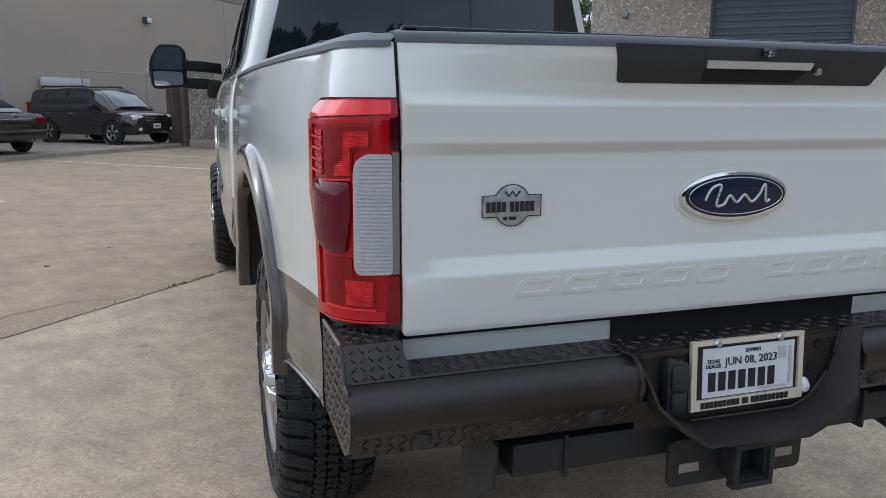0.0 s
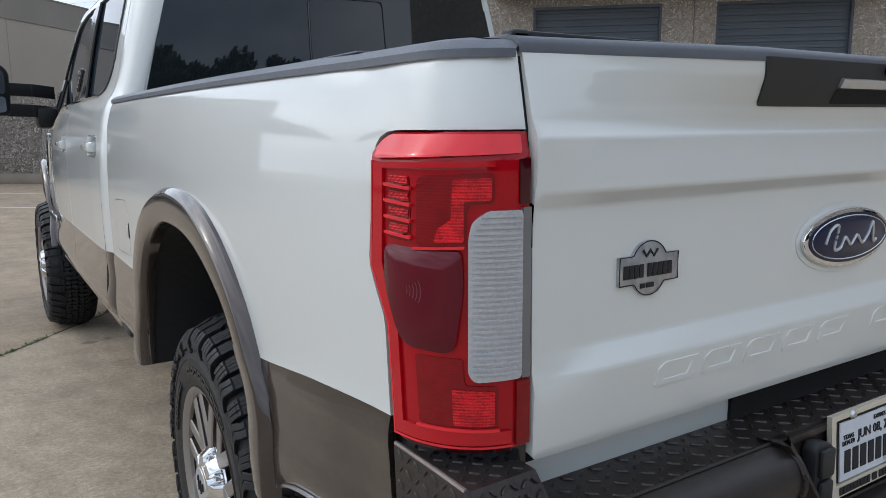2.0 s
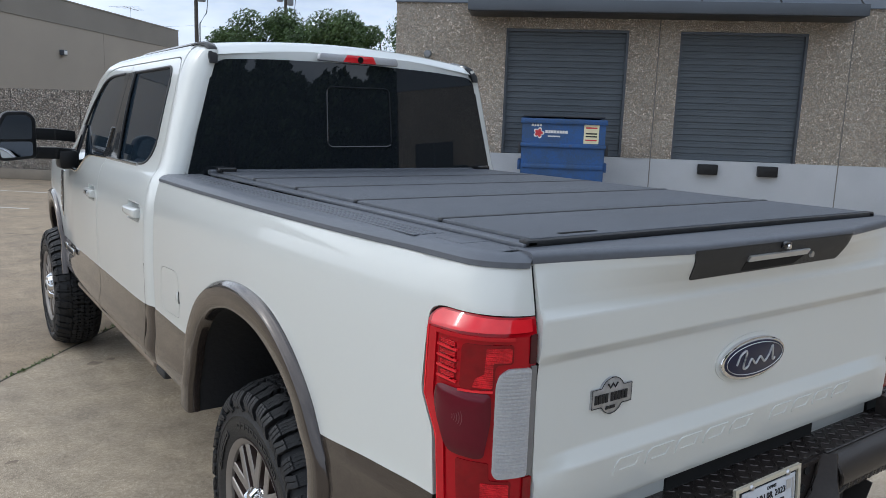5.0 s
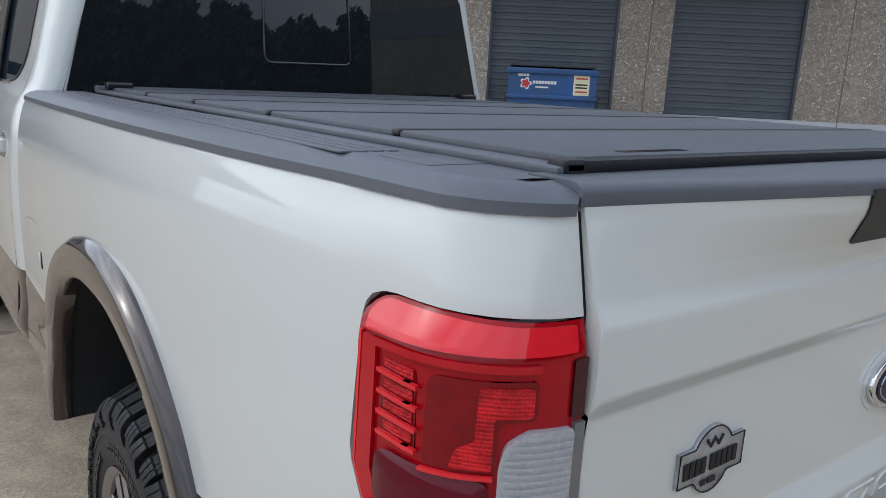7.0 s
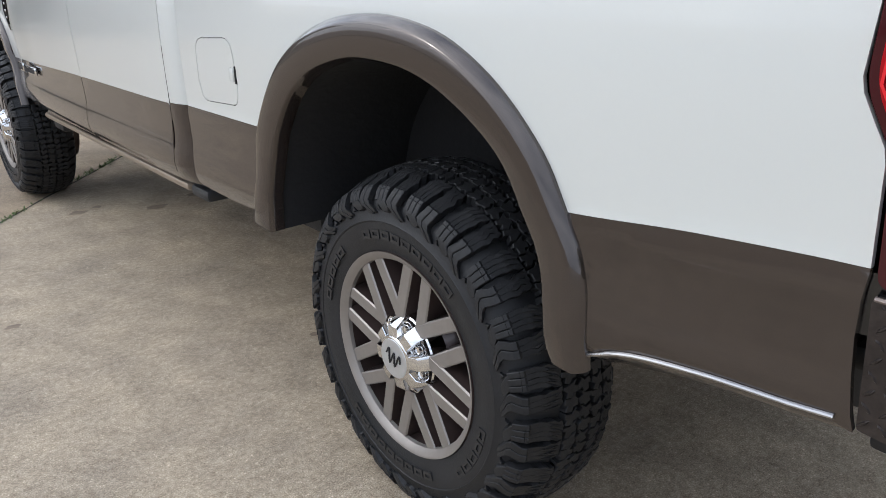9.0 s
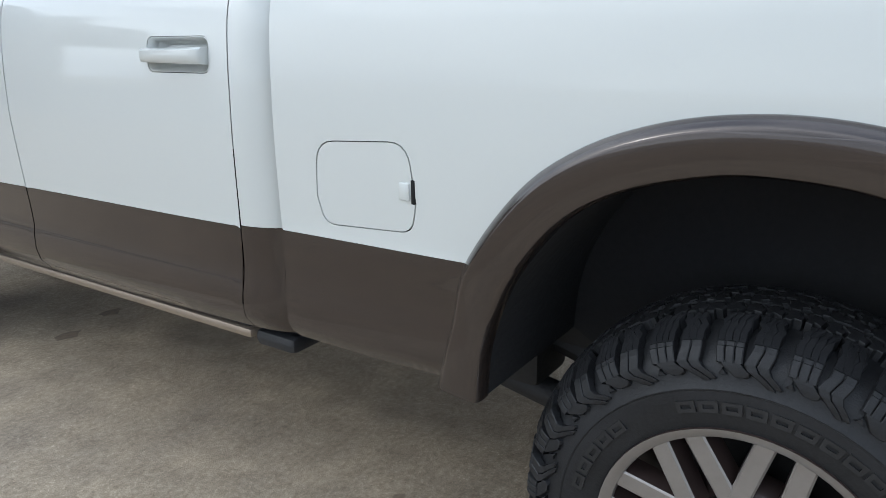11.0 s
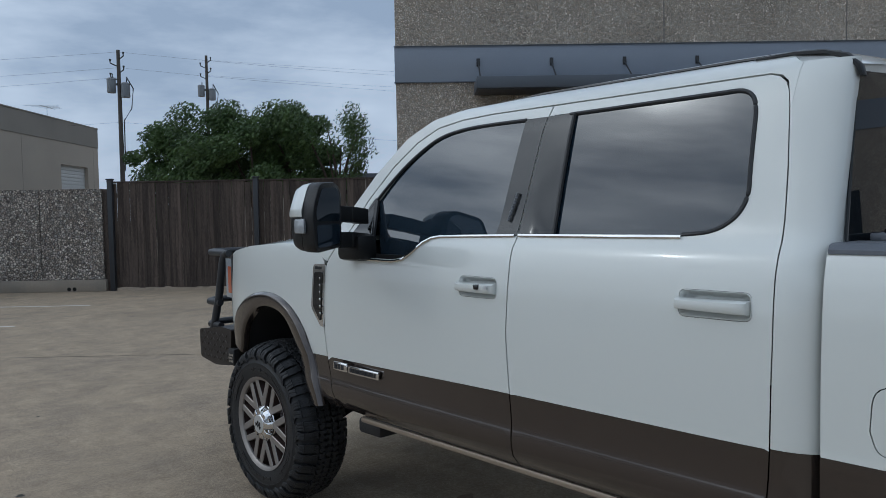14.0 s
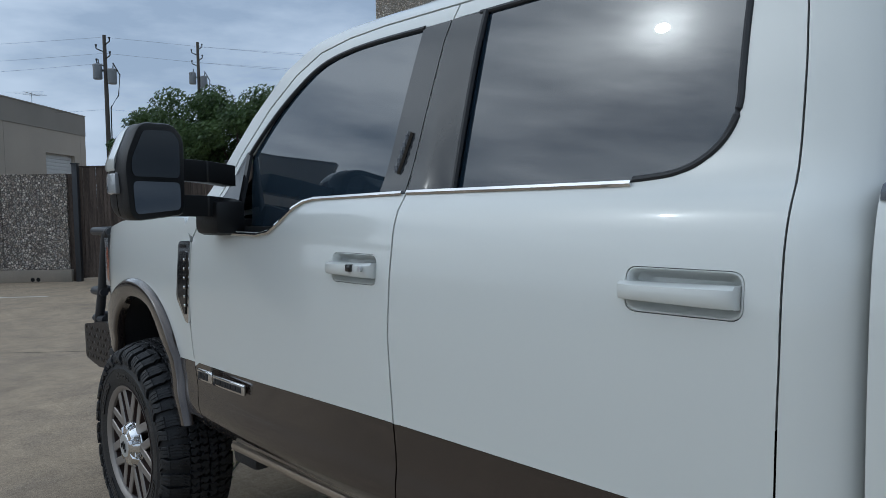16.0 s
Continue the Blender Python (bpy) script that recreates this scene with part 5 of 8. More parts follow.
def resample(pts, n):
    pts = [Vector(p) for p in spline_points(pts, 0.02)]
    d = [0.0]
    for a, b in zip(pts, pts[1:]):
        d.append(d[-1] + (b - a).length)
    out = []
    for i in range(n + 1):
        t = d[-1] * i / n
        k = min(max(int(np.searchsorted(d, t)) - 1, 0), len(pts) - 2)
        f = (t - d[k]) / max(d[k + 1] - d[k], 1e-9)
        out.append(pts[k].lerp(pts[k + 1], f))
    return out


def flare(outer, inner, surf, sx):
    """A wheel-arch moulding: a bowed band from the body out to a lip that turns in under the arch."""
    n = 56
    o, i = resample(outer, n), resample(inner, n)
    prof = [(0.0, -0.016), (0.0, -0.002), (0.02, 0.002), (0.15, 0.0165), (0.19, 0.0192), (0.24, 0.0202), (0.5, 0.0195), (0.82, 0.0170), (0.93, 0.0135), (0.98, 0.006), (1.0, -0.004), (0.998, -0.030)]
    b = bmesh.new()
    rows = []
    for p, q in zip(o, i):
        row = []
        for t, h in prof:
            c = p.lerp(q, t)
            x = surf(c.x, max(c.y, 0.75))[0] + ledge(c.x, max(c.y, 0.75)) - 0.008 - h
            row.append(b.verts.new((sx * -x if sx > 0 else x, BED_Y(c.x) if c.x < 2.3 else c.x, c.y)))
        rows.append(row)
    for a, c in zip(rows, rows[1:]):
        for k in range(len(prof) - 1):
            b.faces.new((a[k], a[k + 1], c[k + 1], c[k]))
    for row in (rows[0], rows[-1]):
        b.faces.new(row)
    bmesh.ops.recalc_face_normals(b, faces=b.faces[:])
    return b


def two_tone(u, v):
    return 1 if v < BROWN(u) else 0


def build_sides():
    for mirror in (False, True):
        sx = 1 if mirror else -1
        arch = spline_points(REAR_OUT, 0.03)
        out = [(-0.028, 1.518), (-0.028, 1.4145), (0.188, 1.4145), (0.204, 1.412), (0.217, 1.4045), (0.2235, 1.394), (0.2265, 1.380), (0.2325, 1.225), (0.229, 1.205), (0.206, 1.142), (0.203, 1.12), (0.1985, 0.978), (0.2005, 0.940), (0.2005, 0.885), (0.1965, 0.825), (0.190, 0.772), (0.185, 0.748), (0.196, 0.738), (0.25, 0.730), (0.356, 0.727), (0.45, 0.712), (0.53, 0.690), (0.58, 0.672)] + arch[::-1] + [(2.0, 0.678), (2.205, 0.68), (2.218, 0.72), (2.216, 1.518)]
        line = [(u, BROWN(u)) for u in np.linspace(0.18, 2.215, 60)]
        fold = [(u, float(BEAD(u)) - 0.004) for u in np.linspace(0.21, 0.575, 30)]
        fuel = rounded([(2.088, 1.172), (1.838, 1.186), (1.821, 1.06), (1.833, 0.998), (2.077, 0.986), (2.096, 1.05)], [0.05, 0.05, 0.0, 0.05, 0.05, 0.0])
        panel = skin("bed_side", out, bed_side, ["pearl", "brown"], truck, "pearl white bed side with brown lower band", holes=[] if mirror else [fuel], lines=[line, fold], choose=two_tone, flip=True, mirror=mirror, step=0.03)
        if not mirror:
            c = Vector((1.958, 1.085))
            lid = [tuple(c + (Vector(p) - c) * 0.976) for p in fuel]
            f = skin("fuel_door", lid, bed_side, "pearl", truck, "pearl white fuel filler door", flip=True, step=0.04, lip=0.01)
            part("latch", box(-0.9925, -0.975, 1.824, 1.834, 1.060, 1.110, 0.002), "void", f)
            part("finger_dish", box(-0.9955, -0.98, 1.836, 1.864, 1.066, 1.104, 0.005), "pearl", f)
        part("wheel_arch_flare", flare(REAR_OUT, REAR_IN, bed_side, sx), "brown", truck, "stone-brown wheel arch flare")
        part("wheel_arch_flare", flare(FRONT_OUT, FRONT_IN, cab_side, sx), "brown", truck, "stone-brown wheel arch flare")
        # inner backing that closes the gaps between the panels
        b = bmesh.new()
        for y0, y1, z0, z1, x in ((0.27, 2.2, 1.28, 1.47, 0.85), (2.30, 4.63, 0.68, 1.45, 0.93), (1.85, 2.205, 0.70, 1.3, 0.93), (0.2, 0.56, 0.80, 1.47, 0.82)):
            box(sx * x - 0.01, sx * x + 0.01, y0, y1, z0, z1, bm=b)
        part("inner_panel", b, "void", truck, smooth=False)
        # wheel houses
        for y, rim, surf in ((1.18, REAR_IN, bed_side), (5.20, FRONT_IN, cab_side)):
            b = bmesh.new()
            prev = None
            arc = [Vector(p) for p in resample(rim, 34)]
            for p in arc:
                c = p + (p - Vector((y, 0.70))).normalized() * 0.006
                x0 = -surf(c.x, max(c.y, 0.75))[0] - ledge(c.x, max(c.y, 0.75)) - 0.003
                q = [b.verts.new((sx * xx, c.x, c.y)) for xx in (x0, x0 - 0.09, 0.70, 0.535)]
                if prev:
                    for j in range(3):
                        b.faces.new((prev[j], prev[j + 1], q[j + 1], q[j]))
                prev = q
            c = b.verts.new((sx * 0.535, y, 0.36))
            ins = [v for v in b.verts if abs(abs(v.co.x) - 0.535) < 1e-6 and v is not c]
            for p, q in zip(ins, ins[1:]):
                b.faces.new((p, q, c))
            part("wheelhouse", b, "liner", truck, "black wheelhouse liner")
        # bright bead under the rear quarter
        bead = [(u, float(BEAD(u))) for u in np.linspace(0.203, 0.586, 18)]
        part("bottom_bead", tube([(-sx * (bed_side(u, z)[0] - 0.001), BED_Y(u), z) for u, z in bead], 0.0042, 8), "satin", truck)
        # corner post under the lamp
        part("lamp_filler", slab([(sx * x, y) for x, y in ((0.78, 0.016), (0.83, 0.03), (0.872, 0.075), (0.890, 0.12), (0.898, 0.188), (0.78, 0.2))], 0.09, axis="z", at=0.885), "gloss_black", truck)
        # rail cap along the top of the bed side
        b = bmesh.new()
        rows = []
        for u in [-0.03, -0.01, 0.02, 0.05, 0.09, 0.14, 0.2, 0.3] + list(np.linspace(0.45, 2.215, 14)):
            x, y, _ = bed_side(u, 1.517)
            x = -x
            inn = (sx * max(0.70, x - 0.17), max(y, 0.035))
            rows.append([b.verts.new(p) for p in ((sx * (x + 0.008), y - (0.006 if u < 0.05 else 0.002), 1.509), (sx * (x + 0.007), y - (0.006 if u < 0.05 else 0.002), 1.521), (sx * (x - 0.010), y + (0.008 if u < 0.06 else 0), 1.533), (sx * (x - 0.03), y + (0.03 if u < 0.06 else 0), 1.538), (*inn, 1.538), (*inn, 1.49))])
        for p, q in zip(rows, rows[1:]):
            for k in range(5):
                b.faces.new((p[k], p[k + 1], q[k + 1], q[k]))
        b.faces.new(rows[-1])
        bmesh.ops.recalc_face_normals(b, faces=b.faces[:])
        cap = part("bed_rail_cap", b, "rail_plastic", truck, "grey-black plastic bed rail cap")
        for k in range(4):
            part("rail_rib", box(sx * (0.798 + 0.0225 * k) - 0.0085, sx * (0.798 + 0.0225 * k) + 0.0085, 0.34, 2.19, 1.5365, 1.5402, 0.0018), "rail_plastic", cap)
        part("stake_cover", box(sx * 0.80 - 0.045, sx * 0.80 + 0.045, 0.20, 0.30, 1.5365, 1.5392, 0.001), "rail_plastic", cap)


def door(name, outline, hole, label, mirror):
    ys = [p[0] for p in outline]
    line = [(u, BROWN(u)) for u in np.linspace(min(ys) + 0.02, max(ys) - 0.005, 30)]
    line = [p for p in line if inside(np.array([p[0]]), np.array([p[1]]), outline)[0]]
    return skin(name, outline, cab_side, ["pearl", "brown"], truck, label, holes=hole, lines=[line], choose=two_tone, flip=True, mirror=mirror, step=0.04)


SEAM = [(3.277, 2.045), (3.302, 1.95), (3.345, 1.60), (3.348, 1.50), (3.345, 1.41), (3.355, 1.17), (3.342, 0.94), (3.322, 0.665)]


def build_cab():
    g = 0.003
    rear = [(x - g, z) for x, z in SEAM] + [(2.95, 0.664), (2.367, 0.672), (2.354, 0.94), (2.347, 1.25), (2.346, 1.5), (2.356, 1.75), (2.371, 1.94), (2.377, 1.985), (2.389, 2.016), (2.409, 2.035), (2.44, 2.044)]
    rear_hole = [(3.263, 2.008), (2.535, 2.007), (2.506, 2.000), (2.484, 1.983), (2.473, 1.957), (2.468, 1.92), (2.463, 1.69), (2.470, 1.655), (2.483, 1.627), (2.503, 1.603), (2.535, 1.580), (2.575, 1.565), (2.66, 1.556), (3.335, 1.552)]
    front = [(3.322 + g, 0.665), (4.36, 0.662), (4.50, 0.668), (4.556, 0.75), (4.605, 0.90), (4.625, 1.05), (4.622, 1.32), (4.60, 1.40), (4.52, 1.50), (4.37, 1.70), (4.20, 1.86), (4.06, 1.96), (3.93, 2.018), (3.78, 2.040), (3.6, 2.047)] + [(x + g, z) for x, z in SEAM[:-1]]
    front_hole = [(3.316, 2.006), (3.60, 2.004), (3.76, 1.998), (3.90, 1.975), (4.02, 1.92), (4.16, 1.825), (4.32, 1.68), (4.44, 1.53), (4.47, 1.46), (4.40, 1.435), (4.06, 1.432), (3.99, 1.444), (3.935, 1.475), (3.875, 1.522), (3.835, 1.538), (3.78, 1.544), (3.37, 1.551)]
    for mirror in (False, True):
        sx = 1 if mirror else -1

        def face(y, z, off=0.0):
            p = cab_side(y, z)
            return (-sx * (p[0] + off), p[1], p[2])
        inset = lambda d: (lambda y, z: (cab_side(y, z)[0] - 0.008 + d, y, z))
        pane = lambda y, z: (glass_side(y, z)[0] + 0.023, y, z)
        sunk = lambda y, z: max(0.0, glass_side(y, z)[0] + 0.013 - cab_side(y, z)[0] + 0.003) * min(1.0, max(0.0, (3.285 - y) / 0.085))
        trim = lambda y, z: (cab_side(y, z)[0] - 0.003 + sunk(y, z), y, z)
        dish = lambda y0, y1, z0, z1: rounded([(y0, z0), (y1, z0), (y1, z1), (y0, z1)], 0.024)
        rd = door("rear_door", rear, [rear_hole, dish(2.405, 2.636, 1.306, 1.392)], "pearl white rear door with brown lower band", mirror)
        fd = door("front_door", front, [front_hole, dish(3.404, 3.613, 1.300, 1.384)], "pearl white front door with brown lower band", mirror)
        glass_r = [(3.24, 2.011), (2.458, 2.011), (2.452, 1.70), (2.452, 1.546), (3.27, 1.546)]
        skin("window_glass", glass_r, pane, "tint_side", rd, "dark tinted door window", flip=True, mirror=mirror, step=0.06, lip=0.004)
        skin("pillar_trim", [(3.286, 2.006), (3.165, 2.004), (3.192, 1.546), (3.3455, 1.546), (3.342, 1.60), (3.2985, 1.95)], trim, "trim_grey", rd, "gloss grey pillar trim", flip=True, mirror=mirror, step=0.03, lip=0.006)
        glass_f = [(3.34, 2.01), (3.60, 2.01), (3.76, 2.004), (3.90, 1.98), (4.03, 1.925), (4.165, 1.832), (4.30, 1.71), (4.235, 1.428), (4.06, 1.426), (3.99, 1.438), (3.93, 1.468), (3.87, 1.516), (3.83, 1.532), (3.40, 1.545)]
        skin("window_glass", glass_f, pane, "tint_front", fd, "dark tinted door window", flip=True, mirror=mirror, step=0.06, lip=0.004)
        skin("pillar_trim", [(3.2915, 2.005), (3.402, 2.003), (3.462, 1.545), (3.352, 1.545), (3.3485, 1.60), (3.3055, 1.95)], trim, "trim_grey", fd, "gloss grey pillar trim", flip=True, mirror=mirror, step=0.06, lip=0.006)
        skin("mirror_sail", [(4.305, 1.715), (4.34, 1.68), (4.455, 1.53), (4.485, 1.455), (4.41, 1.428), (4.225, 1.426)], inset(0.002), "gloss_black", fd, flip=True, mirror=mirror, step=0.06, lip=0.01)
        # rubber and bright mouldings
        seal = lambda pts, r, d, off: tube([face(y, z, off) for y, z in spline_points(pts, 0.03)], r, 6)
        part("window_seal", tube([face(y, z, 0.001) for y, z in spline_points([(3.185, 2.003), (2.70, 2.006), (2.575, 2.0068)] + rear_hole[1:6] + [(2.4672, 1.88), (2.4660, 1.80), (2.4640, 1.73)] + rear_hole[6:12] + [(2.62, 1.559), (2.66, 1.556)], 0.012)], 0.0075, 8), "plastic", rd)
        part("glass_run", tube([(-sx * trim(y, z)[0], y, z) for y, z in ((3.162, 2.005), (3.1685, 1.90), (3.1735, 1.80), (3.181, 1.68), (3.190, 1.552))], 0.008, 6), "plastic", rd)
        part("window_seal", tube([face(y, z, 0.001) for y, z in spline_points([(3.40, 2.003)] + front_hole[1:8], 0.04)], 0.0075, 8), "plastic", fd)
        part("division_bar", tube([face(*p, 0.004) for p in ((4.30, 1.71), (4.235, 1.43))], 0.012, 6), "gloss_black", fd)
        part("belt_moulding", tube([face(y, z, -0.004) for y, z in ((2.66, 1.549), (2.9, 1.548), (3.34, 1.547))], 0.007, 6), "chrome", rd, "chrome belt moulding")
        part("belt_moulding", tube([face(y, z, -0.004) for y, z in ((3.36, 1.546), (3.78, 1.538), (3.835, 1.53), (3.875, 1.512), (3.935, 1.465), (3.99, 1.434), (4.06, 1.424), (4.38, 1.426))], 0.007, 6), "chrome", fd, "chrome belt moulding")
        # door handles
        for d, y0, y1, z0, z1 in ((rd, 2.405, 2.636, 1.306, 1.392), (fd, 3.404, 3.613, 1.300, 1.384)):
            c, zc = (y0 + y1) / 2, (z0 + z1) / 2
            def loc(y, z, off):
                return (-sx * (cab_side(c, zc)[0] + off), y, z)
            b = bmesh.new()
            ring = dish(y0 + 0.0014, y1 - 0.0014, z0 + 0.0014, z1 - 0.0014)
            rings = []
            for ky, kz, dep in ((1.0, 1.0, 0.010), (1.0, 1.0, 0.0015), (0.985, 0.965, 0.0), (0.955, 0.90, 0.003), (0.90, 0.78, 0.024), (0.74, 0.50, 0.036)):
                rings.append([b.verts.new((-sx * (cab_side(c + (yy - c) * ky, zc + (zz - zc) * kz)[0] + dep), c + (yy - c) * ky, zc + (zz - zc) * kz)) for yy, zz in ring])
            for p, q in zip(rings, rings[1:]):
                for k in range(len(ring)):
                    b.faces.new((p[k], p[(k + 1) % len(ring)], q[(k + 1) % len(ring)], q[k]))
            b.faces.new(rings[-1])
            bmesh.ops.recalc_face_normals(b, faces=b.faces[:])
            b.normal_update()
            if sum(f.normal.x for f in b.faces if f.calc_area() > 1e-4) * sx < 0:
                bmesh.ops.reverse_faces(b, faces=b.faces[:])
            esc = part("handle_dish", b, "pearl", d, "recessed handle dish")
            b = bmesh.new()
            rows = []
            w = y1 - y0
            sec = [(1.0, -0.2), (1.0, 0.45), (0.72, 0.95), (0.2, 1.0), (-0.55, 1.0), (-0.92, 0.8), (-1.0, 0.35), (-1.0, -0.2)]
            for t, lift in ((0.015, 0.004), (0.03, 0.016), (0.07, 0.023), (0.2, 0.026), (0.5, 0.027), (0.8, 0.025), (0.92, 0.021), (0.955, 0.014), (0.968, 0.002)):
                y = y1 - w * t + (0.012 if t < 0.04 else 0.0)
                hgt = 0.0165 + 0.004 * t
                rows.append([b.verts.new(loc(y, zc - 0.002 + hgt * u, -lift * max(v, 0.0) - 0.004 + (0.016 if v < 0 else 0))) for u, v in sec])
            for p, q in zip(rows, rows[1:]):
                for k in range(8):
                    b.faces.new((p[k], p[(k + 1) % 8], q[(k + 1) % 8], q[k]))
            b.faces.new(rows[0])
            b.faces.new(rows[-1][::-1])
            bmesh.ops.recalc_face_normals(b, faces=b.faces[:])
            part("pull", b, "pearl", esc)
            if d is fd:
                part("lock", revolve([(0.0, -0.003), (0.0075, -0.003), (0.008, 0.003)], 14, "x"), "badge_grey", esc).location = loc(y0 + 0.028, zc + 0.004, -0.036)
                part("sensor", box(*sorted((loc(0, 0, -0.0385)[0], loc(0, 0, -0.02)[0])), y0 + 0.07, y0 + 0.092, zc - 0.006, zc + 0.014, 0.003), "gloss_black", esc)
        if not mirror:
            k0 = [(trim(y, z)[0] - 0.001, y, z) for y, z in ((3.405, 1.60), (3.375, 1.71))]
            kp = part("keypad", tube(k0, 0.011, 8), "gloss_black", fd)
            for i in range(5):
                p = Vector(k0[0]).lerp(Vector(k0[1]), 0.12 + 0.19 * i)
                part("key", box(p.x - 0.012, p.x - 0.009, p.y - 0.005, p.y + 0.005, p.z - 0.006, p.z + 0.006), "rail_plastic", kp)
            # engine badge: a plain chrome tablet with bars
            bd = part("door_badge", box(-1.006, -0.994, 4.15, 4.385, 0.868, 0.906, 0.004), "chrome", fd, "chrome engine badge")
            bars(bd, "badge_bar", 0, [0.0145] * 11, 0.876, 0.021, lambda u, v, w: (-1.0063 - w, 4.372 - u, v), "ink", 0.0045)
            part("badge_mark", box(-1.005, -0.993, 4.40, 4.515, 0.868, 0.912, 0.008), "chrome", bd)
            bars(bd, "badge_bar", 0, [0.02, 0.02, 0.02], 0.877, 0.026, lambda u, v, w: (-1.0053 - w, 4.50 - u, v), "ink", 0.008)
        # pillars and roof rail outside the doors
        rail = [(2.352, 2.07), (2.40, 2.108), (2.6, 2.113), (3.4, 2.113), (3.80, 2.098), (3.98, 2.065), (4.14, 1.99), (4.33, 1.84), (4.50, 1.67), (4.66, 1.505), (4.70, 1.44), (4.62, 1.408), (4.605, 1.405), (4.526, 1.505), (4.375, 1.705), (4.205, 1.866), (4.063, 1.966), (3.932, 2.024), (3.78, 2.046), (3.6, 2.053), (3.277, 2.051), (2.44, 2.05), (2.404, 2.040), (2.383, 2.020), (2.370, 1.988), (2.364, 1.94)]
        skin("roof_rail", rail, cab_side, "pearl", truck, flip=True, mirror=mirror, step=0.03, lip=0.02)
        part("roof_ditch_strip", tube([(sx * x, y, z) for x, y, z in ((0.675, 4.02, 2.048), (0.685, 3.8, 2.096), (0.688, 3.4, 2.117), (0.688, 2.6, 2.118), (0.688, 2.38, 2.112), (0.69, 2.28, 2.092), (0.70, 2.225, 2.045))], [0.009, 0.009, 0.009, 0.010, 0.012, 0.014, 0.012], 8), "gloss_black", truck)
        rows = [(2.52, 2.116, 0.014, 0.005), (2.40, 2.116, 0.018, 0.008), (2.31, 2.106, 0.021, 0.010), (2.25, 2.085, 0.022, 0.011), (2.215, 2.050, 0.021, 0.010), (2.205, 2.020, 0.018, 0.007)]
        cb = bmesh.new()
        ring = []
        for yy, zz, hw, hh in rows:
            up = Vector((0, 0.25, 1)) if yy > 2.3 else Vector((0, -0.6, 0.8)) if yy > 2.24 else Vector((0, -1, 0.25))
            up.normalize()
            c = Vector((sx * (0.702 if zz > 2.06 else 0.712), yy, zz - 0.004))
            ring.append([cb.verts.new(c + Vector((u * hw, 0, 0)) + up * v * hh) for u, v in ((-1, -0.6), (-0.9, 0.5), (-0.5, 1), (0.5, 1), (0.9, 0.5), (1, -0.6))])
        for p, q in zip(ring, ring[1:]):
            for k in range(5):
                cb.faces.new((p[k], p[k + 1], q[k + 1], q[k]))
        cb.faces.new(ring[0])
        cb.faces.new(ring[-1])
        bmesh.ops.recalc_face_normals(cb, faces=cb.faces[:])
        part("roof_ditch_cap", cb, "trim_black", truck, "black plastic roof ditch end cap")
        xo = lambda yy, zz: -cab_side(yy, zz)[0]
        rc = poly([(sx * 0.69, 2.222, 2.056), (sx * 0.69, 2.30, 2.100), (sx * 0.69, 2.44, 2.114), (sx * xo(2.42, 2.110), 2.42, 2.110), (sx * xo(2.40, 2.108), 2.40, 2.107), (sx * xo(2.352, 2.072), 2.355, 2.072), (sx * 0.746, 2.27, 2.074), (sx * 0.687, 2.217, 2.073)], [(2, 3, 4), (2, 4, 1), (4, 5, 1), (5, 6, 1), (6, 0, 1), (6, 7, 0)])
        part("roof_corner", rc, "pearl", truck)
        # rear cab corner, wrapping to the back glass
        for name, z0, z1, mat in (("cab_corner", 0.948, 2.075, "pearl"), ("cab_corner_lower", 0.672, 0.9482, "brown")):
            def corner(t, u, z0=z0, z1=z1):
                z = z0 + (z1 - z0) * u
                xs = -cab_side(2.345, z)[0]
                xe = 0.845 - 0.145 * max(z - 1.53, -0.1) / 0.5 if z > 1.45 else 0.90
                a = t * math.pi / 2
                drop = max(0.0, z - 2.02) * 0.5
                y0 = float(np.interp(z, [0.672, 0.94, 1.25, 1.5, 1.75, 1.95, 2.03], [2.363, 2.350, 2.343, 2.342, 2.352, 2.369, 2.384]))
                return (sx * (xe + (xs - xe) * math.cos(a) ** 0.8), y0 - (y0 - 2.217) * math.sin(a) ** 1.1, z)
            b = grid_skin(corner, 10, 40 if z1 > 1 else 8)
            for f in b.faces:
                f.normal_update()
                c = f.calc_center_median()
                if f.normal.x * sx - f.normal.y < 0:
                    f.normal_flip()
            part(name, b, mat, truck)
        # front fender
        fo = spline_points(FRONT_OUT, 0.03)
        fen = [(4.63, 1.40), (4.631, 1.05), (4.611, 0.90), (4.562, 0.75), (4.506, 0.662)] + fo + [(5.80, 0.86), (5.835, 1.12), (5.80, 1.15), (5.785, 1.30), (5.80, 1.40), (5.72, 1.425), (5.46, 1.462), (5.07, 1.488), (4.72, 1.478)]
        fl = [(u, BROWN(u)) for u in np.linspace(4.612, 4.75, 8)]
        fen_p = skin("front_fender", fen, cab_side, ["pearl", "brown"], truck, "pearl white front fender", lines=[fl], choose=lambda u, v: 1 if v < BROWN(u) and u < 4.8 else 0, flip=True, mirror=mirror, step=0.04)
        vent = rounded([(4.72, 1.385), (4.605, 1.392), (4.628, 1.066), (4.655, 1.07), (4.738, 1.16)], 0.02)
        v1 = slab(vent, 0.012, axis="x", at=0)
        for v in v1.verts:
            v.co.x = face(v.co.y, min(v.co.z, 1.40), 0.004 - v.co.x)[0]
        bmesh.ops.recalc_face_normals(v1, faces=v1.faces[:])
        vt = part("fender_vent", v1, "chrome", fen_p, "chrome fender vent")
        v2 = slab(rounded([(4.705, 1.345), (4.632, 1.350), (4.648, 1.10), (4.66, 1.10), (4.718, 1.175)], 0.015), 0.004, axis="x", at=0)
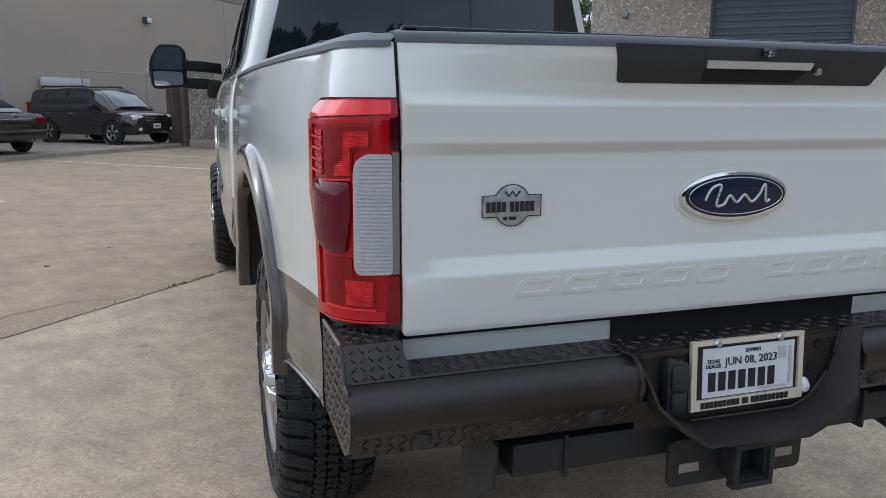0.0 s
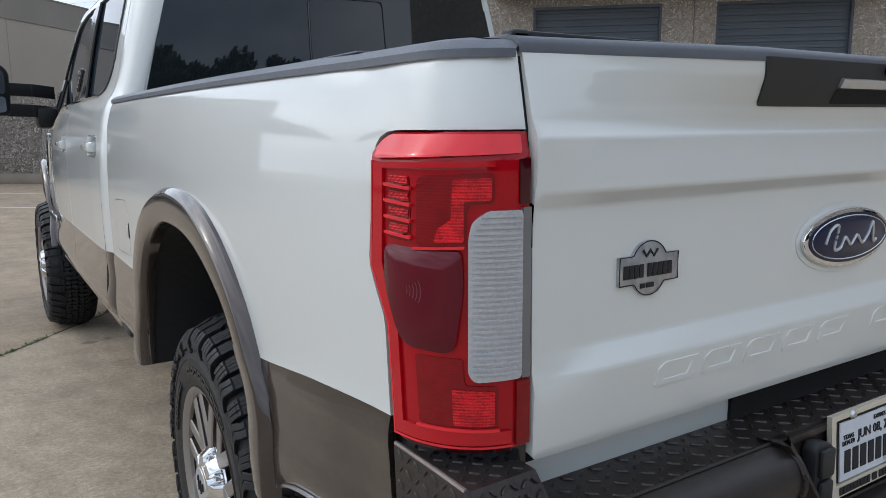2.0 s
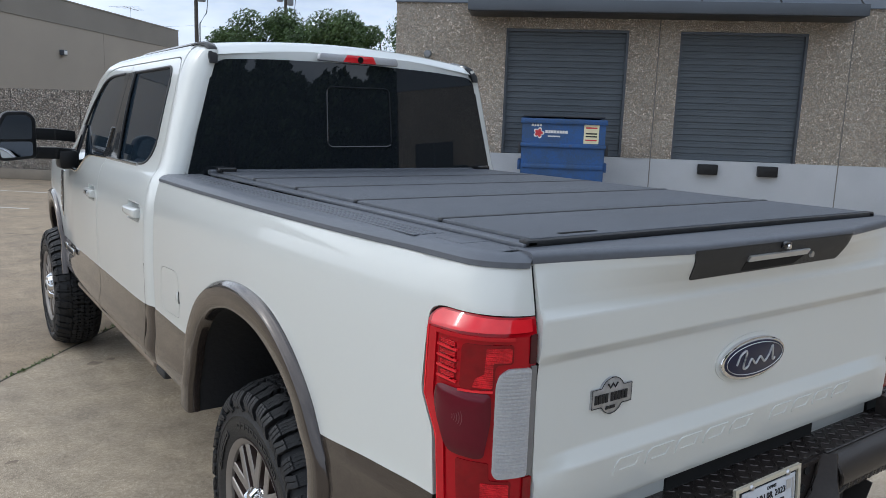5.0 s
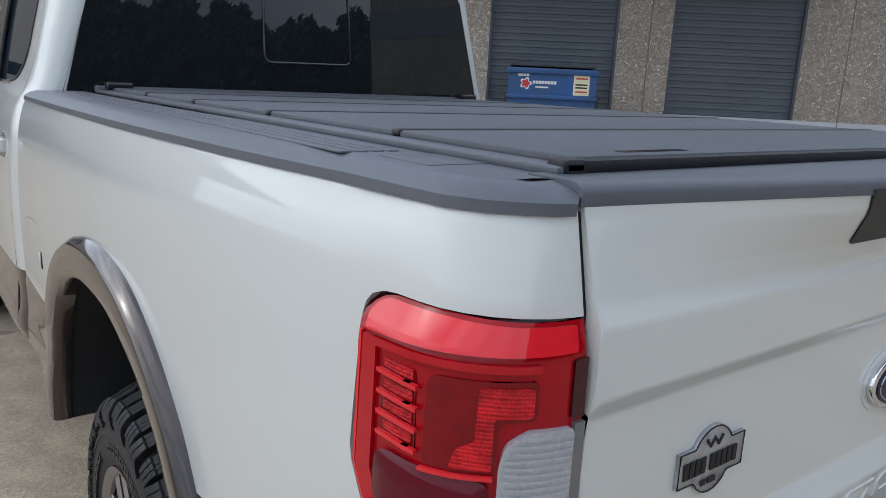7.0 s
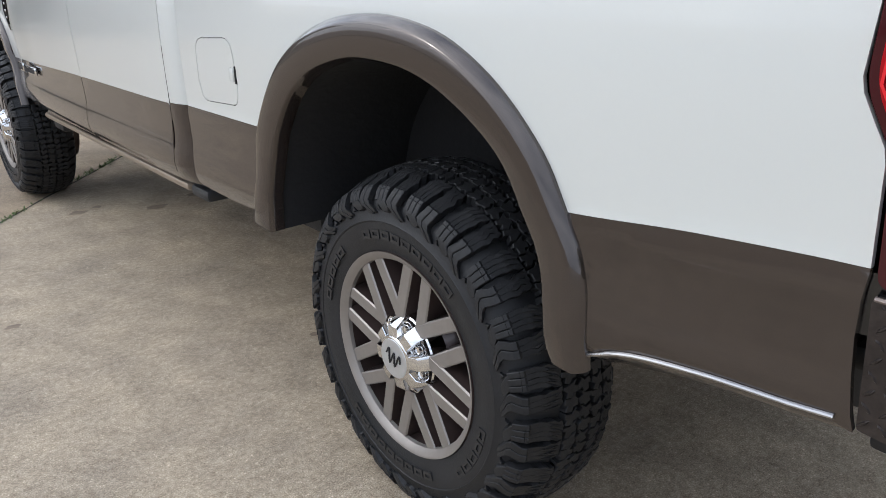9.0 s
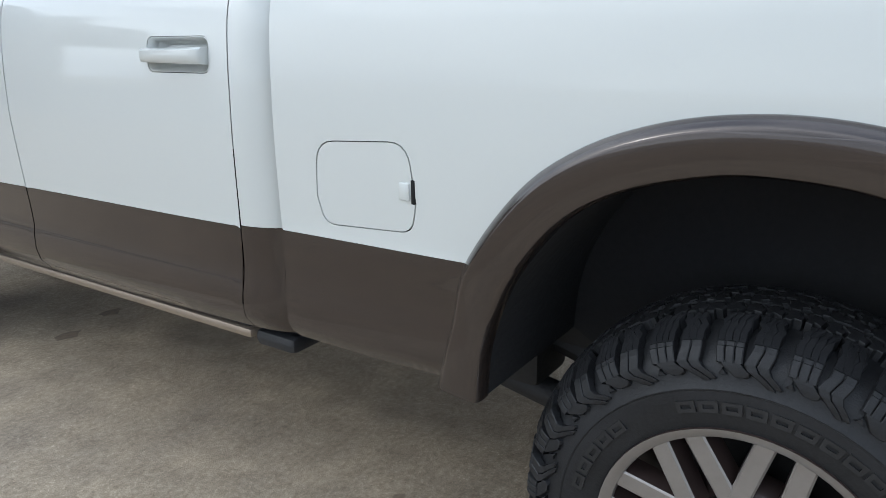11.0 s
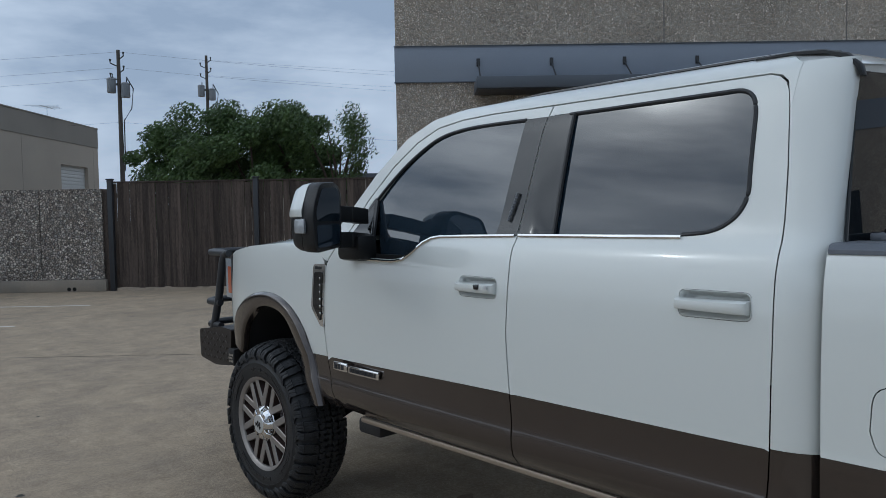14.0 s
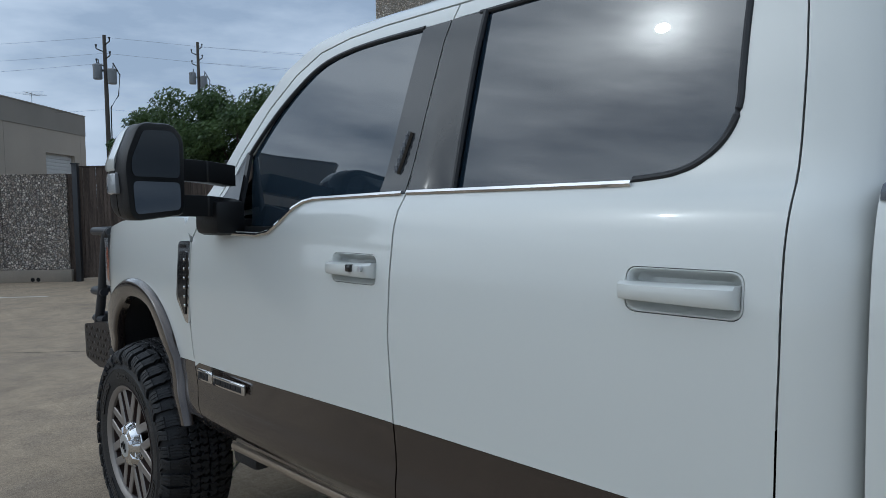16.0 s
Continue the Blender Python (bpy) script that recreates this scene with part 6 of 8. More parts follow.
        for v in v2.verts:
            v.co.x = face(v.co.y, min(v.co.z, 1.40), -0.007 - v.co.x)[0]
        bmesh.ops.recalc_face_normals(v2, faces=v2.faces[:])
        part("mesh_insert", v2, "gloss_black", vt)
        for i in range(6):
            z = 1.13 + 0.036 * i
            part("fin", box(*sorted((face(4.64, z, -0.010)[0], face(4.64, z, -0.016)[0])), 4.640, 4.650, z, z + 0.013, 0.003), "chrome", vt)
        bars(vt, "vent_bar", 0, [0.011] * 4, 1.361, 0.014, lambda u, v, w, sx=sx: (face(4.66, 1.36, -0.0085)[0] + sx * w, 4.70 - u, v), "ink", 0.004)
        # headlamp end
        hl = part("headlamp", grid_skin(lambda a, c, sx=sx: (sx * (CAB_X(5.80) - 0.004 - 0.018 * a), 5.80 + 0.13 * a, 1.12 + 0.25 * c), 4, 6), "turn_clear", truck, "clear and amber headlamp")
        part("amber_marker", grid_skin(lambda a, c, sx=sx: (sx * (CAB_X(5.80) - 0.0045 - 0.009 * a), 5.826 + 0.06 * a, 1.15 + 0.17 * c), 2, 4), "amber", hl)
        part("lamp_bezel", tube([(sx * (CAB_X(5.80) - 0.003), 5.80, z) for z in (1.13, 1.26, 1.39)], 0.008, 6), "plastic", hl)
    # roof
    edge = smooth_curve([2.22, 2.27, 2.34, 2.5, 3.3, 3.75, 3.95, 4.08], [2.055, 2.092, 2.110, 2.117, 2.118, 2.100, 2.065, 2.025])
    b = grid_skin(lambda a, c: ((a * 2 - 1) * 0.69, 2.222 + 1.86 * c, edge(2.222 + 1.86 * c) + 0.045 * (1 - (2 * a - 1) ** 2)), 24, 40)
    part("roof_panel", b, "pearl", truck)
    # windscreen, cowl, bonnet and nose
    ws = grid_skin(lambda a, c: ((a * 2 - 1) * (0.66 + 0.12 * (1 - c)), 4.72 - 0.66 * c + 0.12 * (1 - (2 * a - 1) ** 2) * (1 - c * 0.5), 1.46 + 0.575 * c + 0.03 * c * (1 - (2 * a - 1) ** 2)), 12, 12)
    part("windscreen", ws, "tint", truck, "dark windscreen")
    top = smooth_curve([4.62, 4.72, 5.07, 5.46, 5.72, 5.86], [1.44, 1.478, 1.488, 1.462, 1.425, 1.37])
    def hood(a, c):
        y = 4.64 + 1.24 * c
        x = (2 * a - 1)
        w = CAB_X(y) - 0.03
        return (x * w, y, top(y) - 0.004 + 0.085 * (1 - abs(x) ** 2.2) * (1 - 0.35 * c))
    part("bonnet", grid_skin(hood, 20, 14), "pearl", truck)
    part("cowl", box(-0.85, 0.85, 4.60, 4.80, 1.36, 1.47, 0.02), "plastic", truck)
    gr = part("grille", box(-0.62, 0.62, 5.84, 5.90, 0.95, 1.36, 0.02), "gloss_black", truck)
    for i in range(3):
        part("grille_bar", box(-0.6, 0.6, 5.88, 5.92, 1.02 + 0.12 * i, 1.07 + 0.12 * i, 0.012), "chrome", gr)
    part("nose_panel", box(-0.84, 0.84, 5.78, 5.85, 0.78, 1.36, 0.02), "chassis", truck)
    # back wall of the cab with its glass
    back = [(-0.845, 1.50), (0.845, 1.50), (0.838, 1.55), (0.705, 2.035), (0.68, 2.062), (0.5, 2.083), (0.3, 2.098), (0.0, 2.106), (-0.3, 2.098), (-0.5, 2.083), (-0.68, 2.062), (-0.705, 2.035), (-0.838, 1.55)]
    rg = rounded([(-0.838, 1.528), (0.838, 1.528), (0.706, 2.035), (0.45, 2.052), (0.0, 2.062), (-0.45, 2.052), (-0.706, 2.035)], [0.02, 0.02, 0.06, 0.08, 0.12, 0.08, 0.06])
    bow = lambda x, z: (x, 2.206 - 0.03 * (1 - (x / 0.85) ** 2) + 0.055 * (z - 1.53), z)
    skin("cab_back_panel", back, lambda x, z: (x, bow(x, z)[1] + 0.01, z), "pearl", truck, step=0.06)
    glass = skin("rear_window", rg, lambda x, z: (x, bow(x, z)[1] - 0.004, z), "tint", truck, "dark tinted rear window with sliding pane", step=0.06, lip=0.01)
    sl = rounded([(-0.178, 1.662), (0.178, 1.668), (0.165, 1.952), (-0.178, 1.946)], 0.03)
    part("slider_frame", tube([(x, bow(x, z)[1] - 0.0065, z) for x, z in sl + sl[:1]], 0.004, 5), "trim_grey", glass)
    part("wiper_hook", tube([(-0.52, 2.19, 1.535), (-0.50, 2.16, 1.55), (-0.44, 2.17, 1.545)], 0.008, 6), "gloss_black", glass)
    # high brake lamp
    bl = part("high_brake_lamp", slab(rounded([(-0.235, 2.062), (0.205, 2.062), (0.195, 2.098), (-0.225, 2.098)], 0.014), -0.03, 0.006, axis="y", at=2.20), "lens_clear", truck, "clear and red high brake lamp")
    part("red_lens", slab(rounded([(-0.105, 2.063), (0.075, 2.063), (0.055, 2.097), (-0.085, 2.097)], 0.006), -0.034, 0.004, axis="y", at=2.20), "lens_bright", bl)
    part("camera_eye", revolve([(0, -0.004), (0.014, -0.004), (0.016, 0.004)], 14, "y"), "gloss_black", bl).location = (-0.015, 2.165, 2.078)


def build_mirrors():
    for sx in (-1, 1):
        rim = [(sx * 1.18, 1.495), (sx * 1.40, 1.478), (sx * 1.415, 1.66), (sx * 1.355, 1.775), (sx * 1.22, 1.782), (sx * 1.175, 1.74)]
        rr = [0.03, 0.045, 0.05, 0.035, 0.035, 0.03]
        m = part("towing_mirror", slab(rounded(rim, rr), 0.10, 0.012, axis="y", at=4.13), "trim_black", truck, "black telescoping towing mirror")
        b = loft([[(sx * 1.295 + (x - sx * 1.295) * k, y, 1.63 + (z - 1.63) * k) for x, z in rounded(rim, rr)] for y, k in ((4.228, 0.985), (4.27, 0.96), (4.31, 0.88), (4.335, 0.72))])
        part("mirror_back", b, "trim_black", m)
        cp = [(sx * 1.19, 1.63), (sx * 1.413, 1.63), (sx * 1.415, 1.66), (sx * 1.355, 1.775), (sx * 1.22, 1.782), (sx * 1.175, 1.74)]
        b = loft([[(sx * 1.295 + (x - sx * 1.295) * k, y, 1.63 + (z - 1.63) * k) for x, z in rounded(cp, [0.01, 0.01, 0.05, 0.035, 0.035, 0.03])] for y, k in ((4.215, 1.012), (4.272, 0.985), (4.318, 0.90), (4.345, 0.74))])
        part("mirror_cap", b, "pearl", m, "pearl white mirror cap")
        part("upper_glass", slab(rounded([(sx * 1.202, 1.612), (sx * 1.388, 1.612), (sx * 1.391, 1.66), (sx * 1.342, 1.752), (sx * 1.228, 1.758), (sx * 1.200, 1.73)], 0.02), -0.003, axis="y", at=4.130), "mirror_dim", m, "flat mirror glass with a dark reflection painted in")
        part("lower_glass", slab(rounded([(sx * 1.202, 1.512), (sx * 1.382, 1.500), (sx * 1.388, 1.598), (sx * 1.202, 1.598)], 0.02), -0.003, axis="y", at=4.130), "mirror", m, "convex mirror glass")
        part("turn_lamp", box(*sorted((sx * 1.385, sx * 1.425)), 4.19, 4.27, 1.56, 1.625, 0.012), "turn_clear", m)
        for o in (m, *m.children):
            for v in o.data.vertices:
                v.co.y -= 0.55 * (abs(v.co.x) - 1.235)
        for z0, z1, h in ((1.640, 1.628, 0.036), (1.522, 1.51, 0.036)):
            b = loft([[(sx * x, y - w, z - h), (sx * x, y + w, z - h), (sx * x, y + w, z + h), (sx * x, y - w, z + h)] for x, y, z, w in ((0.94, 4.33, z1, 0.05), (1.06, 4.285, z0, 0.045), (1.065, 4.28, z0, 0.036), (1.20, 4.235, z0 + 0.004, 0.034))])
            bevel(b, 0.006, 2)
            part("arm", b, "trim_black", m)
        part("mount", box(*sorted((sx * 0.93, sx * 1.05)), 4.22, 4.40, 1.42, 1.545, 0.028), "trim_black", m)


def gate(x, z):
    """The tailgate's pressed skin."""
    k = min(1.0, max(0.0, (0.775 - abs(x)) / 0.13))
    k = k * k * (3 - 2 * k)
    base = np.interp(z, [0.93, 0.95, 1.062, 1.098, 1.304, 1.328, 1.402, 1.424, 1.52], [0.010, 0.002, -0.009, 0.012, 0.013, -0.004, -0.003, 0.010, 0.036])
    edge = np.interp(z, [0.93, 0.95, 1.05, 1.075, 1.304, 1.328, 1.402, 1.424, 1.52], [0.010, 0.002, -0.002, 0.005, 0.008, -0.001, -0.002, 0.009, 0.035])
    y = float(edge + (base - edge) * k)
    # the top edge sweeps out towards the handle
    j = min(1.0, max(0.0, (0.775 - abs(x)) / 0.43))
    out = np.interp(z, [1.41, 1.424, 1.449, 1.475, 1.495, 1.53], [0.0, -0.010, -0.025, -0.046, -0.062, -0.078])
    return (x, y + float(out) * j, z)


def build_tailgate():
    w = 0.779
    out = [(-w, 0.945), (w, 0.945), (w + 0.0005, 1.521), (-w - 0.0005, 1.521)]
    out = rounded(out, [0.012, 0.012, 0.0, 0.0])
    lines = [[(-w + 0.01, z), (w - 0.01, z)] for c in (1.062, 1.098, 1.304, 1.328, 1.402, 1.424, 1.449, 1.475, 1.495) for z in (c - 0.0045, c + 0.0045)]
    g = skin("tailgate", out, gate, "pearl", truck, "pearl white pressed tailgate", lines=lines, step=0.03, lip=0.02)
    part("inner_board", box(-0.775, 0.775, 0.03, 0.06, 0.93, 1.50), "void", g, smooth=False)
    b = bmesh.new()
    rows = []
    for u in np.linspace(-w - 0.005, w + 0.005, 37):
        f = gate(max(-w, min(w, u)), 1.521)[1]
        rows.append([b.verts.new((u, y, z)) for y, z in ((f + 0.012, 1.5165), (f - 0.001, 1.5165), (f - 0.0015, 1.5285), (f + 0.001, 1.534), (f + 0.007, 1.5385), (f + 0.016, 1.540), (0.11, 1.540), (0.11, 1.516))])
    for p, q in zip(rows, rows[1:]):
        for k in range(7):
            b.faces.new((p[k], p[k + 1], q[k + 1], q[k]))
    b.faces.new(rows[0])
    b.faces.new(rows[-1])
    bmesh.ops.recalc_face_normals(b, faces=b.faces[:])
    cap = part("top_cap", b, "rail_plastic", g, "grey-black plastic tailgate top cap")
    # black strips put in for the shade of the gaps beside the gate
    for sx in (-1, 1):
        b = bmesh.new()
        prev = None
        for z in np.linspace(0.95, 1.512, 24):
            f = max(gate(0.779, z)[1], bed_side(-0.028, z)[1]) + 0.003
            q = [b.verts.new((sx * x, y, z)) for x, y in ((0.7865, f + 0.02), (0.7865, f), (0.7788, f), (0.7788, f + 0.02))]
            if prev:
                for k in range(3):
                    b.faces.new((prev[k], prev[k + 1], q[k + 1], q[k]))
            prev = q
        part("gate_seal", b, "void", g, smooth=False)
    # handle housing
    hsurf = lambda d: (lambda x, z: (x, gate(x, min(z, 1.521))[1] - 0.0025 - d, z))
    hs = skin("handle_housing", rounded([(-0.328, 1.4475), (0.338, 1.4495), (0.372, 1.524), (-0.352, 1.524)], [0.008, 0.008, 0.002, 0.002]), hsurf(0.0), "plastic", g, "black plastic handle housing", step=0.02, lip=0.02)
    # black patch laid on the housing for the shade of the hand recess
    skin("recess", rounded([(-0.128, 1.453), (0.110, 1.454), (0.140, 1.4775), (-0.130, 1.4775)], 0.006), hsurf(0.0012), "void", hs, step=0.02, lip=0.001)
    skin("pull_strip", rounded([(-0.129, 1.4795), (0.142, 1.4800), (0.144, 1.4945), (-0.131, 1.4940)], 0.001), hsurf(0.006), "badge_grey", hs, "silver handle strip", step=0.02, lip=0.008)
    part("camera_nub", box(0.000, 0.036, -0.050, -0.030, 1.505, 1.524, 0.006), "gloss_black", hs)
    part("camera_eye", revolve([(0, -0.003), (0.006, -0.003), (0.007, 0.003)], 14, "y"), "chrome", hs).location = (0.018, -0.051, 1.511)
    part("lock", revolve([(0, -0.003), (0.008, -0.003), (0.009, 0.003)], 14, "y"), "satin", hs).location = (0.165, -0.033, 1.478)
    # pressed letters as plain raised blocks
    x = -0.54
    for i in range(10):
        if i != 5:
            w1, k = 0.092, 0.012
            outer = rounded([(x, 1.010), (x + w1 - 0.010, 1.010), (x + w1, 1.022), (x + w1 + k, 1.050), (x + 0.020, 1.050), (x + 0.006, 1.040)], 0.003, 2)
            inner = [(x + 0.018, 1.0195), (x + w1 - 0.016, 1.0195), (x + w1 - 0.006, 1.0405), (x + 0.026, 1.0405)]
            b = bmesh.new()
            mid = Vector((x + 0.05, 1.03))
            n = len(outer)
            dense = [min(inner, key=lambda q, p=p: (Vector(q) - Vector(p)).length) for p in outer]
            lo = [b.verts.new((u, gate(u, v)[1] + 0.002, v)) for u, v in outer]
            hi = [b.verts.new((u * 0.97 + mid.x * 0.03, gate(u, v)[1] - 0.0026, v * 0.95 + mid.y * 0.05)) for u, v in outer]
            h2 = [b.verts.new((u, gate(u, v)[1] - 0.0026, v)) for u, v in dense]
            l2 = [b.verts.new((u * 0.94 + mid.x * 0.06, gate(u, v)[1] - 0.0005, v * 0.90 + mid.y * 0.10)) for u, v in dense]
            for p, q in ((lo, hi), (hi, h2), (h2, l2)):
                for j in range(n):
                    b.faces.new((p[j], p[(j + 1) % n], q[(j + 1) % n], q[j]))
            b.faces.new(l2)
            bmesh.ops.remove_doubles(b, verts=b.verts[:], dist=1e-5)
            bmesh.ops.recalc_face_normals(b, faces=b.faces[:])
            b.normal_update()
            if sum(f.normal.y * f.calc_area() for f in b.faces) > 0:
                bmesh.ops.reverse_faces(b, faces=b.faces[:])
            part("pressed_block", b, "pearl", g, smooth=False)
        x += 0.1115 if i != 5 else 0.075
    # small plaque
    tab = 0.021
    shape = [(-0.062, -tab), (-0.034, -tab)] + [(0.036 * math.cos(a), -0.004 + 0.036 * math.sin(a)) for a in np.linspace(-2.6, -0.54, 9)] + [(0.034, -tab), (0.062, -tab), (0.062, tab), (0.038, tab)] + [(0.038 * math.cos(a), 0.006 + 0.036 * math.sin(a)) for a in np.linspace(0.45, 2.69, 11)] + [(-0.038, tab), (-0.062, tab)]
    cx, cz = -0.546, 1.200
    pq = part("plaque", slab([(cx + u * 1.06, cz + v * 1.06) for u, v in shape], -0.007, 0.0015, axis="y", at=0.014), "plaque_grey", g, "pewter grey plaque badge")
    part("plaque_rim", tube([(cx + u * 1.04, 0.0068, cz + v * 1.04) for u, v in shape + shape[:1]], 0.0010, 5), "ink", pq)
    bars(pq, "plaque_bar", -0.603, [0.0085, 0.0085, 0.0085, 0.0085, -0.004, 0.0085, 0.0085, 0.0085, 0.0085, 0.0085], cz - 0.012, 0.021, lambda u, v, w_: (u, 0.0065 - w_, v), "ink", 0.0028)
    bars(pq, "plaque_bar", -0.566, [0.009, 0.016], cz - 0.029, 0.007, lambda u, v, w_: (u, 0.0065 - w_, v), "ink", 0.004)
    part("plaque_mark", tube([(cx - 0.016 + 0.008 * k, 0.0065, cz + 0.030 - 0.010 * (k % 2)) for k in range(5)], 0.0022, 6), "ink", pq)
    # oval emblem without lettering
    el = lambda rx, rz, n=48: [(rx * math.cos(2 * math.pi * k / n), 1.204 + rz * math.sin(2 * math.pi * k / n)) for k in range(n)]
    ov = part("oval_emblem", slab(el(0.146, 0.0575), -0.014, 0.006, axis="y", at=0.014), "chrome", g, "blue oval emblem with bright rim")
    part("dished_ring", slab(el(0.157, 0.068), -0.002, axis="y", at=0.0125), "pearl", ov)
    part("field", slab(el(0.135, 0.048), -0.003, 0.001, axis="y", at=0.0005), "oval_blue", ov)
    part("inner_line", tube([(u, -0.0026, v) for u, v in el(0.127, 0.0415) + el(0.127, 0.0415)[:1]], 0.0012, 4), "badge_grey", ov)
    wave = [(-0.085, 1.196), (-0.07, 1.222), (-0.045, 1.228), (-0.055, 1.186), (-0.035, 1.186), (-0.02, 1.205), (0.0, 1.19), (0.02, 1.206), (0.04, 1.19), (0.06, 1.205), (0.075, 1.228), (0.08, 1.19), (0.09, 1.194)]
    part("script_stroke", tube([(u, -0.003, v) for u, v in spline_points(wave, 0.004)], 0.0034, 6), "badge_grey", ov)
    # sill under the gate
    part("bed_sill", box(-0.77, 0.77, 0.045, 0.12, 0.875, 0.93, 0.006), "pearl", truck)
    # black strip stands in for the shade under the gate
    part("sill_gap", box(-0.28, 0.42, 0.038, 0.05, 0.88, 0.935), "void", truck, smooth=False)


def lamp_surf(off):
    def surf(s, z):
        o = off(s, z) if callable(off) else off
        k = max(0.0, z - 1.378) * 0.65
        return (bed_side(s, 1.2)[0] - o * min(1, max(0.0, (s + 0.03) * 14)) + k * min(1, max(0.0, s * 8)), bed_side(s, z)[1] - o * max(0.0, 1 - max(s, 0) * 5) + 0.4 * k * (1 - min(1, max(0.0, s * 8))), z)
    return surf


def build_tail_lamps():
    for mirror in (False, True):
        out = rounded([(-0.030, 0.972), (0.181, 0.970), (0.190, 1.134), (0.2195, 1.217), (0.2135, 1.412), (-0.030, 1.412)], [0.0, 0.02, 0.03, 0.03, 0.03, 0.0])
        lamp = skin("tail_lamp", out, lamp_surf(0.008), "lens_red", truck, "red wrap-around tail lamp with clear reversing lens", flip=True, mirror=mirror, step=0.02, lip=0.03)
        skin("lamp_gasket", rounded([(-0.030, 0.960), (0.192, 0.958), (0.200, 1.130), (0.2300, 1.215), (0.224, 1.420), (-0.030, 1.420)], [0.0, 0.02, 0.03, 0.03, 0.034, 0.0]), lamp_surf(-0.004), "lens_rim", lamp, flip=True, mirror=mirror, step=0.03, lip=0.02)

        def piece(name, pts, off, mat, r=0.008, lip=0.004, label="", step=0.018):
            return skin(name, rounded(pts, r), lamp_surf(off), mat, lamp, label, flip=True, mirror=mirror, step=step, lip=lip)
        # brighter red paints in the sky's reflection along the top bevel
        piece("top_band", [(-0.012, 1.384), (0.203, 1.376), (0.207, 1.392), (0.203, 1.402), (0.195, 1.409), (-0.014, 1.409)], 0.0125, "lens_bright", 0.004)
        # lit guide that frames the lamp
        piece("light_guide", [(0.004, 0.980), (0.174, 0.978), (0.183, 1.135), (0.2115, 1.219), (0.2055, 1.370), (0.026, 1.374), (0.026, 1.3665), (0.191, 1.362), (0.1945, 1.224), (0.167, 1.140), (0.159, 0.9985), (0.004, 0.9985)], 0.0125, "lens_guide", 0.001, 0.004)
        piece("guide_edge", [(0.002, 0.9745), (0.1775, 0.9725), (0.1868, 1.1343), (0.2157, 1.2183), (0.2105, 1.372), (0.2080, 1.372), (0.2132, 1.2187), (0.1843, 1.1348), (0.1755, 0.976), (0.002, 0.9775)], 0.0118, "lens_bright", 0.0005, 0.003)
        piece("side_cell", [(0.142, 1.262), (0.187, 1.263), (0.1865, 1.352), (0.144, 1.352)], 0.0090, "lens_deep", 0.006)
        for i in range(4):
            z = 1.268 + 0.0225 * i
            piece("side_blade", [(0.139, z - 0.002), (0.187, z + 0.002), (0.187, z + 0.0065), (0.139, z + 0.003)], 0.0150, "lens_bright", 0.001, 0.005)
            piece("blade_floor", [(0.146, z + 0.0055), (0.182, z + 0.009), (0.182, z + 0.0175), (0.146, z + 0.0165)], 0.0105, "lens_prism", 0.001, 0.002)
        piece("upper_cell", [(0.062, 1.262), (0.133, 1.257), (0.130, 1.354), (0.028, 1.358), (0.028, 1.318), (0.060, 1.316)], 0.0105, "lens_deep", [0.006, 0.012, 0.012, 0.006, 0.006, 0.012])
        piece("upper_lens", [(0.064, 1.266), (0.104, 1.264), (0.098, 1.284), (0.080, 1.296), (0.078, 1.350), (0.031, 1.352), (0.031, 1.322), (0.064, 1.320)], 0.0122, "lens_prism", 0.004)
        piece("cell_edge", [(0.062, 1.2575), (0.1345, 1.2525), (0.1345, 1.2565), (0.062, 1.2615)], 0.0150, "lens_bright", 0.001, 0.005)
        piece("inner_reflector", [(-0.029, 1.316), (-0.008, 1.316), (-0.008, 1.376), (-0.029, 1.378)], 0.0115, "lens_rim", 0.003)
        dome = lambda s_, z: 0.010 + 0.009 * (1 - min(1.0, max(abs((s_ - 0.127) / 0.068), abs((z - 1.184) / 0.074))) ** 5)
        piece("sensor_cover", [(0.066, 1.254), (0.184, 1.2555), (0.194, 1.222), (0.187, 1.192), (0.158, 1.124), (0.148, 1.113), (0.088, 1.110), (0.074, 1.119), (0.0635, 1.20)], dome, "lens_maroon", [0.01, 0.012, 0.015, 0.02, 0.012, 0.012, 0.012, 0.012, 0.02], 0.012, "maroon sensor cover", step=0.009)
        for k in range(5):
            rr = 0.010 + 0.0055 * k
            arc = [(0.150 - rr * math.cos(a), 1.196 + rr * math.sin(a)) for a in np.linspace(-0.5, 0.5, 7)]
            piece("cover_mark", arc + [(u + 0.0011, v) for u, v in arc[::-1]], lambda s_, z: dome(s_, z) + 0.0004, "cover_mark", 0.0, 0.0006)
        piece("reversing_lens", [(-0.013, 1.074), (0.050, 1.072), (0.058, 1.084), (0.0575, 1.272), (0.053, 1.294), (0.040, 1.304), (0.033, 1.3085), (-0.013, 1.3085)], 0.014, "lens_clear", 0.008, 0.010, "clear ribbed reversing lens")
        piece("smoked_edge", [(-0.030, 1.074), (-0.0135, 1.074), (-0.0135, 1.312), (-0.030, 1.312)], 0.0135, "lens_smoke", 0.001, 0.01)
        piece("lower_edge", [(-0.030, 0.976), (-0.004, 0.976), (-0.004, 1.070), (-0.030, 1.070)], 0.0135, "lens_deep", 0.001, 0.010)
        for i in range(30):
            z = 1.082 + 0.0075 * i
            e = 0.052 if z < 1.276 else 0.052 - 0.5 * (z - 1.276)
            piece("lens_rib", [(-0.012, z), (e, z), (e, z + 0.0035), (-0.012, z + 0.0035)], 0.0155, "lens_clear", 0.0, 0.002)
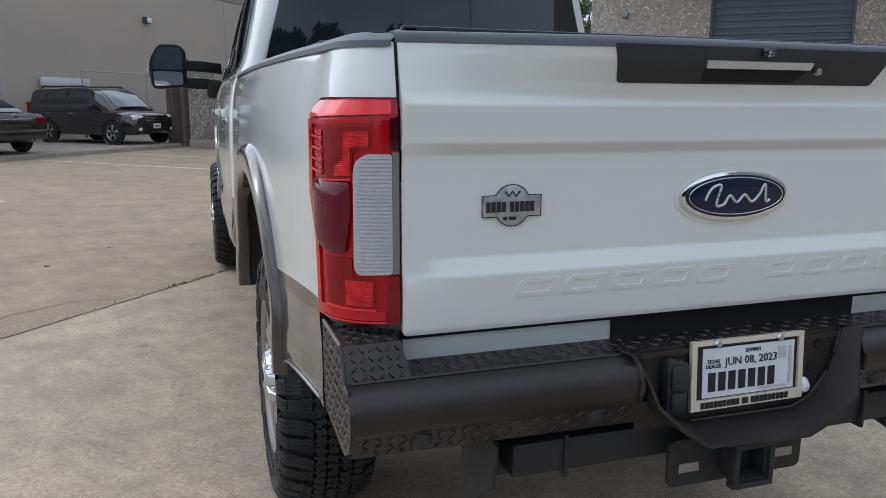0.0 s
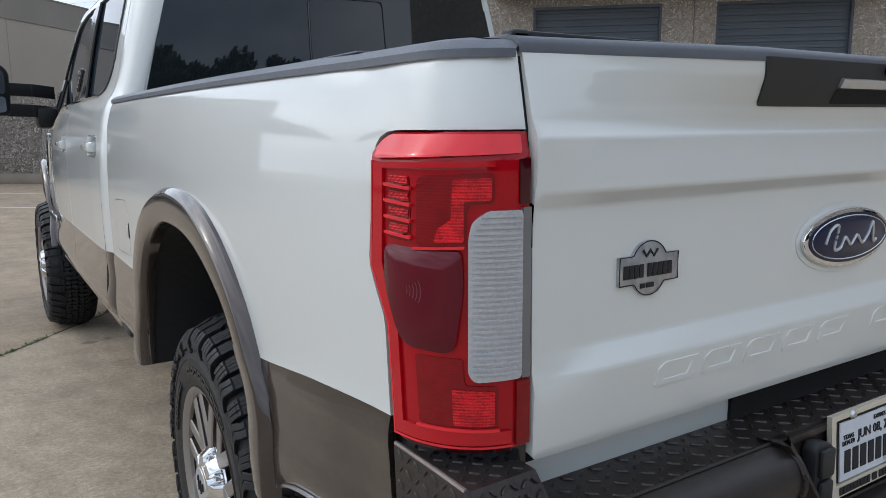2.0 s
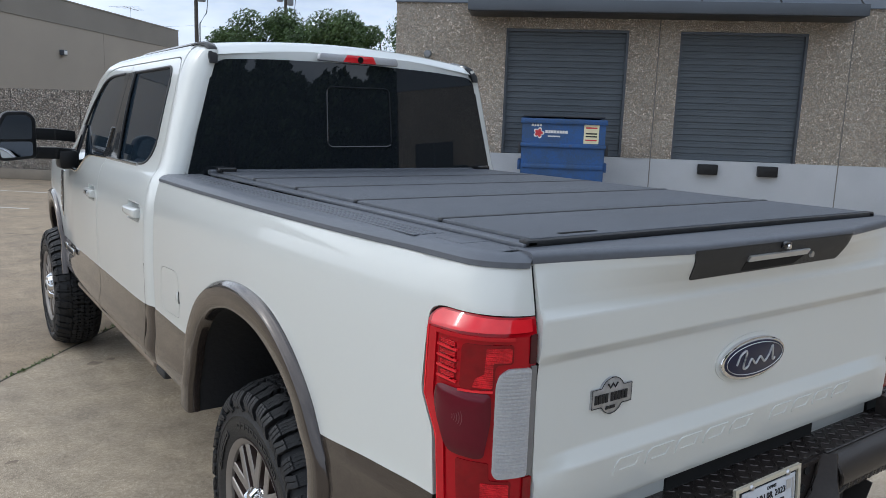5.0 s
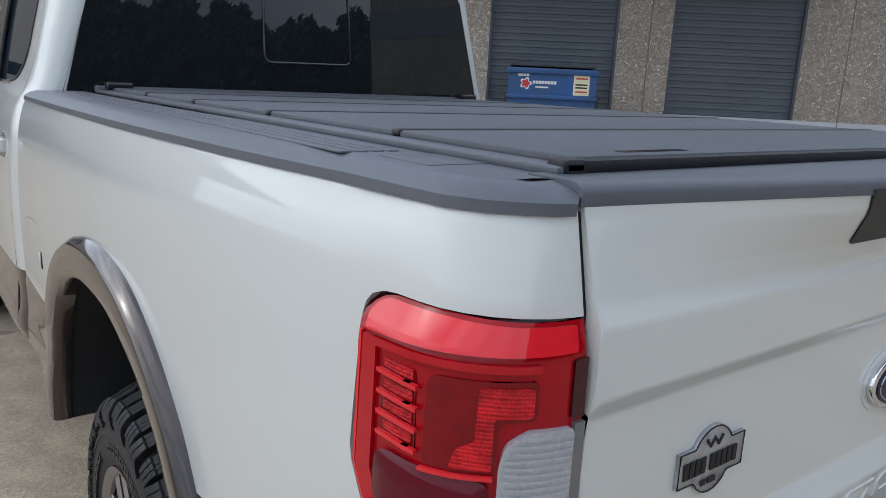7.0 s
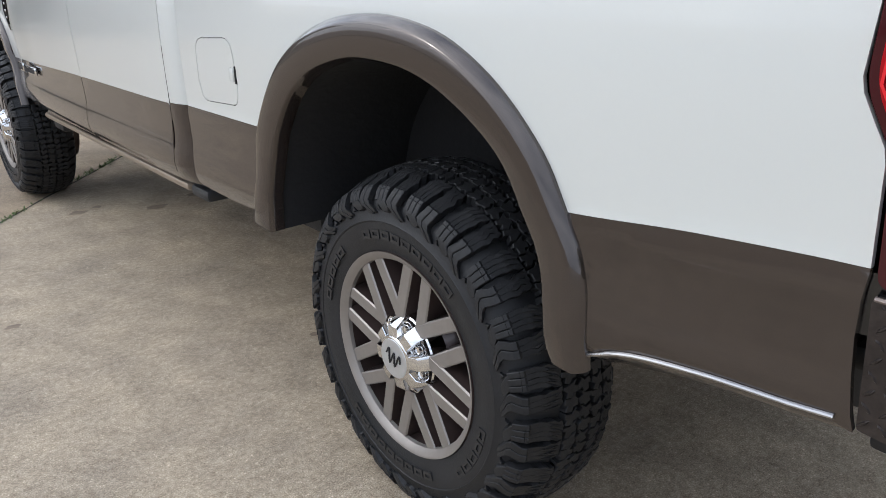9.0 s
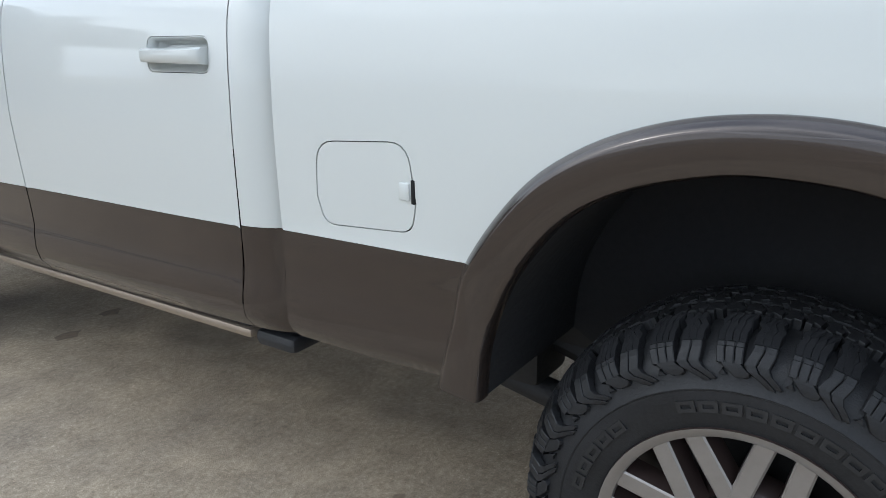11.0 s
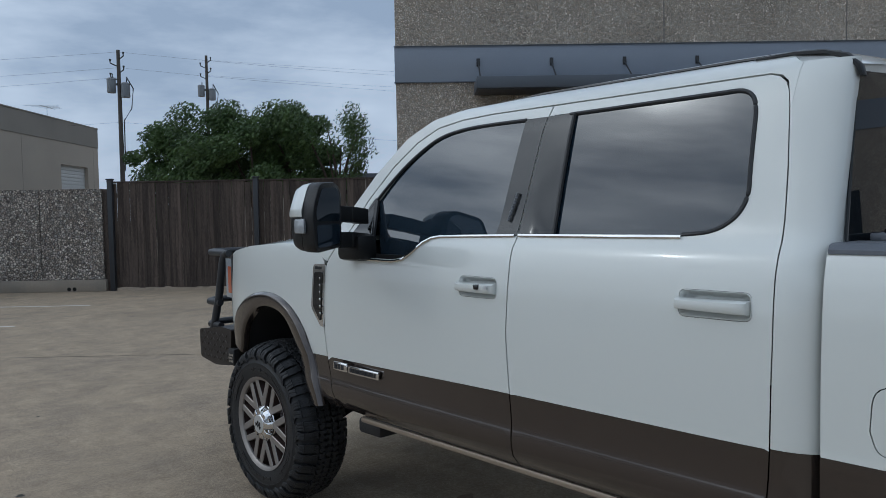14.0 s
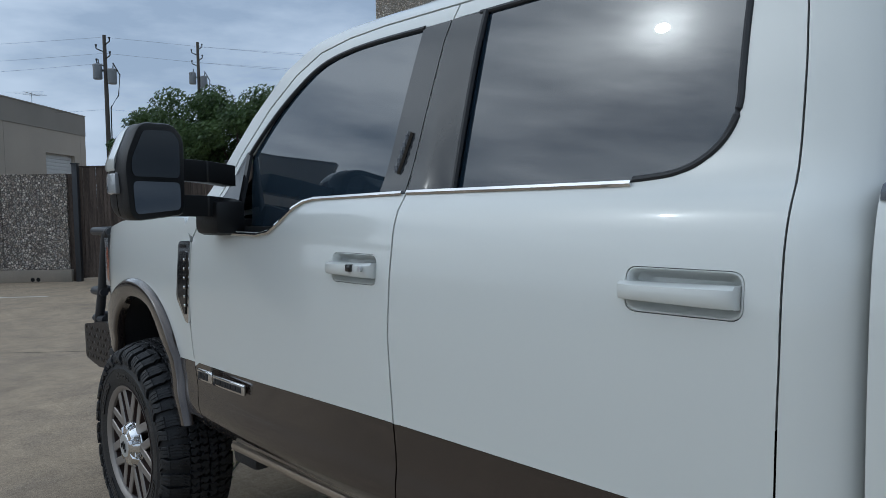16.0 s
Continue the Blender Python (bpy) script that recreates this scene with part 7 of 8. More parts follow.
        piece("lower_cell", [(0.022, 1.004), (0.130, 1.004), (0.136, 1.104), (0.066, 1.104), (0.064, 1.066), (0.022, 1.064)], 0.0105, "lens_deep", 0.006)
        piece("lower_lens", [(0.026, 1.008), (0.078, 1.008), (0.080, 1.060), (0.026, 1.058)], 0.0122, "lens_prism", 0.003)
        piece("cell_edge", [(0.020, 0.9995), (0.132, 0.9995), (0.132, 1.0035), (0.020, 1.0035)], 0.0145, "lens_bright", 0.001, 0.005)


def tread_plate(parent, origin, u, v, lu, lv, normal, name="tread_lug", pitch=0.042, mask=None):
    """Raised lugs of a tread plate, turned alternately."""
    u, v, nrm = Vector(u).normalized(), Vector(v).normalized(), Vector(normal).normalized()
    o = Vector(origin)
    b = bmesh.new()
    i = 0
    nu, nv = int(lu / pitch), int(lv / pitch)
    for a in range(nu + 1):
        for c in range(nv + 1):
            p = (a + 0.5) * lu / (nu + 1), (c + 0.5) * lv / (nv + 1)
            if mask and not mask(*p):
                continue
            s = 1 if (a + c) % 2 else -1
            d = (u + v * s).normalized()
            w = nrm.cross(d)
            q = o + u * p[0] + v * p[1]
            L, W, H = pitch * 0.40, pitch * 0.11, 0.0030
            base = [q + d * L * cu + w * W * cv for cu, cv in ((1, 0), (0.62, 0.72), (0, 1), (-0.62, 0.72), (-1, 0), (-0.62, -0.72), (0, -1), (0.62, -0.72))]
            lo = [b.verts.new(k) for k in base]
            hi = [b.verts.new(q + (k - q) * 0.62 + nrm * H * 0.85) for k in base]
            top = b.verts.new(q + nrm * H)
            for k in range(8):
                b.faces.new((lo[k], lo[(k + 1) % 8], hi[(k + 1) % 8], hi[k]))
                b.faces.new((hi[k], hi[(k + 1) % 8], top))
    bmesh.ops.recalc_face_normals(b, faces=b.faces[:])
    return tagged(part(name, b, "tread_plate", parent), kind="stuff")


def poly(verts, faces, bm=None):
    b = bmesh.new()
    vs = [b.verts.new(v) for v in verts]
    for f in faces:
        b.faces.new([vs[i] for i in f])
    bmesh.ops.recalc_face_normals(b, faces=b.faces[:])
    return join(bm, b) if bm else b


def build_rear_bumper():
    bp = part("rear_bumper", slab(rounded([(-0.905, 0.155), (-0.905, -0.02), (-0.88, -0.068), (0.88, -0.068), (0.905, -0.02), (0.905, 0.155)], 0.01), 0.012, axis="z", at=0.868), "tread_plate", truck, "bronze-black welded steel rear bumper")
    tread_plate(bp, (-0.79, 0.045, 0.8805), (1, 0, 0), (0, -1, 0), 1.58, 0.11, (0, 0, 1), pitch=0.030)
    for sx in (-1, 1):
        X = lambda x: sx * x
        # end box: outer cheek, top and sloped rear face
        prof = [(0.168, 0.945), (-0.022, 0.945), (-0.062, 0.882), (-0.10, 0.875), (-0.123, 0.845), (-0.124, 0.81), (-0.105, 0.765), (-0.06, 0.738), (0.155, 0.752)]
        ck = part("end_cheek", slab(rounded(prof, 0.006, 2), sx * 0.008, axis="x", at=X(0.905)), "tread_plate", bp, "tread-plate bumper end")
        tread_plate(ck, (X(0.913), 0.16, 0.73), (0, -1, 0), (0, 0, 1), 0.29, 0.215, (sx, 0, 0), pitch=0.026, mask=lambda a, c: inside(np.array([0.16 - a]), np.array([0.73 + c]), [(0.160, 0.938), (-0.022, 0.938), (-0.065, 0.872), (-0.10, 0.862), (-0.115, 0.83), (-0.098, 0.77), (-0.055, 0.746), (0.150, 0.76)])[0])
        tp = part("end_top", poly([(X(0.905), 0.165, 0.945), (X(0.79), 0.165, 0.945), (X(0.79), -0.018, 0.945), (X(0.905), -0.022, 0.945), (X(0.905), -0.062, 0.881), (X(0.778), -0.060, 0.881), (X(0.79), 0.165, 0.875)], [(0, 1, 2, 3), (3, 2, 5, 4), (1, 6, 5, 2)]), "tread_plate", bp)
        tread_plate(tp, (X(0.90), 0.15, 0.9455), (-sx, 0, 0), (0, -1, 0), 0.10, 0.165, (0, 0, 1), pitch=0.022)
        tread_plate(tp, (X(0.898), -0.024, 0.9425), (-sx, 0, 0), (0, -0.040, -0.063), 0.108, 0.072, (0, -0.063, 0.040), pitch=0.020)
        part("weld_bead", tube([(X(0.911), 0.165, 0.9455), (X(0.910), 0.05, 0.9465), (X(0.910), -0.022, 0.9465)], 0.0038, 6), "weld", bp)
        part("weld_bead", tube([(X(0.910), -0.022, 0.9465), (X(0.910), -0.062, 0.884), (X(0.909), -0.10, 0.877)], 0.0042, 6), "tread_plate", bp)
        # rolled pipe
        n = 14
        b = bmesh.new()
        arc = [(-0.055, 0.881)] + [(-0.070 - 0.053 * math.sin(a), 0.829 + 0.053 * math.cos(a)) for a in np.linspace(0.1, 3.0, n)] + [(-0.05, 0.776)]
        rows = [[b.verts.new((X(x), y, z)) for y, z in arc] for x in (0.905, 0.6, 0.30)]
        for p, q in zip(rows, rows[1:]):
            for k in range(len(arc) - 1):
                b.faces.new((p[k], p[k + 1], q[k + 1], q[k]))
        bmesh.ops.recalc_face_normals(b, faces=b.faces[:])
        if sum(f.normal.y for f in b.faces) > 0:
            bmesh.ops.reverse_faces(b, faces=b.faces[:])
        part("rolled_tube", b, "bumper", bp, "rolled bronze-black bumper tube")
        part("weld_bead", tube([(X(0.30), y - 0.002, z) for y, z in arc[:11]], 0.006, 6), "bumper", bp)
        part("weld_bead", tube([(X(x), -0.066, 0.8835) for x in (0.90, 0.7, 0.5, 0.30)], 0.0035, 5), "bumper", bp)
        sk = part("lower_skirt", poly([(X(0.905), -0.098, 0.784), (X(0.26), -0.098, 0.784), (X(0.26), -0.062, 0.722), (X(0.90), -0.062, 0.730)], [(0, 1, 2, 3)]), "tread_plate", bp)
        tread_plate(sk, (X(0.89), -0.0985, 0.783), (-sx, 0, 0), (0, 0.036, -0.058), 0.60, 0.064, (0, -0.85, -0.53), pitch=0.026)
        for x in (0.765, 0.385):
            s = part("parking_sensor", revolve([(0, -0.008), (0.016, -0.006), (0.022, 0.0), (0.024, 0.01)], 16, "y"), "plastic", sk, "round black parking sensor")
            s.matrix_local = pose(X(x), -0.084, 0.756, 30, 0, 0)
    # centre step with the recess for the plate
    outer = [(-0.318, 0.892), (-0.285, 0.845), (-0.266, 0.780), (-0.205, 0.722), (-0.145, 0.684), (0.125, 0.672), (0.205, 0.705), (0.262, 0.752), (0.288, 0.82), (0.305, 0.892)]
    inner = [(-0.262, 0.886), (-0.252, 0.840), (-0.240, 0.775), (-0.195, 0.728), (-0.13, 0.708), (0.15, 0.706), (0.20, 0.726), (0.248, 0.785), (0.264, 0.83), (0.276, 0.886)]
    fy = lambda x, z: -0.105 - 0.052 * min(1.0, max(0.0, (0.86 - z) / 0.12))
    b = bmesh.new()
    ov = [b.verts.new((x, fy(x, z), z)) for x, z in outer]
    ow_ = [b.verts.new((x * 0.985, fy(x, z) + 0.002, z + 0.008)) for x, z in outer]
    iv = [b.verts.new((x, -0.062, z)) for x, z in inner]
    ob_ = [b.verts.new((x, -0.04, z - 0.005)) for x, z in outer]
    for k in range(len(outer) - 1):
        b.faces.new((ow_[k], ow_[k + 1], iv[k + 1], iv[k]))
        b.faces.new((ov[k], ov[k + 1], ow_[k + 1], ow_[k]))
        b.faces.new((ov[k], ov[k + 1], ob_[k + 1], ob_[k]))
    bmesh.ops.recalc_face_normals(b, faces=b.faces[:])
    st = part("centre_step", b, "bumper", bp, "flared centre step of the bumper")
    part("recess_back", poly([(-0.30, -0.060, 0.888), (0.31, -0.060, 0.888), (0.29, -0.060, 0.70), (-0.27, -0.060, 0.70)], [(0, 1, 2, 3)]), "bumper", bp)
    part("weld_bead", tube([(x, -0.066, z) for x, z in inner[4:]], 0.0045, 6), "bumper", bp)
    for x, z in ((0.222, 0.852), (0.205, 0.80)):
        part("bolt_hole", revolve([(0, -0.002), (0.013, -0.002), (0.014, 0.004)], 12, "y"), "void", bp).location = (x, -0.062, z)
    wl_ = part("tow_wiring_socket", slab(rounded([(-0.212, 0.742), (-0.168, 0.735), (-0.160, 0.76), (-0.160, 0.855), (-0.205, 0.866), (-0.216, 0.852)], 0.012), -0.030, 0.006, axis="y", at=-0.062), "plastic", bp, "black trailer wiring socket")
    part("socket_flap", box(-0.209, -0.168, -0.102, -0.091, 0.80, 0.854, 0.006), "plastic", wl_)
    part("socket_flap", box(-0.207, -0.168, -0.102, -0.091, 0.752, 0.793, 0.006), "plastic", wl_)
    pl = part("plate_lamp", revolve([(0, -0.016), (0.012, -0.013), (0.019, -0.004), (0.021, 0.0)], 18, "y"), "headlamp", bp, "round clear plate lamp")
    pl.location = (0.180, -0.064, 0.755)
    # paper dealer tag in its frame
    tilt = Matrix.Translation((0.006, -0.076, 0.816)) @ pose(0, 0, 0, -4, 0, 0)
    pf = part("plate_frame", bmesh.new(), "plate_trim", bp, "champagne dealer plate frame")
    fr = bmesh.new()
    ow, oh, iw, iz0, iz1 = 0.153, 0.079, 0.139, -0.055, 0.068
    ring_o = [(-ow, -oh), (ow, -oh), (ow, oh), (-ow, oh)]
    ring_i = [(-iw, iz0), (iw, iz0), (iw, iz1), (-iw, iz1)]
    a = [fr.verts.new((x, -0.006, z)) for x, z in ring_o]
    c = [fr.verts.new((x, -0.006, z)) for x, z in ring_i]
    a2 = [fr.verts.new((x, 0.004, z)) for x, z in ring_o]
    c2 = [fr.verts.new((x, 0.0, z)) for x, z in ring_i]
    for k in range(4):
        j = (k + 1) % 4
        fr.faces.new((a[k], a[j], c[j], c[k]))
        fr.faces.new((a[k], a[j], a2[j], a2[k]))
        fr.faces.new((c[k], c[j], c2[j], c2[k]))
    bmesh.ops.recalc_face_normals(fr, faces=fr.faces[:])
    pf.data = mesh_of("plate_frame", fr, "plate_trim")
    pf.matrix_local = tilt
    part("plate_backing", box(-0.145, 0.145, 0.0, 0.004, -0.078, 0.078), "ink", pf, smooth=False)
    tag = part("paper_tag", box(-0.122, 0.128, -0.0035, -0.001, -0.052, 0.060, 0.0), "paper", pf, "white paper dealer tag", smooth=False)
    up = Matrix.Rotation(radians(90), 4, "X")
    lettering("tag_text", "JUN 08, 2023", 0.026, "ink", tag, Matrix.Translation((0.008, -0.0045, 0.026)) @ up)
    lettering("tag_text", "EXPIRES", 0.012, "ink", tag, Matrix.Translation((0.012, -0.0045, 0.048)) @ up)
    lettering("tag_text", "TEXAS", 0.012, "ink", tag, Matrix.Translation((-0.095, -0.0045, 0.030)) @ up)
    lettering("tag_text", "DEALER", 0.012, "ink", tag, Matrix.Translation((-0.095, -0.0045, 0.019)) @ up)
    bars(tag, "tag_bar", -0.108, [0.019] * 7, -0.038, 0.043, lambda u, v, w: (u, -0.0038 - w, v), "ink", 0.008)
    bars(tag, "tag_bar", 0.082, [0.022], 0.022, 0.026, lambda u, v, w: (u, -0.0038 - w, v), "badge_grey")
    bars(tag, "tag_bar", 0.112, [0.008], -0.04, 0.088, lambda u, v, w: (u, -0.0038 - w, v), "badge_grey")
    bars(tag, "tag_bar", 0.03, [0.075], -0.046, 0.005, lambda u, v, w: (u, -0.0038 - w, v), "badge_grey")
    bars(pf, "frame_bar", -0.128, [0.0095] * 9 + [-0.004, 0.016, -0.004] + [0.0095] * 9, -0.0745, 0.014, lambda u, v, w: (u, -0.0065 - w, v), "ink", 0.0022)
    for x in (-0.085, 0.085):
        part("screw", revolve([(0, -0.012), (0.006, -0.011), (0.009, -0.006)], 10, "y"), "satin", pf).location = (x, 0, 0.070)
    # tow hitch
    h = part("tow_hitch", box(-0.545, 0.545, -0.025, 0.05, 0.612, 0.688, 0.006), "chassis", truck, "black receiver hitch")
    part("cross_tube_end", box(-0.5465, -0.545, -0.018, 0.043, 0.619, 0.681), "void", h)
    ring4 = lambda r, t, y0, y1, zc: join(join(box(-r, r, y0, y1, zc + r - t, zc + r, 0.003), box(-r, r, y0, y1, zc - r, zc - r + t, 0.003)), join(box(-r, -r + t, y0, y1, zc - r + t, zc + r - t, 0.003), box(r - t, r, y0, y1, zc - r + t, zc + r - t, 0.003)))
    part("receiver", ring4(0.043, 0.008, -0.125, 0.0, 0.612), "chassis", h)
    part("receiver_collar", ring4(0.054, 0.014, -0.135, -0.108, 0.612), "chassis", h)
    pp = part("chain_plate", slab(rounded([(-0.185, 0.555), (0.185, 0.555), (0.185, 0.668), (-0.185, 0.668)], 0.02), 0.012, axis="y", at=-0.075), "chassis", h)
    for sx in (-1, 1):
        # concrete-toned patches drawn in place of open slots
        part("chain_slot", box(*sorted((sx * 0.105, sx * 0.158)), -0.0775, -0.0748, 0.588, 0.610, 0.001), "kerb", pp)
        part("tube_flange", box(*sorted((sx * 0.415, sx * 0.425)), -0.035, 0.06, 0.60, 0.70, 0.003), "chassis", h)
        part("hitch_arm", box(*sorted((sx * 0.50, sx * 0.56)), 0.05, 0.5, 0.58, 0.76, 0.006), "chassis", h)
        part("side_plate", poly([(sx * 0.60, 0.1, 0.74), (sx * 0.60, -0.08, 0.72), (sx * 0.60, -0.06, 0.62), (sx * 0.60, 0.04, 0.54), (sx * 0.60, 0.14, 0.56), (sx * 0.606, 0.1, 0.74), (sx * 0.606, -0.08, 0.72), (sx * 0.606, -0.06, 0.62), (sx * 0.606, 0.04, 0.54), (sx * 0.606, 0.14, 0.56)], [(0, 1, 2, 3, 4), (5, 6, 7, 8, 9), (0, 1, 6, 5), (1, 2, 7, 6), (2, 3, 8, 7), (3, 4, 9, 8)]), "chassis", h)


def build_front_bumper():
    f = part("front_bumper", slab(rounded([(5.92, 0.90), (6.08, 0.905), (6.39, 0.86), (6.38, 0.67), (6.16, 0.64), (5.95, 0.66)], 0.025), 1.66, 0.0, axis="x", at=-0.83), "bumper", truck, "dark steel front bumper with brush guard")
    tread_plate(f, (-0.832, 5.97, 0.67), (0, 1, 0), (0, 0, 1), 0.40, 0.20, (-1, 0, 0), pitch=0.05)
    part("fog_mesh", box(-0.85, -0.80, 5.86, 5.94, 0.67, 0.78, 0.01), "chassis", f)
    # pale discs painted in for bright ground seen through the mesh
    for k in range(9):
        part("mesh_hole", slab([(5.875 + 0.018 * (k % 3) + 0.009 * ((k // 3) % 2) + 0.008 * math.cos(j * math.pi / 3), 0.70 + 0.02 * (k // 3) + 0.008 * math.sin(j * math.pi / 3)) for j in range(6)], -0.002, axis="x", at=-0.851), "kerb", f, smooth=False)
    for z, y in ((1.398, 6.30), (1.06, 6.34), (0.905, 6.33)):
        part("guard_bar", tube([(-0.80, 5.98 if z > 1.3 else 6.12, z), (-0.80, y - 0.06, z), (-0.74, y, z), (0.74, y, z), (0.80, y - 0.06, z), (0.80, 5.98 if z > 1.3 else 6.12, z)], 0.023, 10), "steel_dark", f)
    for sx in (-1, 1):
        part("guard_upright", tube([(sx * 0.80, 6.00, 1.398), (sx * 0.80, 6.045, 1.385), (sx * 0.80, 6.075, 1.33), (sx * 0.80, 6.14, 1.10), (sx * 0.80, 6.23, 0.88)], 0.026, 10), "steel_dark", f)


def build_wheel():
    """A wheel about its own hub, outer face to -x."""
    w = part("wheel", revolve([(0.255, 0.20), (0.255, 0.0), (0.258, -0.14), (0.262, -0.165), (0.276, -0.172), (0.278, -0.160), (0.262, -0.150)], 56), "wheel_brown", None, "machined and brown alloy wheel with mud-terrain tyre")
    part("rim_ring", revolve([(0.252, -0.150), (0.254, -0.160), (0.270, -0.1725), (0.2755, -0.1735)], 64), "machined", w)
    part("brake", revolve([(0.05, -0.02), (0.19, -0.02), (0.19, 0.01), (0.05, 0.01)], 32), "chassis", w)
    part("dish", revolve([(0.06, -0.105), (0.10, -0.11), (0.13, -0.085), (0.14, -0.06)], 40), "wheel_brown", w)
    sp = bmesh.new()
    fc = bmesh.new()
    r1 = 0.258
    for sgn in (-1, 1):
        p0, p1 = Vector((0.100, -0.004 * sgn)), Vector((r1 * math.cos(0.255 * sgn), r1 * math.sin(0.255 * sgn)))
        d = (p1 - p0).normalized()
        n = Vector((-d.y, d.x))
        for bmx, hw, x0, x1 in ((sp, 0.0172, -0.155, -0.10), (fc, 0.0155, -0.158 - 0.0004 * sgn, -0.1545)):
            ring = []
            for x, k in ((x0, 1.0), (x1, 1.25)):
                ring.append([bmx.verts.new((x, q.x, q.y)) for q in (p0 + n * hw * k, p0 - n * hw * k, p1 - n * hw * k, p1 + n * hw * k)])
            bmx.faces.new(ring[0])
            for k in range(4):
                bmx.faces.new((ring[0][k], ring[0][(k + 1) % 4], ring[1][(k + 1) % 4], ring[1][k]))
    bmesh.ops.recalc_face_normals(sp, faces=sp.faces[:])
    bmesh.ops.recalc_face_normals(fc, faces=fc.faces[:])
    ms, mf = mesh_of("spoke", sp, "wheel_brown", False), mesh_of("spoke_face", fc, "machined", False)
    hub = revolve([(0.0, -0.190), (0.054, -0.190), (0.060, -0.186), (0.063, -0.172), (0.066, -0.150), (0.098, -0.140), (0.104, -0.150), (0.108, -0.146), (0.108, -0.09)], 48)
    for k in range(8):
        s = part("spoke", ms, None, w)
        s.rotation_euler = (2 * math.pi * (k + 0.5) / 8, 0, 0)
        part("spoke_face", mf, None, w).rotation_euler = s.rotation_euler
    hc = part("hub_cap", hub, "chrome", w, "chrome hub cap with lug windows")
    part("cap_disc", revolve([(0.0, -0.1915), (0.052, -0.1915), (0.054, -0.189)], 32), "badge_grey", hc)
    part("cap_mark", tube([(-0.1925, y * 1.3, z * 1.5) for y, z in spline_points([(-0.022, 0.002), (-0.016, 0.014), (-0.008, -0.012), (0.0, 0.012), (0.008, -0.012), (0.016, 0.014), (0.022, 0.002)], 0.004)], 0.0026, 6), "ink", hc)
    rb_ = bmesh.new()
    for pts in ([(-0.187, 0.056, -0.017), (-0.187, 0.056, 0.017), (-0.152, 0.107, 0.021), (-0.152, 0.107, -0.021)],):
        lo_ = [rb_.verts.new((x + 0.03, y, z * 1.15)) for x, y, z in pts]
        hi_ = [rb_.verts.new(p) for p in pts]
        md_ = [rb_.verts.new(p) for p in ((-0.183, 0.085, -0.018), (-0.183, 0.085, 0.018))]
        rb_.faces.new((hi_[0], hi_[1], md_[1], md_[0]))
        rb_.faces.new((md_[0], md_[1], hi_[2], hi_[3]))
        rb_.faces.new((lo_[0], hi_[0], md_[0], hi_[3], lo_[3]))
        rb_.faces.new((lo_[1], hi_[1], md_[1], hi_[2], lo_[2]))
        rb_.faces.new((lo_[2], hi_[2], hi_[3], lo_[3]))
    bmesh.ops.recalc_face_normals(rb_, faces=rb_.faces[:])
    bevel(rb_, 0.003, 2)
    rib = mesh_of("cap_rib", rb_, "chrome")
    for k in range(8):
        part("cap_rib", rib, None, hc).rotation_euler = (2 * math.pi * (k + 0.5) / 8, 0, 0)
    lm = mesh_of("lug_nut", join(revolve([(0.0, -0.163), (0.0095, -0.162), (0.011, -0.150), (0.011, -0.13)], 12), revolve([(0.0165, -0.148), (0.0172, -0.1505), (0.02, -0.151), (0.021, -0.146)], 14)), "chrome")
    wm = mesh_of("lug_window", revolve([(0.0, -0.1565), (0.0175, -0.1530)], 14), "void")
    for k in range(8):
        a = 2 * math.pi * k / 8
        for me, nm in ((lm, "lug_nut"), (wm, "lug_window")):
            o = part(nm, me, None, hc)
            o.location = (-0.008 if nm == 'lug_nut' else 0.008, 0.084 * math.cos(a), 0.084 * math.sin(a))
            o.rotation_euler = (0, 0, 0)
    # all the metal to the size of a twenty-inch rim
    small = Matrix.Diagonal((1.0, 0.966, 0.966, 1.0))
    metal = [w] + list(w.children_recursive)
    for me in {o.data for o in metal}:
        me.transform(small)
    for o in metal[1:]:
        o.location = small @ o.location
    # tyre: carcass, outer shoulder lugs one by one, and the crowded inner blocks
    ty = revolve([(0.253, 0.11), (0.29, 0.120), (0.35, 0.122), (0.395, 0.112), (0.425, 0.095), (0.434, 0.070), (0.4385, 0.0), (0.434, -0.09), (0.424, -0.120), (0.406, -0.152), (0.385, -0.168), (0.365, -0.1745), (0.346, -0.1785), (0.3445, -0.1800), (0.342, -0.1800), (0.3405, -0.1780), (0.325, -0.1785), (0.305, -0.1765), (0.285, -0.1715), (0.270, -0.170), (0.26, -0.163), (0.253, -0.15)], 72)
    tyre = part("tyre", ty, "rubber", w, "black mud-terrain tyre")
    N = 44
    st = 2 * math.pi / N
    wob = random.Random(17)
    crown = lambda x: 0.461 - 1.15 * x * x if abs(x) < 0.1 else 0.4495 - (abs(x) - 0.1) * (0.43 if abs(x) > 0.118 else 0.22)

    def spot(s, f, r, x):
        return (s * x, r * math.cos(f * st), r * math.sin(f * st))

    def prism(b, cells, low, shrink=0.93, drop=0.0):
        """A tread block from corner (angle in pitches, place across) points."""
        ca, cw = sum(a for a, _ in cells) / len(cells), sum(x for _, x in cells) / len(cells)
        rings = []
        for h, k in ((-low, 1.0), (-0.0015 - drop, 0.985 * shrink / 0.93), (-drop, shrink * 0.965)):
            rings.append([b.verts.new(spot(1, ca + (a - ca) * k, crown(cw + (x - cw) * k) + h, cw + (x - cw) * k)) for a, x in cells])
        n = len(cells)
        b.faces.new(rings[-1])
        for p, q in zip(rings, rings[1:]):
            for k in range(n):
                b.faces.new((p[k], p[(k + 1) % n], q[(k + 1) % n], q[k]))

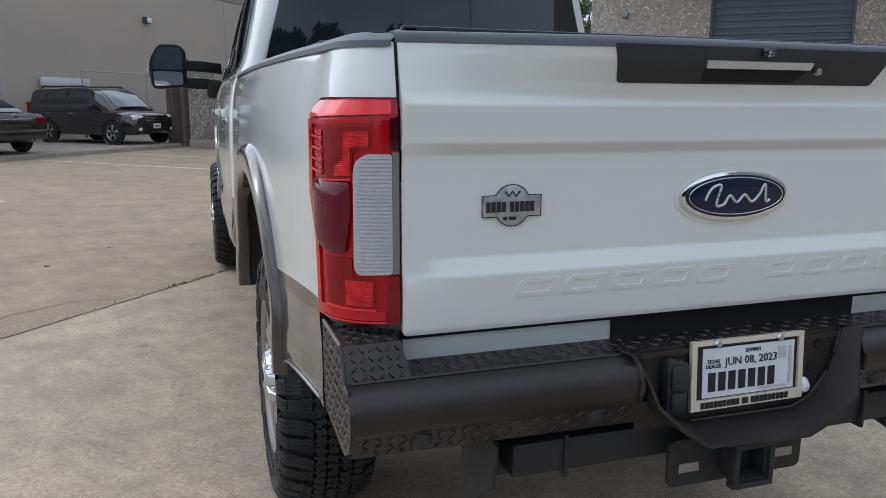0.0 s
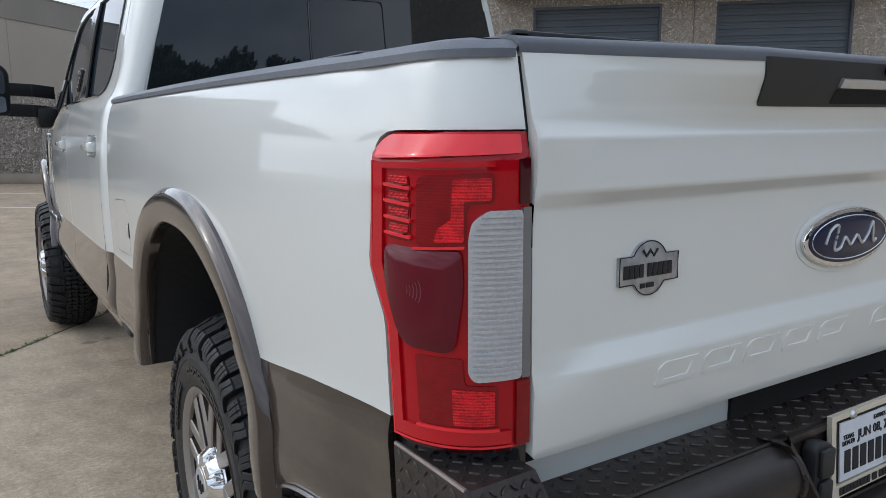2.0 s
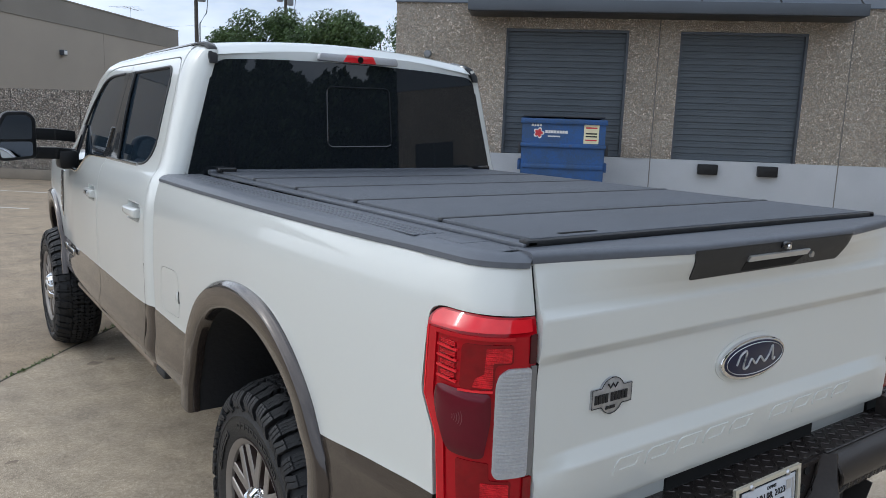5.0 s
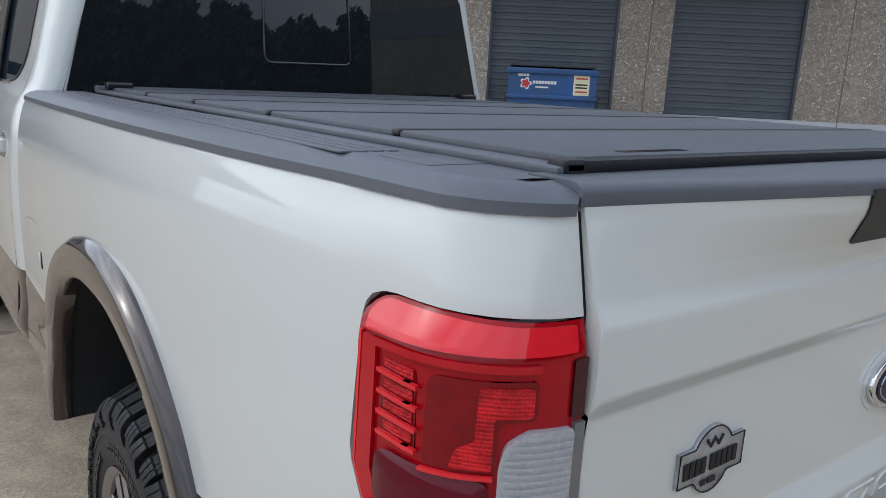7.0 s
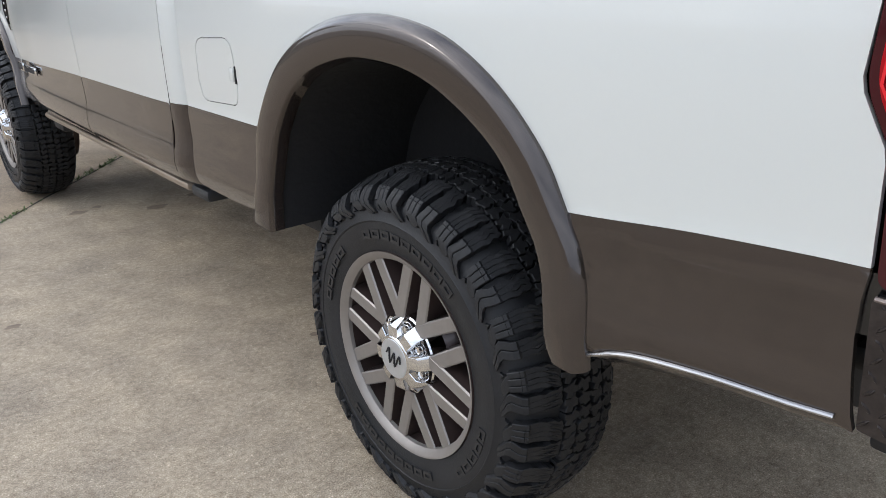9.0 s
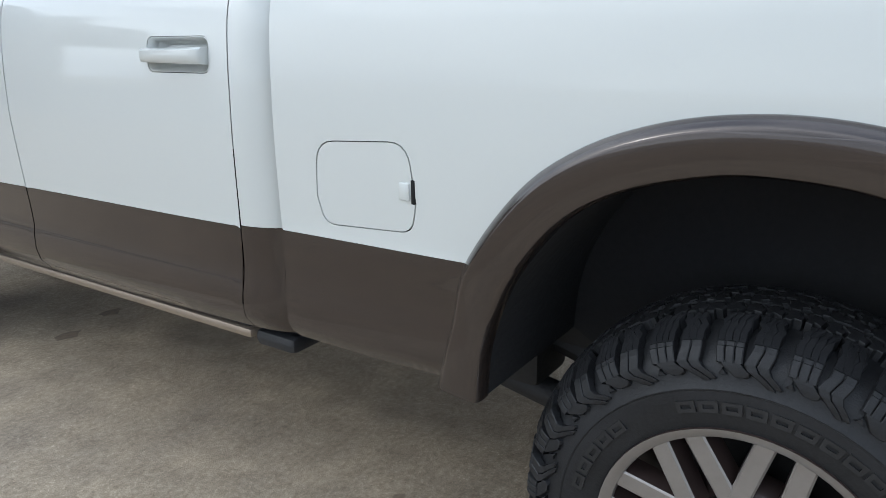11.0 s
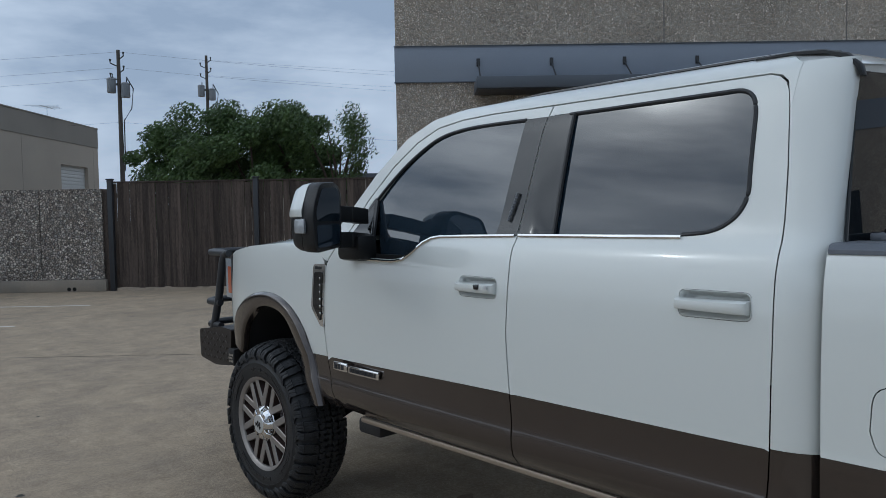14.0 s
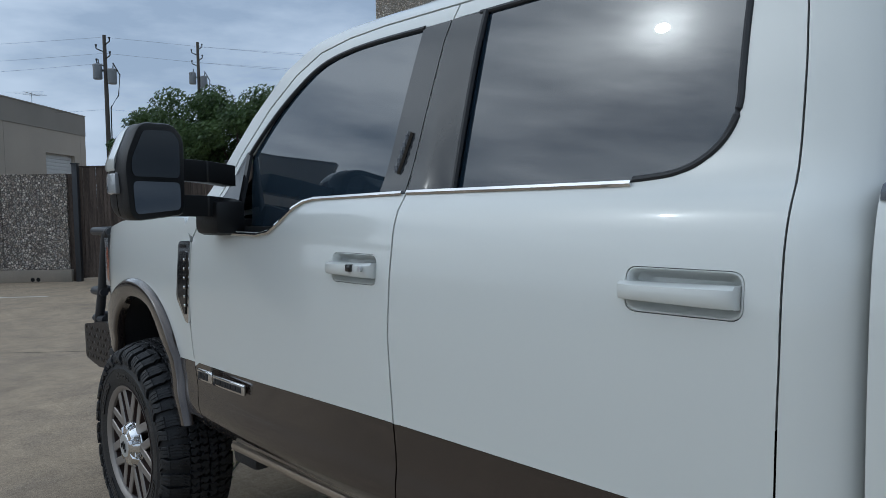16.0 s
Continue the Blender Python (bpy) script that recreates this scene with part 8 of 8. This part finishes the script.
    OUT_R = [0.3604, 0.3679, 0.3769, 0.3859, 0.3964, 0.4084, 0.4174, 0.426]
    OUT_X = [0.1800, 0.1820, 0.1828, 0.1825, 0.1800, 0.1745, 0.1690, 0.1605]
    side_x = lambda r: float(np.interp(r, OUT_R, OUT_X))

    def rib(b, s, rows, sink=0.012, low=0.0):
        """A raised piece of the shoulder: rows of (radius, from, to) in pitches, walls down to the carcass."""
        grid = []
        for r, f0, f1 in rows:
            x = side_x(r) - low
            grid.append([b.verts.new(spot(s, f, r - d * 0.6, x - d)) for f, d in ((f0 - 0.02, sink), (f0, 0.0012), (f0 + 0.03, 0.0), (f1 - 0.03, 0.0), (f1, 0.0012), (f1 + 0.02, sink))])
        for p, q in zip(grid, grid[1:]):
            for k in range(5):
                b.faces.new((p[k], p[k + 1], q[k + 1], q[k]))
        for e, away in ((grid[0], 0.0012), (grid[-1], -0.0012)):
            base = [b.verts.new((v.co.x * (1 - 0.05), v.co.y, v.co.z)) for v in e]
            for k in range(5):
                b.faces.new((e[k], e[k + 1], base[k + 1], base[k]))

    def face(b, s, cuts, lean):
        """The siped tread face of a lug: fingers side by side, curving to the shoulder."""
        for f0, f1 in cuts:
            edge = ((0.086, lean), (0.098, lean * 0.5 + 0.05), (0.108, lean * 0.4 - 0.03), (0.120, 0.03), (0.134, -0.03), (0.1595, 0.0))
            cells = [(f0 + d + wob.uniform(-0.02, 0.02), x + (wob.uniform(-0.004, 0.004) if x < 0.09 else 0)) for x, d in edge] + [(f1 + d, x) for x, d in edge[::-1]]
            prism(b, [(a, s * x) for a, x in cells], 0.022, 1.02)

    def square_lug(b, s):
        face(b, s, ((0.14, 0.315), (0.328, 0.505), (0.518, 0.695), (0.708, 0.88)), 0.10)
        for f0, f1 in ((0.13, 0.36), (0.385, 0.63), (0.655, 0.88)):
            rib(b, s, [(0.426, f0, f1), (0.4235, f0, f1), (0.4205, f0, f1)])
            rib(b, s, [(0.4196, f0, f1), (0.4125, f0, f1), (0.4040, f0 + 0.01, f1 + 0.01), (0.3960, f0 + 0.02, f1 + 0.02)])
        rib(b, s, [(0.3985, 0.26, 0.80), (0.391, 0.30, 0.92), (0.382, 0.48, 1.12), (0.3755, 0.60, 1.10), (0.3715, 0.72, 0.98)], low=0.0015)
        rib(b, s, [(0.383, 0.285, 0.325), (0.374, 0.18, 0.43)], low=0.003)

    def chevron_lug(b, s):
        face(b, s, ((0.12, 0.315), (0.33, 0.52), (0.535, 0.73)), -0.12)
        for lo, hi in ((0.0, 0.47), (0.51, 1.0)):
            edge = ((0.426, 0.12, 0.73), (0.4174, 0.10, 0.73), (0.4084, 0.02, 0.70), (0.3964, -0.06, 0.64), (0.3859, 0.06, 0.74), (0.3769, 0.32, 0.96), (0.3679, 0.55, 1.12))
            tip = [(0.361, 0.70, 0.92)] if lo == 0.0 else [(0.3645, 0.92, 1.06)]
            rib(b, s, [(r, a + (c - a) * lo, a + (c - a) * hi) for r, a, c in edge] + tip)

    def closed(b):
        bmesh.ops.recalc_face_normals(b, faces=b.faces[:])
        return b

    def spun(src, b, k):
        """Adds the lug mesh of src to b, turned by k pitches."""
        c, d = math.cos(k * st), math.sin(k * st)
        vs = [b.verts.new((v.co.x, v.co.y * c - v.co.z * d, v.co.y * d + v.co.z * c)) for v in src.verts]
        for f in src.faces:
            b.faces.new([vs[v.index] for v in f.verts])
    kinds = []
    for make in (square_lug, chevron_lug):
        b = bmesh.new()
        make(b, -1)
        kinds.append(mesh_of("tread_lug", closed(b), "rubber", False))
    for k in range(N):
        part("tread_lug", kinds[k % 2], None, w).rotation_euler = (k * st, 0, 0)
    # inner blocks, interlocked and siped, and the lugs of the inboard shoulder
    b = bmesh.new()
    rows_ = ((-0.062, 0.00, 1), (-0.022, 0.48, -1), (0.018, 0.10, 1), (0.058, 0.60, -1))
    for k in range(N):
        for xc, ph, sg in rows_:
            for half in (0, 1):
                j = lambda v: v + wob.uniform(-0.05, 0.05)
                e = lambda v: v + wob.uniform(-0.003, 0.003)
                a = k + ph + 0.5 * half
                h = 0.0175
                cells = [(a + j(0.06), e(xc - sg * h)), (a + j(0.24), e(xc - sg * h * 1.2)), (a + j(0.32), e(xc - sg * h * 0.7)), (a + j(0.50), e(xc - sg * h * 0.9)), (a + j(0.58), e(xc)), (a + j(0.40), e(xc + sg * h * 0.4)), (a + j(0.44), e(xc + sg * h)), (a + j(0.18), e(xc + sg * h * 1.2)), (a + j(0.08), e(xc + sg * h * 0.65)), (a + j(-0.08), e(xc + sg * h * 0.9)), (a + j(0.10), e(xc))]
                prism(b, cells, 0.026, 0.90, 0.0012 * half)
    inb = bmesh.new()
    square_lug(inb, 1)
    for v in inb.verts:
        v.co.x *= 0.72
    inb.verts.index_update()
    for k in range(N):
        spun(inb, b, k + 0.5)
    inb.free()
    tagged(part("tread", closed(b), "rubber", w, smooth=False), "crowded inner tread blocks of the tyre", kind="stuff")
    # raised sidewall marks as plain hollow bars
    for start, cnt in ((2.05, 9), (2.05 + math.pi, 9), (0.55, 5), (0.55 + math.pi, 5)):
        for k in range(cnt):
            a0 = start - 0.128 * k
            b = bmesh.new()
            rim = [(a0, 0.300), (a0 - 0.108, 0.300), (a0 - 0.108, 0.322), (a0, 0.322)]
            mid = [(a0 - 0.024, 0.3070), (a0 - 0.084, 0.3070), (a0 - 0.084, 0.3150), (a0 - 0.024, 0.3150)]
            put = lambda pts, x: [b.verts.new((x, r * math.cos(a), r * math.sin(a))) for a, r in pts]
            rings = [put(rim, -0.172), put(rim, -0.1802), put(mid, -0.1802), put(mid, -0.174)]
            for p, q in zip(rings, rings[1:]):
                for i in range(4):
                    b.faces.new((p[i], p[(i + 1) % 4], q[(i + 1) % 4], q[i]))
            part("sidewall_bar", closed(b), "sidewall", w, smooth=False)
    return w


def build_wheels():
    w = build_wheel()
    w.parent = truck
    w.matrix_local = pose(-0.778, 1.164, 0.463, 14, 0, 0)
    for x, y, turn, rz in ((-0.855, 5.205, 200, 0), (0.778, 1.164, 40, 180), (0.855, 5.205, 75, 180)):
        c = copy_thing(w, pose(x, y, 0.463, 0, 0, rz) @ pose(0, 0, 0, turn, 0, 0))
        c.parent = truck
    for y in (1.164, 5.205):
        part("axle", join(tube([(-0.62, y, 0.463), (0.62, y, 0.463)], 0.055, 12), revolve([(0.0, -0.2), (0.12, -0.13), (0.17, 0.0), (0.12, 0.13), (0.0, 0.2)], 20, "y")), "chassis", truck).location = (0, 0, 0)
    for sx in (-1, 1):
        part("frame_rail", box(sx * 0.46 - 0.05, sx * 0.46 + 0.05, 0.1, 5.8, 0.60, 0.78, 0.008), "chassis", truck)
        part("leaf_spring", tube([(sx * 0.48, 0.42, 0.66), (sx * 0.48, 0.8, 0.56), (sx * 0.48, 1.18, 0.53), (sx * 0.48, 1.6, 0.56), (sx * 0.48, 1.95, 0.66)], 0.035, 8), "chassis", truck)
        part("shock_absorber", tube([(sx * 0.50, 1.36, 0.45), (sx * 0.48, 1.52, 0.95)], 0.026, 10), "chassis", truck)
        # box and bar added only to hide bright ground behind the wheel
        part("spring_hanger", box(*sorted((sx * 0.42, sx * 0.60)), 1.74, 1.93, 0.50, 0.82, 0.02), "chassis", truck)
        part("traction_bar", tube([(sx * 0.56, 1.20, 0.40), (sx * 0.54, 1.75, 0.47), (sx * 0.52, 2.45, 0.60)], 0.04, 10), "chassis", truck)
    part("underbody", box(-0.72, 0.72, 2.1, 4.6, 0.62, 0.74, 0.02), "chassis", truck)
    part("bed_floor", box(-0.53, 0.53, 0.16, 2.2, 0.80, 0.86, 0.01), "chassis", truck)
    # unseen boxes added to keep skylight off the ground beneath the tail
    for sx in (-1, 1):
        part("bed_corner_floor", box(*sorted((sx * 0.53, sx * 0.84)), 0.17, 0.60, 0.80, 0.84, 0.01), "chassis", truck)
        part("corner_bracket", box(*sorted((sx * 0.62, sx * 0.80)), 0.10, 0.17, 0.66, 0.86, 0.01), "chassis", truck)
    part("fuel_tank", box(-0.72, -0.5, 1.9, 3.5, 0.52, 0.66, 0.04), "chassis", truck)
    part("exhaust", tube([(0.4, 0.2, 0.62), (0.42, 1.4, 0.68), (0.4, 3.8, 0.58)], 0.045, 10), "chassis", truck)
    for sx in (-1, 1):
        rb = part("running_board", box(*sorted((sx * 0.80, sx * 0.957)), 2.40, 4.36, 0.622, 0.650, 0.010), "board_edge", truck, "tan-edged retractable running board")
        part("tread_strip", box(*sorted((sx * 0.80, sx * 0.94)), 2.42, 4.34, 0.649, 0.655), "plastic", rb)
        part("board_end", box(*sorted((sx * 0.78, sx * 0.95)), 2.25, 2.395, 0.605, 0.652, 0.018), "plastic", rb)
        part("hinge_arm", box(*sorted((sx * 0.70, sx * 0.90)), 4.28, 4.46, 0.54, 0.62, 0.02), "chassis", rb)


def build_cover():
    c = thing("tonneau_cover", "black folding hard tonneau cover lying on the truck bed", "tonneau cover")
    ys = [0.10, 0.455, 0.90, 1.33, 1.72, 2.12]
    for i, (y0, y1) in enumerate(zip(ys, ys[1:])):
        part("panel", box(-0.722, 0.722, y0 + 0.008, y1 - 0.008, 1.542, 1.556, 0.005), "cover", c)
        if i:
            part("hinge_strip", box(-0.724, 0.724, y0 - 0.010, y0 + 0.010, 1.548, 1.5585, 0.004), "steel_dark", c)
    for sx in (-1, 1):
        part("side_rail", box(*sorted((sx * 0.722, sx * 0.762)), 0.09, 2.14, 1.537, 1.5475, 0.003), "rail_plastic", c)
        part("clamp", box(*sorted((sx * 0.722, sx * 0.752)), 0.088, 0.118, 1.538, 1.555, 0.004), "plastic", c)
        part("front_clamp", box(*sorted((sx * 0.66, sx * 0.74)), 2.08, 2.14, 1.553, 1.574, 0.006), "gloss_black", c)
    part("rear_seal", box(-0.755, 0.755, 0.088, 0.106, 1.538, 1.554, 0.005), "rubber", c)
    part("front_rail", box(-0.76, 0.76, 2.12, 2.17, 1.538, 1.56, 0.005), "rail_plastic", c)
    lb = part("maker_label", box(-0.62, -0.50, 0.125, 0.142, 1.5562, 1.5568), "gloss_black", c)
    bars(lb, "label_bar", -0.61, [0.012, 0.010, 0.015, 0.010, 0.012], 0.131, 0.006, lambda u, v, w: (u, v, 1.5568 + w * 0.3), "trim_grey", 0.005)


def three_levels(root):
    """Hangs what lies deeper than a sub-part on the part above it, in the same place."""
    moves = []
    for o in root.children_recursive:
        chain = [o]
        while chain[-1].parent is not root:
            chain.append(chain[-1].parent)
        if len(chain) > 2:
            m = Matrix.Identity(4)
            for q in chain[-2::-1]:
                m = m @ q.matrix_basis
            moves.append((o, chain[-1], m))
    for o, above, m in moves:
        o.parent = above
        o.matrix_basis = m


build_sides()
build_cab()
build_mirrors()
build_tailgate()
build_tail_lamps()
build_rear_bumper()
build_front_bumper()
build_wheels()
three_levels(truck)
build_cover()

# ---------------------------------------------------------------- parked cars on the raised strip
def car_wheel(parent, x, y, side, r):
    w = part("wheel", revolve([(r * 0.62, -0.10), (r * 0.68, -0.105), (r * 0.95, -0.095), (r, -0.07), (r, 0.07), (r * 0.95, 0.09), (r * 0.6, 0.09)], 32, "y"), "rubber", parent)
    w.location = (x, y, r)
    if side > 0:
        w.rotation_euler = (0, 0, math.pi)
    part("rim", revolve([(0.0, -0.06), (0.06, -0.085), (r * 0.2, -0.07)], 20, "y"), "satin", w)
    part("rim_lip", revolve([(r * 0.58, -0.07), (r * 0.64, -0.106), (r * 0.66, -0.10)], 32, "y"), "satin", w)
    sp = box(-0.035, 0.035, -0.095, -0.075, 0.05, r * 0.64, 0.008)
    me = mesh_of("spoke", sp, "satin")
    for k in range(5):
        part("spoke", me, None, w).rotation_euler = (0, 2 * math.pi * k / 5, 0)
    part("brake", revolve([(0.0, -0.03), (r * 0.6, -0.03)], 20, "y"), "void", w)


def car_shell(profile_low, profile_high, half):
    """A body shell from lower and upper lines along x with tumblehome."""
    secs = []
    for (x, zl), (_, zh), w in zip(profile_low, profile_high, half):
        m = (zl + zh) / 2
        ring = [(x, -w * 0.93, zl), (x, -w, zl + 0.10), (x, -w, m), (x, -w * 0.97, zh - 0.08), (x, -w * 0.86, zh), (x, 0, zh + 0.02), (x, w * 0.86, zh), (x, w * 0.97, zh - 0.08), (x, w, m), (x, w, zl + 0.10), (x, w * 0.93, zl)]
        secs.append(ring)
    return loft(secs)


def build_suv():
    car = thing("parked_suv", "dark plum mid-size sport utility vehicle parked on the strip", "car", SITE @ Matrix.Translation((-18.86, 15.34, 0.122)) @ Matrix.Scale(0.935, 4))
    xs = [-2.42, -2.36, -2.2, -1.4, 0.0, 1.0, 1.5, 1.9, 2.10, 2.22, 2.26]
    lo = [0.55, 0.40, 0.34, 0.30, 0.28, 0.28, 0.28, 0.30, 0.34, 0.42, 0.55]
    hi = [0.98, 1.04, 1.06, 1.06, 1.05, 1.06, 1.05, 1.00, 0.95, 0.88, 0.80]
    hw = [0.86, 0.94, 0.98, 0.99, 0.99, 0.99, 0.99, 0.97, 0.92, 0.84, 0.78]
    body = part("body", car_shell(list(zip(xs, lo)), list(zip(xs, hi)), hw), "car_dark", car)
    cab = loft([[(x, -w, 1.0), (x, -w * 0.97, (1.0 + z) / 2), (x, -w * 0.84, z - 0.03), (x, -w * 0.70, z), (x, w * 0.70, z), (x, w * 0.84, z - 0.03), (x, w * 0.97, (1.0 + z) / 2), (x, w, 1.0)] for x, z, w in ((-2.38, 1.12, 0.90), (-2.24, 1.66, 0.93), (-2.0, 1.72, 0.94), (-0.6, 1.77, 0.94), (0.20, 1.755, 0.94), (0.48, 1.69, 0.935), (0.78, 1.53, 0.93), (1.34, 1.12, 0.90))])
    part("greenhouse", cab, "car_dark", body)
    for s in (-1, 1):
        for pts, nm in (([(-2.18, 1.10), (-1.50, 1.10), (-1.52, 1.60), (-2.08, 1.58)], "window"), ([(-1.42, 1.10), (-0.62, 1.10), (-0.58, 1.64), (-1.42, 1.61)], "window"), ([(-0.52, 1.10), (0.86, 1.10), (0.44, 1.56), (0.28, 1.63), (-0.50, 1.65)], "window")):
            b = slab(rounded(pts, 0.04), s * 0.02, axis="y", at=0)
            for v in b.verts:
                k = (v.co.z - 1.0) / 0.74
                v.co.y += s * (0.925 - 0.10 * max(0, k) ** 1.6)
            part(nm, b, "tint_front", car)
        part("side_moulding", box(-1.3, 1.0, s * 0.985 - 0.012, s * 0.985 + 0.012, 0.55, 0.62, 0.006), "car_dark", car)
        for x in (-1.42, 1.40):
            part("wheel_arch", revolve([(0.405, -0.02), (0.43, -0.03), (0.43, 0.04), (0.36, 0.05), (0.36, -0.015)], 36, "y"), "car_dark", car).location = (x, s * 0.985, 0.39)
            part("arch_void", revolve([(0.0, -0.012), (0.40, -0.012)], 30, "y"), "void", car).matrix_local = pose(x, s * 0.985, 0.40, 0, 0, 0 if s < 0 else 180)
            car_wheel(car, x, s * 0.91, s, 0.37)
        part("door_mirror", box(0.55, 0.75, min(s * 0.97, s * 1.16), max(s * 0.97, s * 1.16), 1.10, 1.26, 0.04), "car_dark", car)
        for x in (-0.35, -1.35):
            part("door_handle", box(x - 0.09, x + 0.09, s * 0.985 - 0.02, s * 0.985 + 0.02, 0.93, 0.96, 0.01), "chrome", car)
        h = part("headlamp", box(1.92, 2.245, min(s * 0.52, s * 0.88), max(s * 0.52, s * 0.88), 0.77, 0.93, 0.05), "headlamp", car, "clear headlamp")
        part("fog_lamp", revolve([(0, 0.02), (0.06, 0.02), (0.075, 0.0)], 16, "x"), "headlamp", car).location = (2.235, s * 0.66, 0.50)
        part("roof_rail", tube([(-1.9, s * 0.72, 1.73), (-1.8, s * 0.72, 1.80), (0.1, s * 0.72, 1.80), (0.2, s * 0.72, 1.72)], 0.022, 8), "steel_dark", car)
        part("tail_lamp", box(-2.44, -2.28, min(s * 0.72, s * 0.93), max(s * 0.72, s * 0.93), 0.95, 1.30, 0.03), "lens_deep", car)
    ws = loft([[(x, -w, z), (x + 0.03, -w * 0.5, z + 0.008), (x + 0.04, 0, z + 0.01), (x + 0.03, w * 0.5, z + 0.008), (x, w, z)] for x, z, w in ((1.30, 1.165, 0.66), (1.05, 1.352, 0.65), (0.80, 1.535, 0.62), (0.55, 1.668, 0.58))])
    part("windscreen", ws, "tint_front", car)
    g = part("grille", box(2.14, 2.27, -0.46, 0.46, 0.72, 0.92, 0.02), "gloss_black", car)
    for i in range(4):
        part("grille_bar", box(2.24, 2.29, -0.45, 0.45, 0.735 + 0.05 * i, 0.755 + 0.05 * i, 0.006), "chrome", g)
    part("intake", box(2.20, 2.26, -0.5, 0.5, 0.42, 0.58, 0.02), "void", car)
    p = part("number_plate", box(2.26, 2.28, -0.15, 0.15, 0.50, 0.65, 0.005), "white_print", car)
    bars(p, "plate_bar", -0.10, [0.02] * 7, 0.555, 0.05, lambda u, v, w: (2.281 + w, u, v), "ink", 0.008)


def build_sedan():
    car = thing("parked_sedan", "black saloon car parked nose-in beside the tan wall", "car", SITE @ Matrix.Translation((-18.35, 10.28, 0.122)) @ pose(0, 0, 0, 0, 0, 180) @ Matrix.Scale(0.94, 4))
    xs = [-2.42, -2.36, -2.2, -1.5, -0.5, 0.8, 1.5, 2.1, 2.35, 2.42]
    lo = [0.50, 0.38, 0.30, 0.26, 0.24, 0.24, 0.26, 0.30, 0.38, 0.48]
    hi = [0.94, 1.00, 1.02, 0.99, 0.94, 0.95, 0.93, 0.84, 0.74, 0.66]
    hw = [0.78, 0.86, 0.90, 0.92, 0.92, 0.92, 0.91, 0.86, 0.78, 0.68]
    body = part("body", car_shell(list(zip(xs, lo)), list(zip(xs, hi)), hw), "car_black", car)
    part("greenhouse", loft([[(x, -w, 0.9), (x, -w * 0.94, (0.9 + z) / 2), (x, -w * 0.78, z - 0.03), (x, -w * 0.62, z), (x, w * 0.62, z), (x, w * 0.78, z - 0.03), (x, w * 0.94, (0.9 + z) / 2), (x, w, 0.9)] for x, z, w in ((-1.95, 1.0, 0.82), (-1.2, 1.34, 0.84), (-0.6, 1.44, 0.85), (0.2, 1.42, 0.85), (0.6, 1.30, 0.85), (1.3, 0.96, 0.84))]), "car_black", body)
    part("rear_window", poly([(-1.88, -0.62, 1.06), (-1.88, 0.62, 1.06), (-1.22, 0.56, 1.35), (-1.22, -0.56, 1.35)], [(0, 1, 2, 3)]), "tint_side", car)
    for s in (-1, 1):
        for pts in ([(-1.3, 0.98), (-0.35, 0.98), (-0.35, 1.34), (-0.9, 1.32)], [(-0.27, 0.98), (0.85, 0.98), (0.35, 1.30), (-0.27, 1.34)]):
            b = slab(rounded(pts, 0.03), s * 0.02, axis="y", at=0)
            for v in b.verts:
                v.co.y += s * (0.835 - 0.12 * max(0, (v.co.z - 0.9) / 0.5) ** 1.5)
            part("window", b, "tint", car)
        for x in (-1.40, 1.42):
            part("arch_void", revolve([(0.0, -0.012), (0.37, -0.012)], 30, "y"), "void", car).matrix_local = pose(x, s * 0.918, 0.36, 0, 0, 0 if s < 0 else 180)
            car_wheel(car, x, s * 0.84, s, 0.335)
        part("tail_lamp", box(-2.43, -2.22, min(s * 0.52, s * 0.87), max(s * 0.52, s * 0.87), 0.74, 0.93, 0.035), "lens_maroon", car, "red tail lamp")
        part("exhaust_tip", box(-2.44, -2.36, min(s * 0.50, s * 0.68), max(s * 0.50, s * 0.68), 0.33, 0.38, 0.012), "satin", car)
    part("plate_recess", box(-2.43, -2.38, -0.42, 0.42, 0.68, 0.86, 0.02), "car_dark", car)
    part("boot_trim", box(-2.445, -2.40, -0.44, 0.44, 0.87, 0.895, 0.006), "chrome", car)
    part("boot_badge", revolve([(0, -0.006), (0.05, -0.005), (0.055, 0.0)], 20, "x"), "chrome", car).location = (-2.425, 0, 0.945)
    b = box(-2.46, -2.15, -0.84, 0.84, 0.36, 0.62, 0.06)
    part("rear_bumper", b, "car_black", car)


build_suv()
build_sedan()
